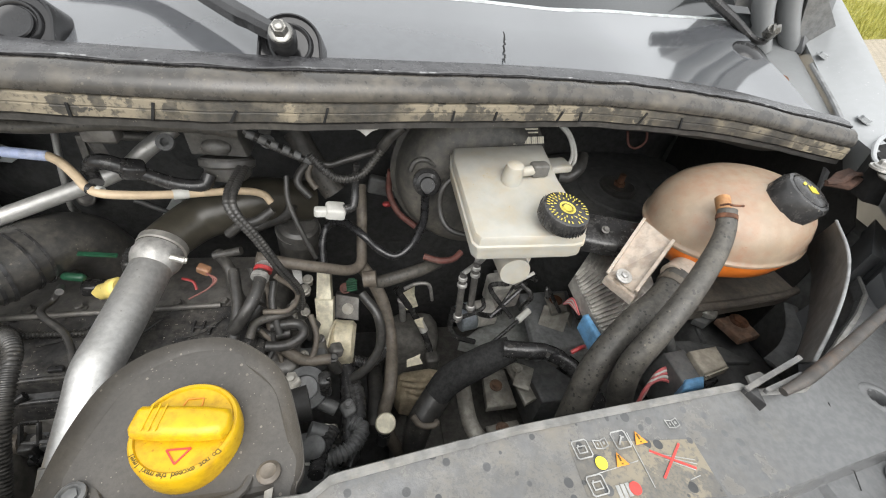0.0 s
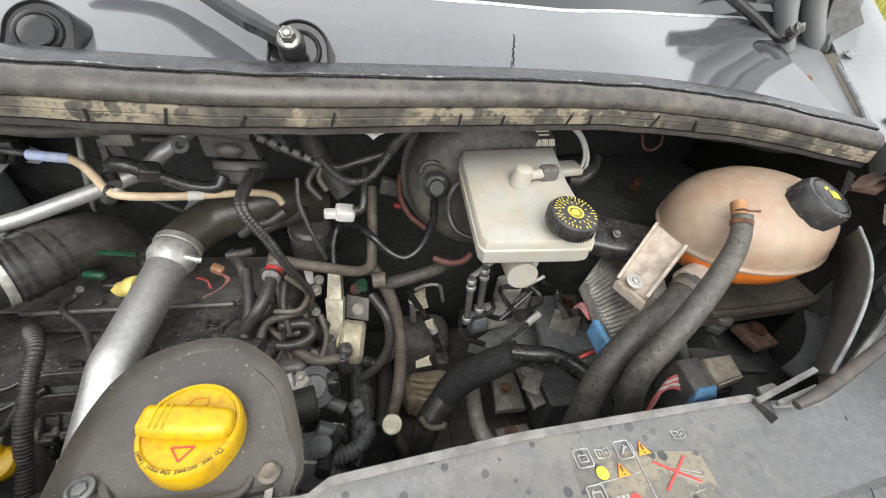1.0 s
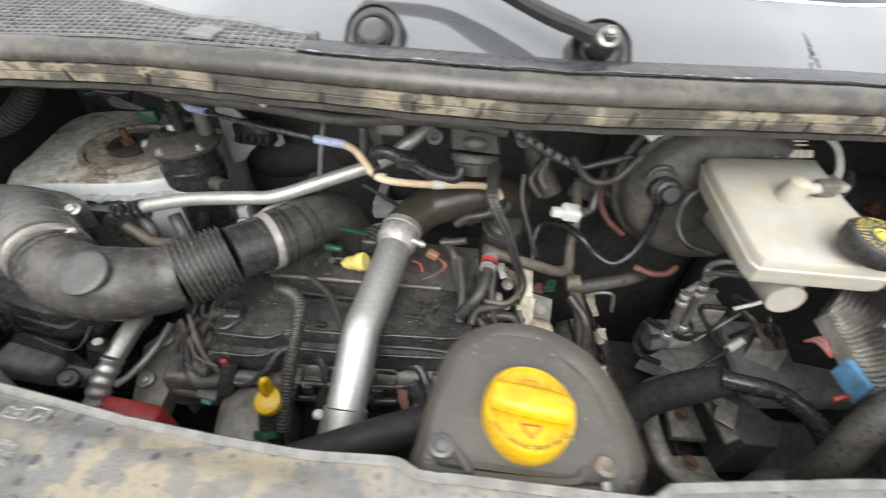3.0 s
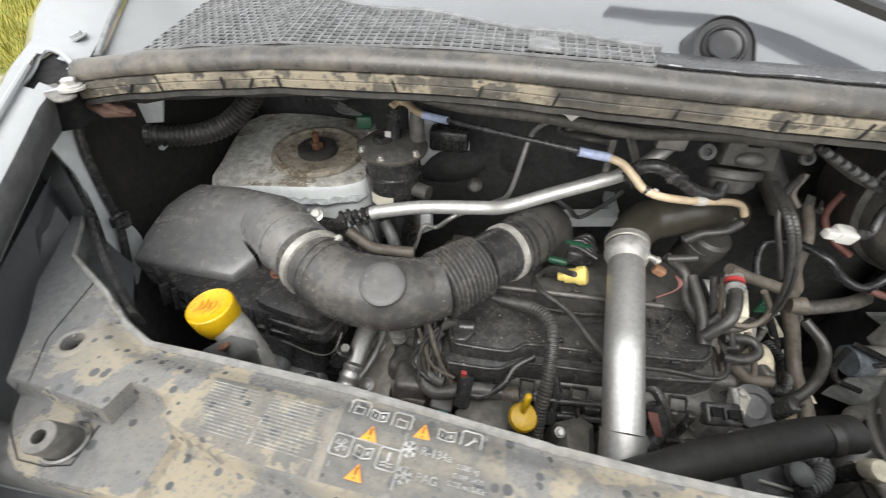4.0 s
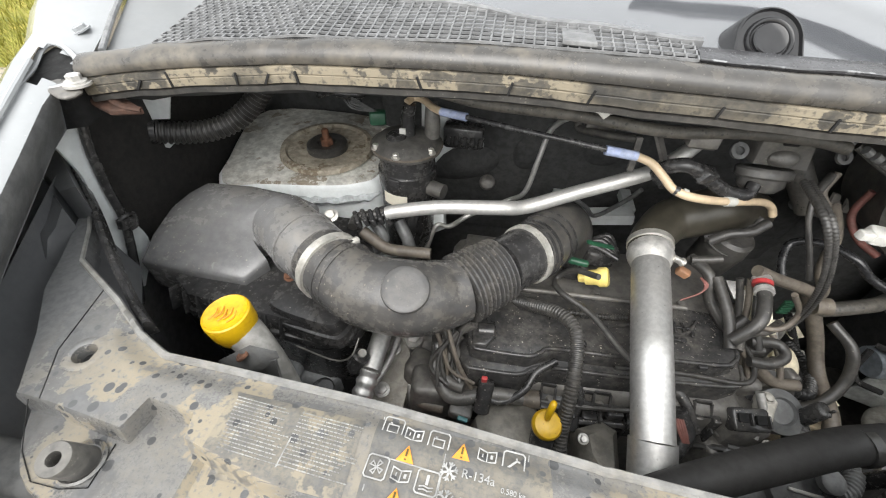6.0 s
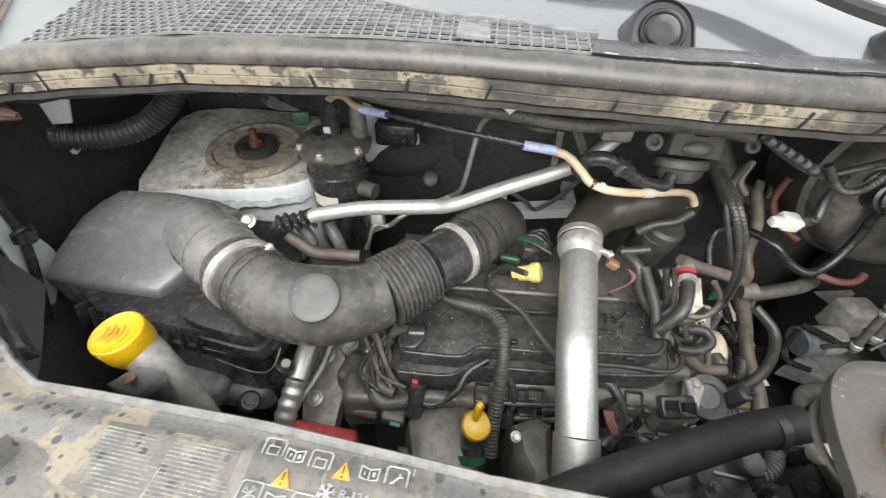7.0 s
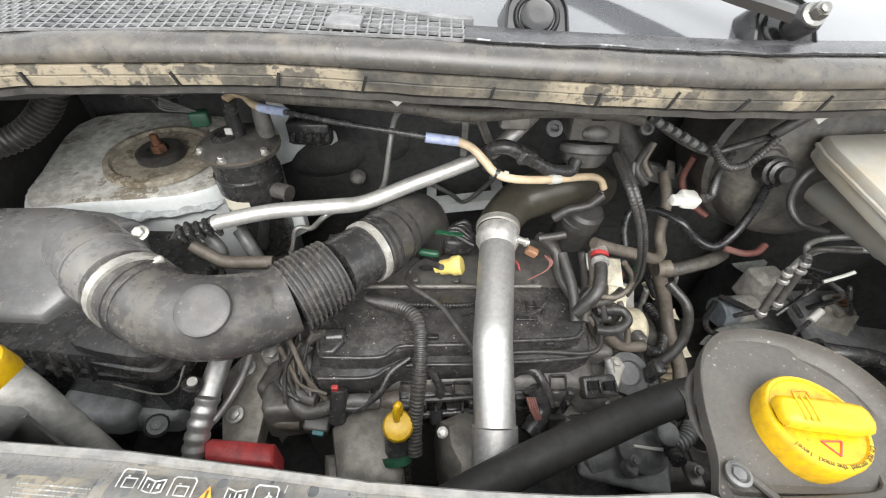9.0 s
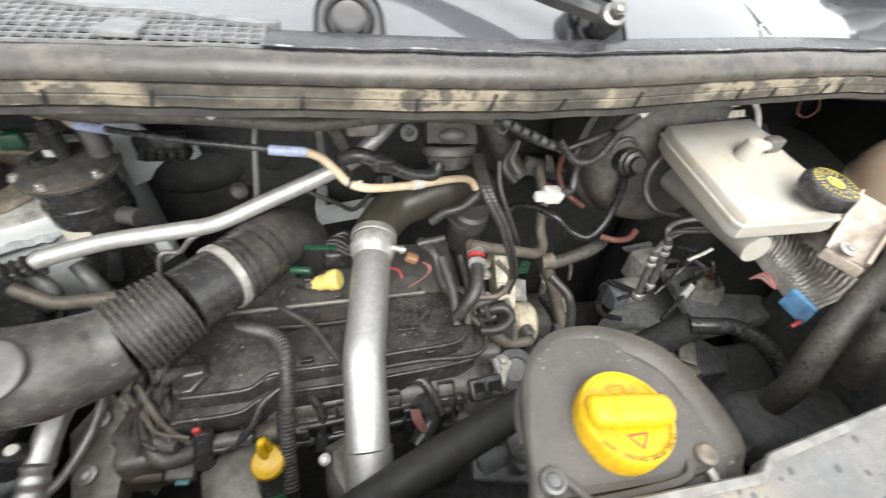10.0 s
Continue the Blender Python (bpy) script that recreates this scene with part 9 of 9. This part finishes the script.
part("spindle_nut", Geo().lathe([(0.012, 0.008), (0.012, 0.020)], cR, seg=6).lathe([(0.0065, 0.02), (0.0065, 0.038)], cR, seg=12), rusty, tr)
g = Geo().bolt((0.348, 0.427, 1.068), (0, -0.5, 1), 0.0042, 0.005)
solid("bracket_screw", g, dark_steel, "zinc screw on a dark bracket", "screw")
g = Geo().box((0.10, 0.06, 0.03), (0.365, 0.438, 1.047), (15, 0, -20), bevel=0.006)
g.tube(((0.319, 0.463, 1.034), (0.390, 0.457, 1.031), (0.46, 0.50, 1.0)), 0.02, flat=0.5)
solid("tank_bracket", g, black_plastic, "dark bracket between reservoir and tank", "bracket")
g = Geo()
g.tube(((0.308, 0.589, 1.157), (0.330, 0.579, 1.139), (0.341, 0.569, 1.114), (0.336, 0.560, 1.088)), 0.003)
g.tube(((0.313, 0.589, 1.158), (0.334, 0.579, 1.139), (0.348, 0.569, 1.110), (0.343, 0.559, 1.083)), 0.003)
solid("pedal_wire", g, white_plug, "pair of pale wires beside the servo", "wires")
hose_of("servo_side_hose", ((0.316, 0.550, 1.082), (0.336, 0.550, 1.081), (0.356, 0.559, 1.094), (0.371, 0.585, 1.101)), 0.010, rubber, "short black hose beside the servo")
hose_of("pink_wire", ((0.464, 0.624, 1.131), (0.477, 0.624, 1.107), (0.487, 0.614, 1.105), (0.500, 0.614, 1.118), (0.502, 0.625, 1.134)), 0.0022, pink_hose, "thin pink wire hanging under the scuttle", "wire")
# plastic guide behind the tank
outl = ((0.718, 0.470, 1.153), (0.808, 0.468, 1.104), (0.809, 0.467, 1.082), (0.835, 0.458, 1.075), (0.816, 0.446, 1.022), (0.821, 0.433, 0.947), (0.760, 0.445, 1.007))
g = Geo().rings([[Vector(p) + Vector((0, d, 0)) for p in outl] for d in (0.0, 0.006)])
solid("tank_guide", g, primer_grey, "grey painted bracket behind the expansion tank", "bracket")
# edge of the wing liner round the lamp opening
arc = spline(((0.596, 0.339, 1.150), (0.565, 0.294, 1.147), (0.541, 0.264, 1.140), (0.506, 0.232, 1.131), (0.467, 0.201, 1.119), (0.427, 0.173, 1.108)), 4)[0]
low = spline(((0.677, 0.394, 1.059), (0.638, 0.344, 1.060), (0.598, 0.302, 1.056), (0.551, 0.258, 1.053), (0.514, 0.228, 1.048), (0.489, 0.209, 1.043)), 4)[0]
edge = thing("wing_liner", arc[-1], "dark dusty liner with a pale curved edge beside the lamp", "wing liner")
g = Geo().rings([[p, p + Vector((0.006, 0, -0.004)), q + Vector((0.006, 0, -0.004)), q] for p, q in zip(arc, low)])
part("wall", g, dark_body, edge, "dusty inner wall")
part("lip", Geo().tube(list(arc), 0.0017, seg=8, sub=2), primer_grey, edge, "pale worn lip")
part("strip", Geo().tube(((0.698, 0.358, 0.960), (0.661, 0.313, 0.960), (0.618, 0.280, 0.958), (0.573, 0.259, 0.955)), 0.011, flat=0.25), slate, edge)
# bonnet prop in its clip
prop = thing("bonnet_prop", (0.417, 0.178, 1.084), "rubber-sleeved bonnet prop in a worn plastic clip", "bonnet prop")
part("rod", Geo().tube(((0.362, 0.145, 1.110), (0.390, 0.152, 1.118), (0.454, 0.176, 1.125), (0.540, 0.210, 1.134), (0.627, 0.241, 1.142)), [0.0040, 0.0056, 0.0056, 0.0054, 0.0052], seg=14), mat("sleeved_rod", (0.05, 0.048, 0.046), 0.5, dust=(0.20, 0.12, 0.07), amount=0.45, scale=18), prop, "grey sleeved rod, rust stained")
clip_plastic = mat("worn_clip_plastic", (0.10, 0.10, 0.10), 0.30, dust=(0.32, 0.29, 0.24), amount=0.35, scale=40)
part("clip_base", Geo().prism([(0.338, 0.157), (0.352, 0.160), (0.346, 0.139)], 1.082, 1.102, 0.0015), black_plastic, prop, "folded black foot of the clip")
part("clip_arm", Geo().bar((0.336, 0.154, 1.103), (0.398, 0.171, 1.120), 0.0045, 0.004, 0.0012), clip_plastic, prop, "worn grey clip arm")
part("clip_arm", Geo().bar((0.352, 0.150, 1.104), (0.392, 0.158, 1.113), 0.0035, 0.006, 0.0012), clip_plastic, prop, "worn grey clip arm")
part("clip_web", Geo().prism([(0.345, 0.155), (0.372, 0.163), (0.366, 0.171), (0.349, 0.168)], 1.098, 1.102, 0.001), clip_plastic, prop)



# ---- front panel above the radiator ----
front = thing("front_crossmember", (-0.155, 0.05, 1.0), "grey plastic front panel caked with dried mud and drip marks", "front panel")
BACK = [(-1.011, 0.349), (-0.966, 0.302), (-0.926, 0.249), (-0.842, 0.204), (-0.801, 0.177), (-0.761, 0.159), (-0.701, 0.155), (-0.567, 0.1445), (-0.401, 0.1245), (-0.331, 0.1190), (-0.271, 0.1160), (-0.197, 0.1140), (-0.183, 0.1075), (-0.033, 0.1095), (-0.019, 0.1195), (0.115, 0.1395), (0.34, 0.1615), (0.352, 0.1545), (0.409, 0.1545), (0.519, 0.2075), (0.599, 0.2475), (0.659, 0.2825), (0.699, 0.3275)]


def line_at(table, x):
    for (a, u), (b, w) in zip(table, table[1:]):
        if x <= b:
            return lerp(u, w, max(0.0, (x - a) / (b - a)))
    return table[-1][1]


def smooth(a, b, v):
    t = min(1.0, max(0.0, (v - a) / (b - a)))
    return t * t * (3 - 2 * t)


# front outline and the foot of the raised field, from the outer end to the middle; both ends are alike
ENDS = [(-1.018, 0.349), (-0.974, 0.279), (-0.957, 0.252), (-0.933, 0.208), (-0.890, 0.159), (-0.856, 0.112), (-0.8535, 0.108), (-0.835, 0.080), (-0.815, 0.060), (-0.80, 0.052), (-0.786, 0.048), (-0.70, 0.046), (-0.695, -0.10), (-0.15, -0.10)]
STEP = [(-1.03, 0.0), (-0.8560, 0.0), (-0.8510, 0.106), (-0.826, 0.104), (-0.7480, 0.0935), (-0.7430, 0.118), (-0.7005, 0.1115), (-0.6955, 0.094), (-0.629, 0.077), (-0.56, 0.070), (-0.15, 0.066)]
STEP_R = [(-1.03, 0.0), (-0.8536, 0.0), (-0.8534, 0.109), (-0.826, 0.104), (-0.745, 0.093), (-0.629, 0.077), (-0.56, 0.070), (-0.15, 0.066)]


def foot(x):
    return line_at(STEP, x) if x < -0.155 else line_at(STEP_R, -0.31 - x)


def outline_y(x):
    return line_at(ENDS, x if x < -0.155 else -0.31 - x)


def panel_z(x, y):
    """Height of the moulded panel: crowned across, with a raised field and a step down to the front."""
    u = (x + 0.155) / 0.7
    z = 1.1003 - 0.027 * u * u + 0.004 * smooth(-0.35, -0.15, x)
    back = line_at(BACK, x)
    z += lerp(-0.0075, 0.004, smooth(-0.27, -0.19, x)) * smooth(0.026, 0.002, back - y) * (1 if abs(u) < 0.95 else 0)
    z -= (0.020 if abs(u) > 0.76 else 0.026) * smooth(foot(x) + 0.0022, foot(x) - 0.0026, y)
    for sx in (-0.17, -0.40, 0.08):
        z -= 0.0018 * (1 - smooth(0.0, 0.004, abs(x - sx + 0.15 * (y - 0.1))))
    return z


xs = [-1.016 + 0.006 * i for i in range(287)]
for e in (-0.856, -0.8535, -0.7455, -0.698, -0.6955):
    for k in range(-4, 5):
        xs += [e + 0.001 * k, -0.31 - e + 0.001 * k]
xs = sorted(x for x in xs if -1.016 <= x <= 0.70)
rows = []
for x in xs:
    back = line_at(BACK, x)
    lo = min(outline_y(x), back - 0.006)
    mid = min(max(foot(x), lo + 0.002), back - 0.002)
    row = [(x, lo + 0.004, panel_z(x, lo) - 0.05), (x, lo, panel_z(x, lo) - 0.003)]
    for k in range(15):
        y = lerp(lo + 0.0015, max(lo + 0.0016, mid - 0.0035), k / 14)
        row.append((x, y, panel_z(x, y)))
    for k in range(34):
        y = lerp(max(lo + 0.0017, mid - 0.0032), min(mid + 0.0030, back - 0.001), k / 8) if k < 9 else lerp(min(mid + 0.0033, back - 0.0009), back, (k - 9) / 24)
        row.append((x, y, panel_z(x, y)))
    row += [(x, back + 0.002, panel_z(x, back) - 0.001), (x, back + 0.0025, panel_z(x, back) - 0.016), (x, back - 0.001, panel_z(x, back) - 0.016)]
    rows.append(row)
HOLES = ((-0.826, 0.147), (0.497, 0.143))
g = Geo().rings(rows, close=False)
g.f = [q for q in g.f if min(math.hypot(sum(g.v[i][0] for i in q) / 4 - x, sum(g.v[i][1] for i in q) / 4 - y) for x, y in HOLES) > 0.0105]
part("panel", g, slam_plastic, front)
rows = []
for x in xs:
    back = line_at(BACK, x)
    z = panel_z(x, back)
    rows.append([(x, back - 0.0035, z + 0.0005), (x, back - 0.002, z + 0.003), (x, back + 0.002, z + 0.003), (x, back + 0.0035, z + 0.0005)])
part("back_lip", Geo().rings(rows), mat("bare_grey_plastic", (0.17, 0.17, 0.165), 0.5, dust=TAN, amount=0.3, scale=20), front, "pale rolled back edge")


def on_panel(x, y, dz=0.0006):
    return Vector((x, y, panel_z(x, y) + dz))


def stroke(g, pts, w):
    """A thin printed line on the panel."""
    for (x0, y0), (x1, y1) in zip(pts, pts[1:]):
        g.bar(on_panel(x0, y0), on_panel(x1, y1), w, 0.0006, 0.0001)


for x, y in HOLES:
    c = on_panel(x, y)
    rows = [[c + Vector((r * math.cos(a), r * math.sin(a), h)) for a in (2 * math.pi * k / 32 for k in range(32))] for r, h in ((0.0170, 0.0001), (0.0140, 0.0009), (0.0112, 0.0011), (0.0096, 0.0002), (0.0090, -0.004), (0.0087, -0.012))]
    rim = part("hole_rim", Geo().rings(rows, caps=False), slam_plastic, front, "rolled rim of a round hole")
    # added black disc below the hole, in place of the shade down there
    part("dark_bottom", Geo().lathe([(0.030, -0.042), (0.030, -0.040), (0.002, -0.0398)], c, (0, 0, 1), 24), void, rim)
for x, y in ((-0.772, 0.074), (0.462, 0.074)):
    st = part("rubber_stop", Geo().lathe([(0.0122, -0.004), (0.0120, 0.010), (0.0116, 0.029), (0.0110, 0.030), (0.0050, 0.030), (0.0045, 0.018), (0.002, 0.017)], on_panel(x, y, 0.0), (0.08 if x < 0 else -0.08, -0.25, 1), 32), dusty_plastic, front, "grey rubber bonnet stop")
    part("stop_ring", Geo().lathe([(0.0150, 0.0), (0.0165, 0.002), (0.0150, 0.0035), (0.0130, 0.001)], on_panel(x, y), (0, 0, 1), 32), slam_plastic, st)
for seam, w in (([(-0.870, 0.224), (-0.853, 0.147), (-0.829, 0.106)], 0.0006), ([(-0.843, 0.106), (-0.826, 0.074), (-0.800, 0.057), (-0.775, 0.056), (-0.755, 0.060), (-0.758, 0.090)], 0.0006), ([(0.43, 0.142), (0.41, 0.075)], 0.0007)):
    g = Geo()
    stroke(g, seam, w)
    part("seam_line", g, void, front, "dark panel seam")


# printed notices


def pm(p, ax):
    """A frame of axes lying on the panel, x along the print."""
    a = Vector((ax.x, ax.y, 0)).normalized()
    b = Vector((-a.y, a.x, 0))
    p = on_panel(p[0], p[1], 0.0013)
    gx = (panel_z(p.x + a.x * 0.02, p.y + a.y * 0.02) - panel_z(p.x, p.y)) / 0.02
    a3 = Vector((a.x, a.y, gx)).normalized()
    n = a3.cross(b).normalized()
    m = Matrix((a3, b, n)).transposed().to_4x4()
    m.translation = p
    return m


def notice_film(x0, x1, y0, y1, label):
    """A thin dark printed film lying on the panel."""
    rows = []
    for k in range(61):
        x = lerp(x0, x1, k / 60)
        rows.append([on_panel(x, lerp(y0, y1, j / 30) - 0.06 * (x - x0), 0.0003) for j in range(31)])
    part("notice_film", Geo().rings(rows, close=False), label_film, front, label)


notice_film(-0.679, -0.572, 0.0815, 0.1355, "dark notice film under fine print, half dusted over")
notice_film(-0.563, -0.440, 0.074, 0.1335, "dark notice film under the signs, dusty")
notice_film(0.154, 0.262, 0.086, 0.128, "clean dark notice film under the signs")

rb = random.Random(12)
g = Geo()
for col, (top, bot, width) in enumerate((((-0.674, 0.131, 1.090), (-0.669, 0.094, 1.091), 0.062), ((-0.620, 0.127, 1.090), (-0.621, 0.090, 1.090), 0.066))):
    top, bot = Vector(top), Vector(bot)
    ax = Vector((-0.578, 0.085, 1.090)) - Vector((-0.666, 0.093, 1.091))
    ax.z = 0
    ax.normalize()
    for k in range(15):
        p = top.lerp(bot, k / 14)
        x = 0.0
        end = width * rb.uniform(0.55, 0.80)
        while x < end:
            w = rb.uniform(0.0008, 0.0034)
            a, b = p + ax * x, p + ax * min(end, x + w)
            g.bar(on_panel(a.x, a.y), on_panel(b.x, b.y), rb.uniform(0.0005, 0.0008), 0.0004, 0.0001)
            x += w + rb.uniform(0.0004, 0.0009)
g.bar(on_panel(*Vector((-0.619, 0.128, 1.090))[:2]), on_panel(*Vector((-0.622, 0.088, 1.091))[:2]), 0.0008, 0.0004, 0.0001)
part("notice_print", g, print_worn, front, "two columns of small white print, unreadable")


def icon(at, ax, kind, s=0.0076):
    m = pm(at, ax)
    g = Geo()
    marks = []

    def seg(*pts, w=0.0008):
        """One printed line with joined corners."""
        loop = len(pts) > 2 and pts[0] == pts[-1]
        p = [Vector(q) for q in (pts[:-1] if loop else pts)]
        rows = []
        for i, q in enumerate(p):
            back = (q - p[i - 1]).normalized() if i or loop else (p[1] - q).normalized()
            ahead = (p[(i + 1) % len(p)] - q).normalized() if i + 1 < len(p) or loop else back
            side = Vector((-back.y - ahead.y, back.x + ahead.x))
            side = side.normalized() if side.length > 0.1 else Vector((-back.y, back.x))
            side *= w / 2 / max(0.45, abs(side.dot(Vector((-back.y, back.x)))))
            rows.append([m @ Vector((*(q + side), 0)), m @ Vector((*(q - side), 0)), m @ Vector((*(q - side), 0.0004)), m @ Vector((*(q + side), 0.0004))])
        marks.append(Geo().rings(rows + rows[:1] if loop else rows, caps=not loop))
    material = print_white
    if kind in ("frame", "spanner", "fan", "temp"):
        r = s * 0.95
        seg((-r, -r * 0.8), (-r * 0.8, -r), (r * 0.8, -r), (r, -r * 0.8), (r, r * 0.8), (r * 0.8, r), (-r * 0.8, r), (-r, r * 0.8), (-r, -r * 0.8), w=0.0009)
    if kind == "frame":
        seg((-s * 0.5, -s * 0.4), (s * 0.5, -s * 0.4), (s * 0.5, s * 0.3), (-s * 0.5, s * 0.3), (-s * 0.5, -s * 0.4))
        seg((-s * 0.4, s * 0.45), (-s * 0.2, s * 0.45))
    if kind == "spanner":
        seg((-s * 0.5, -s * 0.5), (s * 0.3, s * 0.3), w=0.0013)
        seg((s * 0.2, s * 0.5), (s * 0.3, s * 0.25), (s * 0.55, s * 0.2), w=0.0011)
    if kind == "fan":
        for k in range(4):
            a = radians(45 + 90 * k)
            seg((0, 0), (s * 0.6 * math.cos(a), s * 0.6 * math.sin(a)), (s * 0.6 * math.cos(a + 0.6), s * 0.6 * math.sin(a + 0.6)), (0, 0))
    if kind == "temp":
        seg((0, s * 0.6), (0, -s * 0.2), w=0.002)
        seg((-s * 0.6, -s * 0.4), (-s * 0.2, -s * 0.3), (s * 0.2, -s * 0.4), (s * 0.6, -s * 0.3))
        seg((-s * 0.6, -s * 0.65), (-s * 0.2, -s * 0.55), (s * 0.2, -s * 0.65), (s * 0.6, -s * 0.55))
    if kind == "book":
        seg((0, -s * 0.5), (-s * 0.8, -s * 0.3), (-s * 0.8, s * 0.6), (0, s * 0.4), (s * 0.8, s * 0.6), (s * 0.8, -s * 0.3), (0, -s * 0.5), (0, s * 0.4), w=0.0008)
        seg((s * 0.4, -s * 0.1), (s * 0.4, s * 0.25), w=0.0018)
        seg((-s * 0.4, -s * 0.1), (-s * 0.4, s * 0.2))
    if kind == "snow":
        for k in range(3):
            a = radians(60 * k + 20)
            seg((-s * 0.8 * math.cos(a), -s * 0.8 * math.sin(a)), (s * 0.8 * math.cos(a), s * 0.8 * math.sin(a)), w=0.0013)
        for k in range(6):
            a = radians(60 * k + 20)
            seg((s * 0.75 * math.cos(a + 0.35), s * 0.75 * math.sin(a + 0.35)), (s * 0.45 * math.cos(a), s * 0.45 * math.sin(a)), (s * 0.75 * math.cos(a - 0.35), s * 0.75 * math.sin(a - 0.35)))
    if kind == "dot":
        g.lathe([(s * 0.7, 0), (s * 0.7, 0.0004)], m.translation, m.to_3x3() @ Vector((0, 0, 1)), 20)
        material = print_yellow
    if kind == "warning":
        g.prism([(-s * 0.82, -s * 0.68), (s * 0.82, -s * 0.68), (0, s * 0.78)], 0, 0.0005, 0.0001, m)
        material = print_orange
    if marks:
        g = marks.pop(0)
    ob = part("notice_sign", g, material, front)
    for line in marks:
        part("mark", line, print_white, ob)
    if kind == "warning":
        h = Geo()
        h.bar(m @ Vector((0, -s * 0.2, 0.0006)), m @ Vector((0, s * 0.45, 0.0006)), 0.0014, 0.0004, 0.0001)
        h.bar(m @ Vector((0, -s * 0.55, 0.0006)), m @ Vector((0, -s * 0.4, 0.0006)), 0.0014, 0.0004, 0.0001)
        part("mark", h, print_dark, ob)


axl = Vector((-0.456, 0.125, 1.089)) - Vector((-0.559, 0.134, 1.089))
for at, kind in (((-0.551, 0.127, 1.089), "frame"), ((-0.535, 0.124, 1.089), "book"), ((-0.517, 0.122, 1.089), "frame"), ((-0.537, 0.110, 1.089), "warning"), ((-0.500, 0.118, 1.089), "warning"), ((-0.483, 0.118, 1.089), "book"), ((-0.465, 0.117, 1.089), "spanner"), ((-0.555, 0.099, 1.089), "fan"), ((-0.538, 0.096, 1.090), "book"), ((-0.520, 0.095, 1.090), "temp"), ((-0.539, 0.083, 1.092), "warning"), ((-0.507, 0.104, 1.089), "snow"), ((-0.507, 0.087, 1.092), "snow")):
    icon(at, axl, kind)
for a, b in (((-0.561, 0.107, 1.089), (-0.512, 0.102, 1.089)), ((-0.511, 0.115, 1.089), (-0.513, 0.077, 1.091)), ((-0.454, 0.126, 1.089), (-0.459, 0.094, 1.091)), ((-0.560, 0.136, 1.089), (-0.560, 0.084, 1.092))):
    part("notice_rule", Geo().bar(on_panel(*a[:2]), on_panel(*b[:2]), 0.0007, 0.0004, 0.0001), print_white, front, "thin white rule")
for text, at, size in (("R-134a", (-0.499, 0.102, 1.089), 0.0078), ("0.580 kg", (-0.473, 0.097, 1.090), 0.0046), ("GWP 1430", (-0.475, 0.091, 1.092), 0.0046), ("CO2 eq 0.83t", (-0.478, 0.086, 1.092), 0.0046), ("PAG", (-0.499, 0.085, 1.092), 0.0078)):
    letters(text, (0, 0, 0), size, pm(at, axl), print_white, front, "notice_lettering")
axr = Vector((0.264, 0.114, 1.097)) - Vector((0.264, 0.114, 1.097)) + Vector((1.0, 0.10, 0))
for at, kind in (((0.163, 0.122, 1.095), "frame"), ((0.180, 0.124, 1.094), "book"), ((0.198, 0.126, 1.094), "spanner"), ((0.214, 0.126, 1.094), "warning"), ((0.190, 0.112, 1.095), "warning"), ((0.174, 0.111, 1.095), "dot"), ((0.251, 0.134, 1.094), "book"), ((0.164, 0.097, 1.094), "frame")):
    icon(at, axr, kind, 0.0068)
for a, b in (((0.247, 0.119), (0.219, 0.096)), ((0.218, 0.116), (0.250, 0.100))):
    part("red_bar", Geo().bar(on_panel(*a, 0.001), on_panel(*b, 0.001), 0.0017, 0.0004, 0.0001), print_red, front, "bar of a faded red cross")
for a, b in (((0.217, 0.115), (0.253, 0.106)), ((0.224, 0.112), (0.253, 0.103)), ((0.228, 0.109), (0.249, 0.099)), ((0.206, 0.131), (0.208, 0.091)), ((0.158, 0.103), (0.205, 0.110)), ((0.240, 0.093), (0.250, 0.095))):
    part("notice_line", Geo().bar(on_panel(*a), on_panel(*b), 0.0006, 0.0004, 0.0001), print_white, front, "thin worn white line")
p = (0.192, 0.092, 1.097)
part("oil_brand_mark", Geo().lathe([(0.0045, 0.0004), (0.0045, 0.0009), (0.002, 0.0009)], on_panel(p[0], p[1]), (0, 0, 1), 20), print_red, front, "round red and white mark")
g = Geo()
for k in range(3):
    q = Vector((0.179, 0.091, 1.097)).lerp(Vector((0.187, 0.092, 1.097)), k / 2)
    g.box((0.003, 0.009, 0.0005), on_panel(q.x, q.y), bevel=0.0001)
part("brand_print", g, print_white, front)
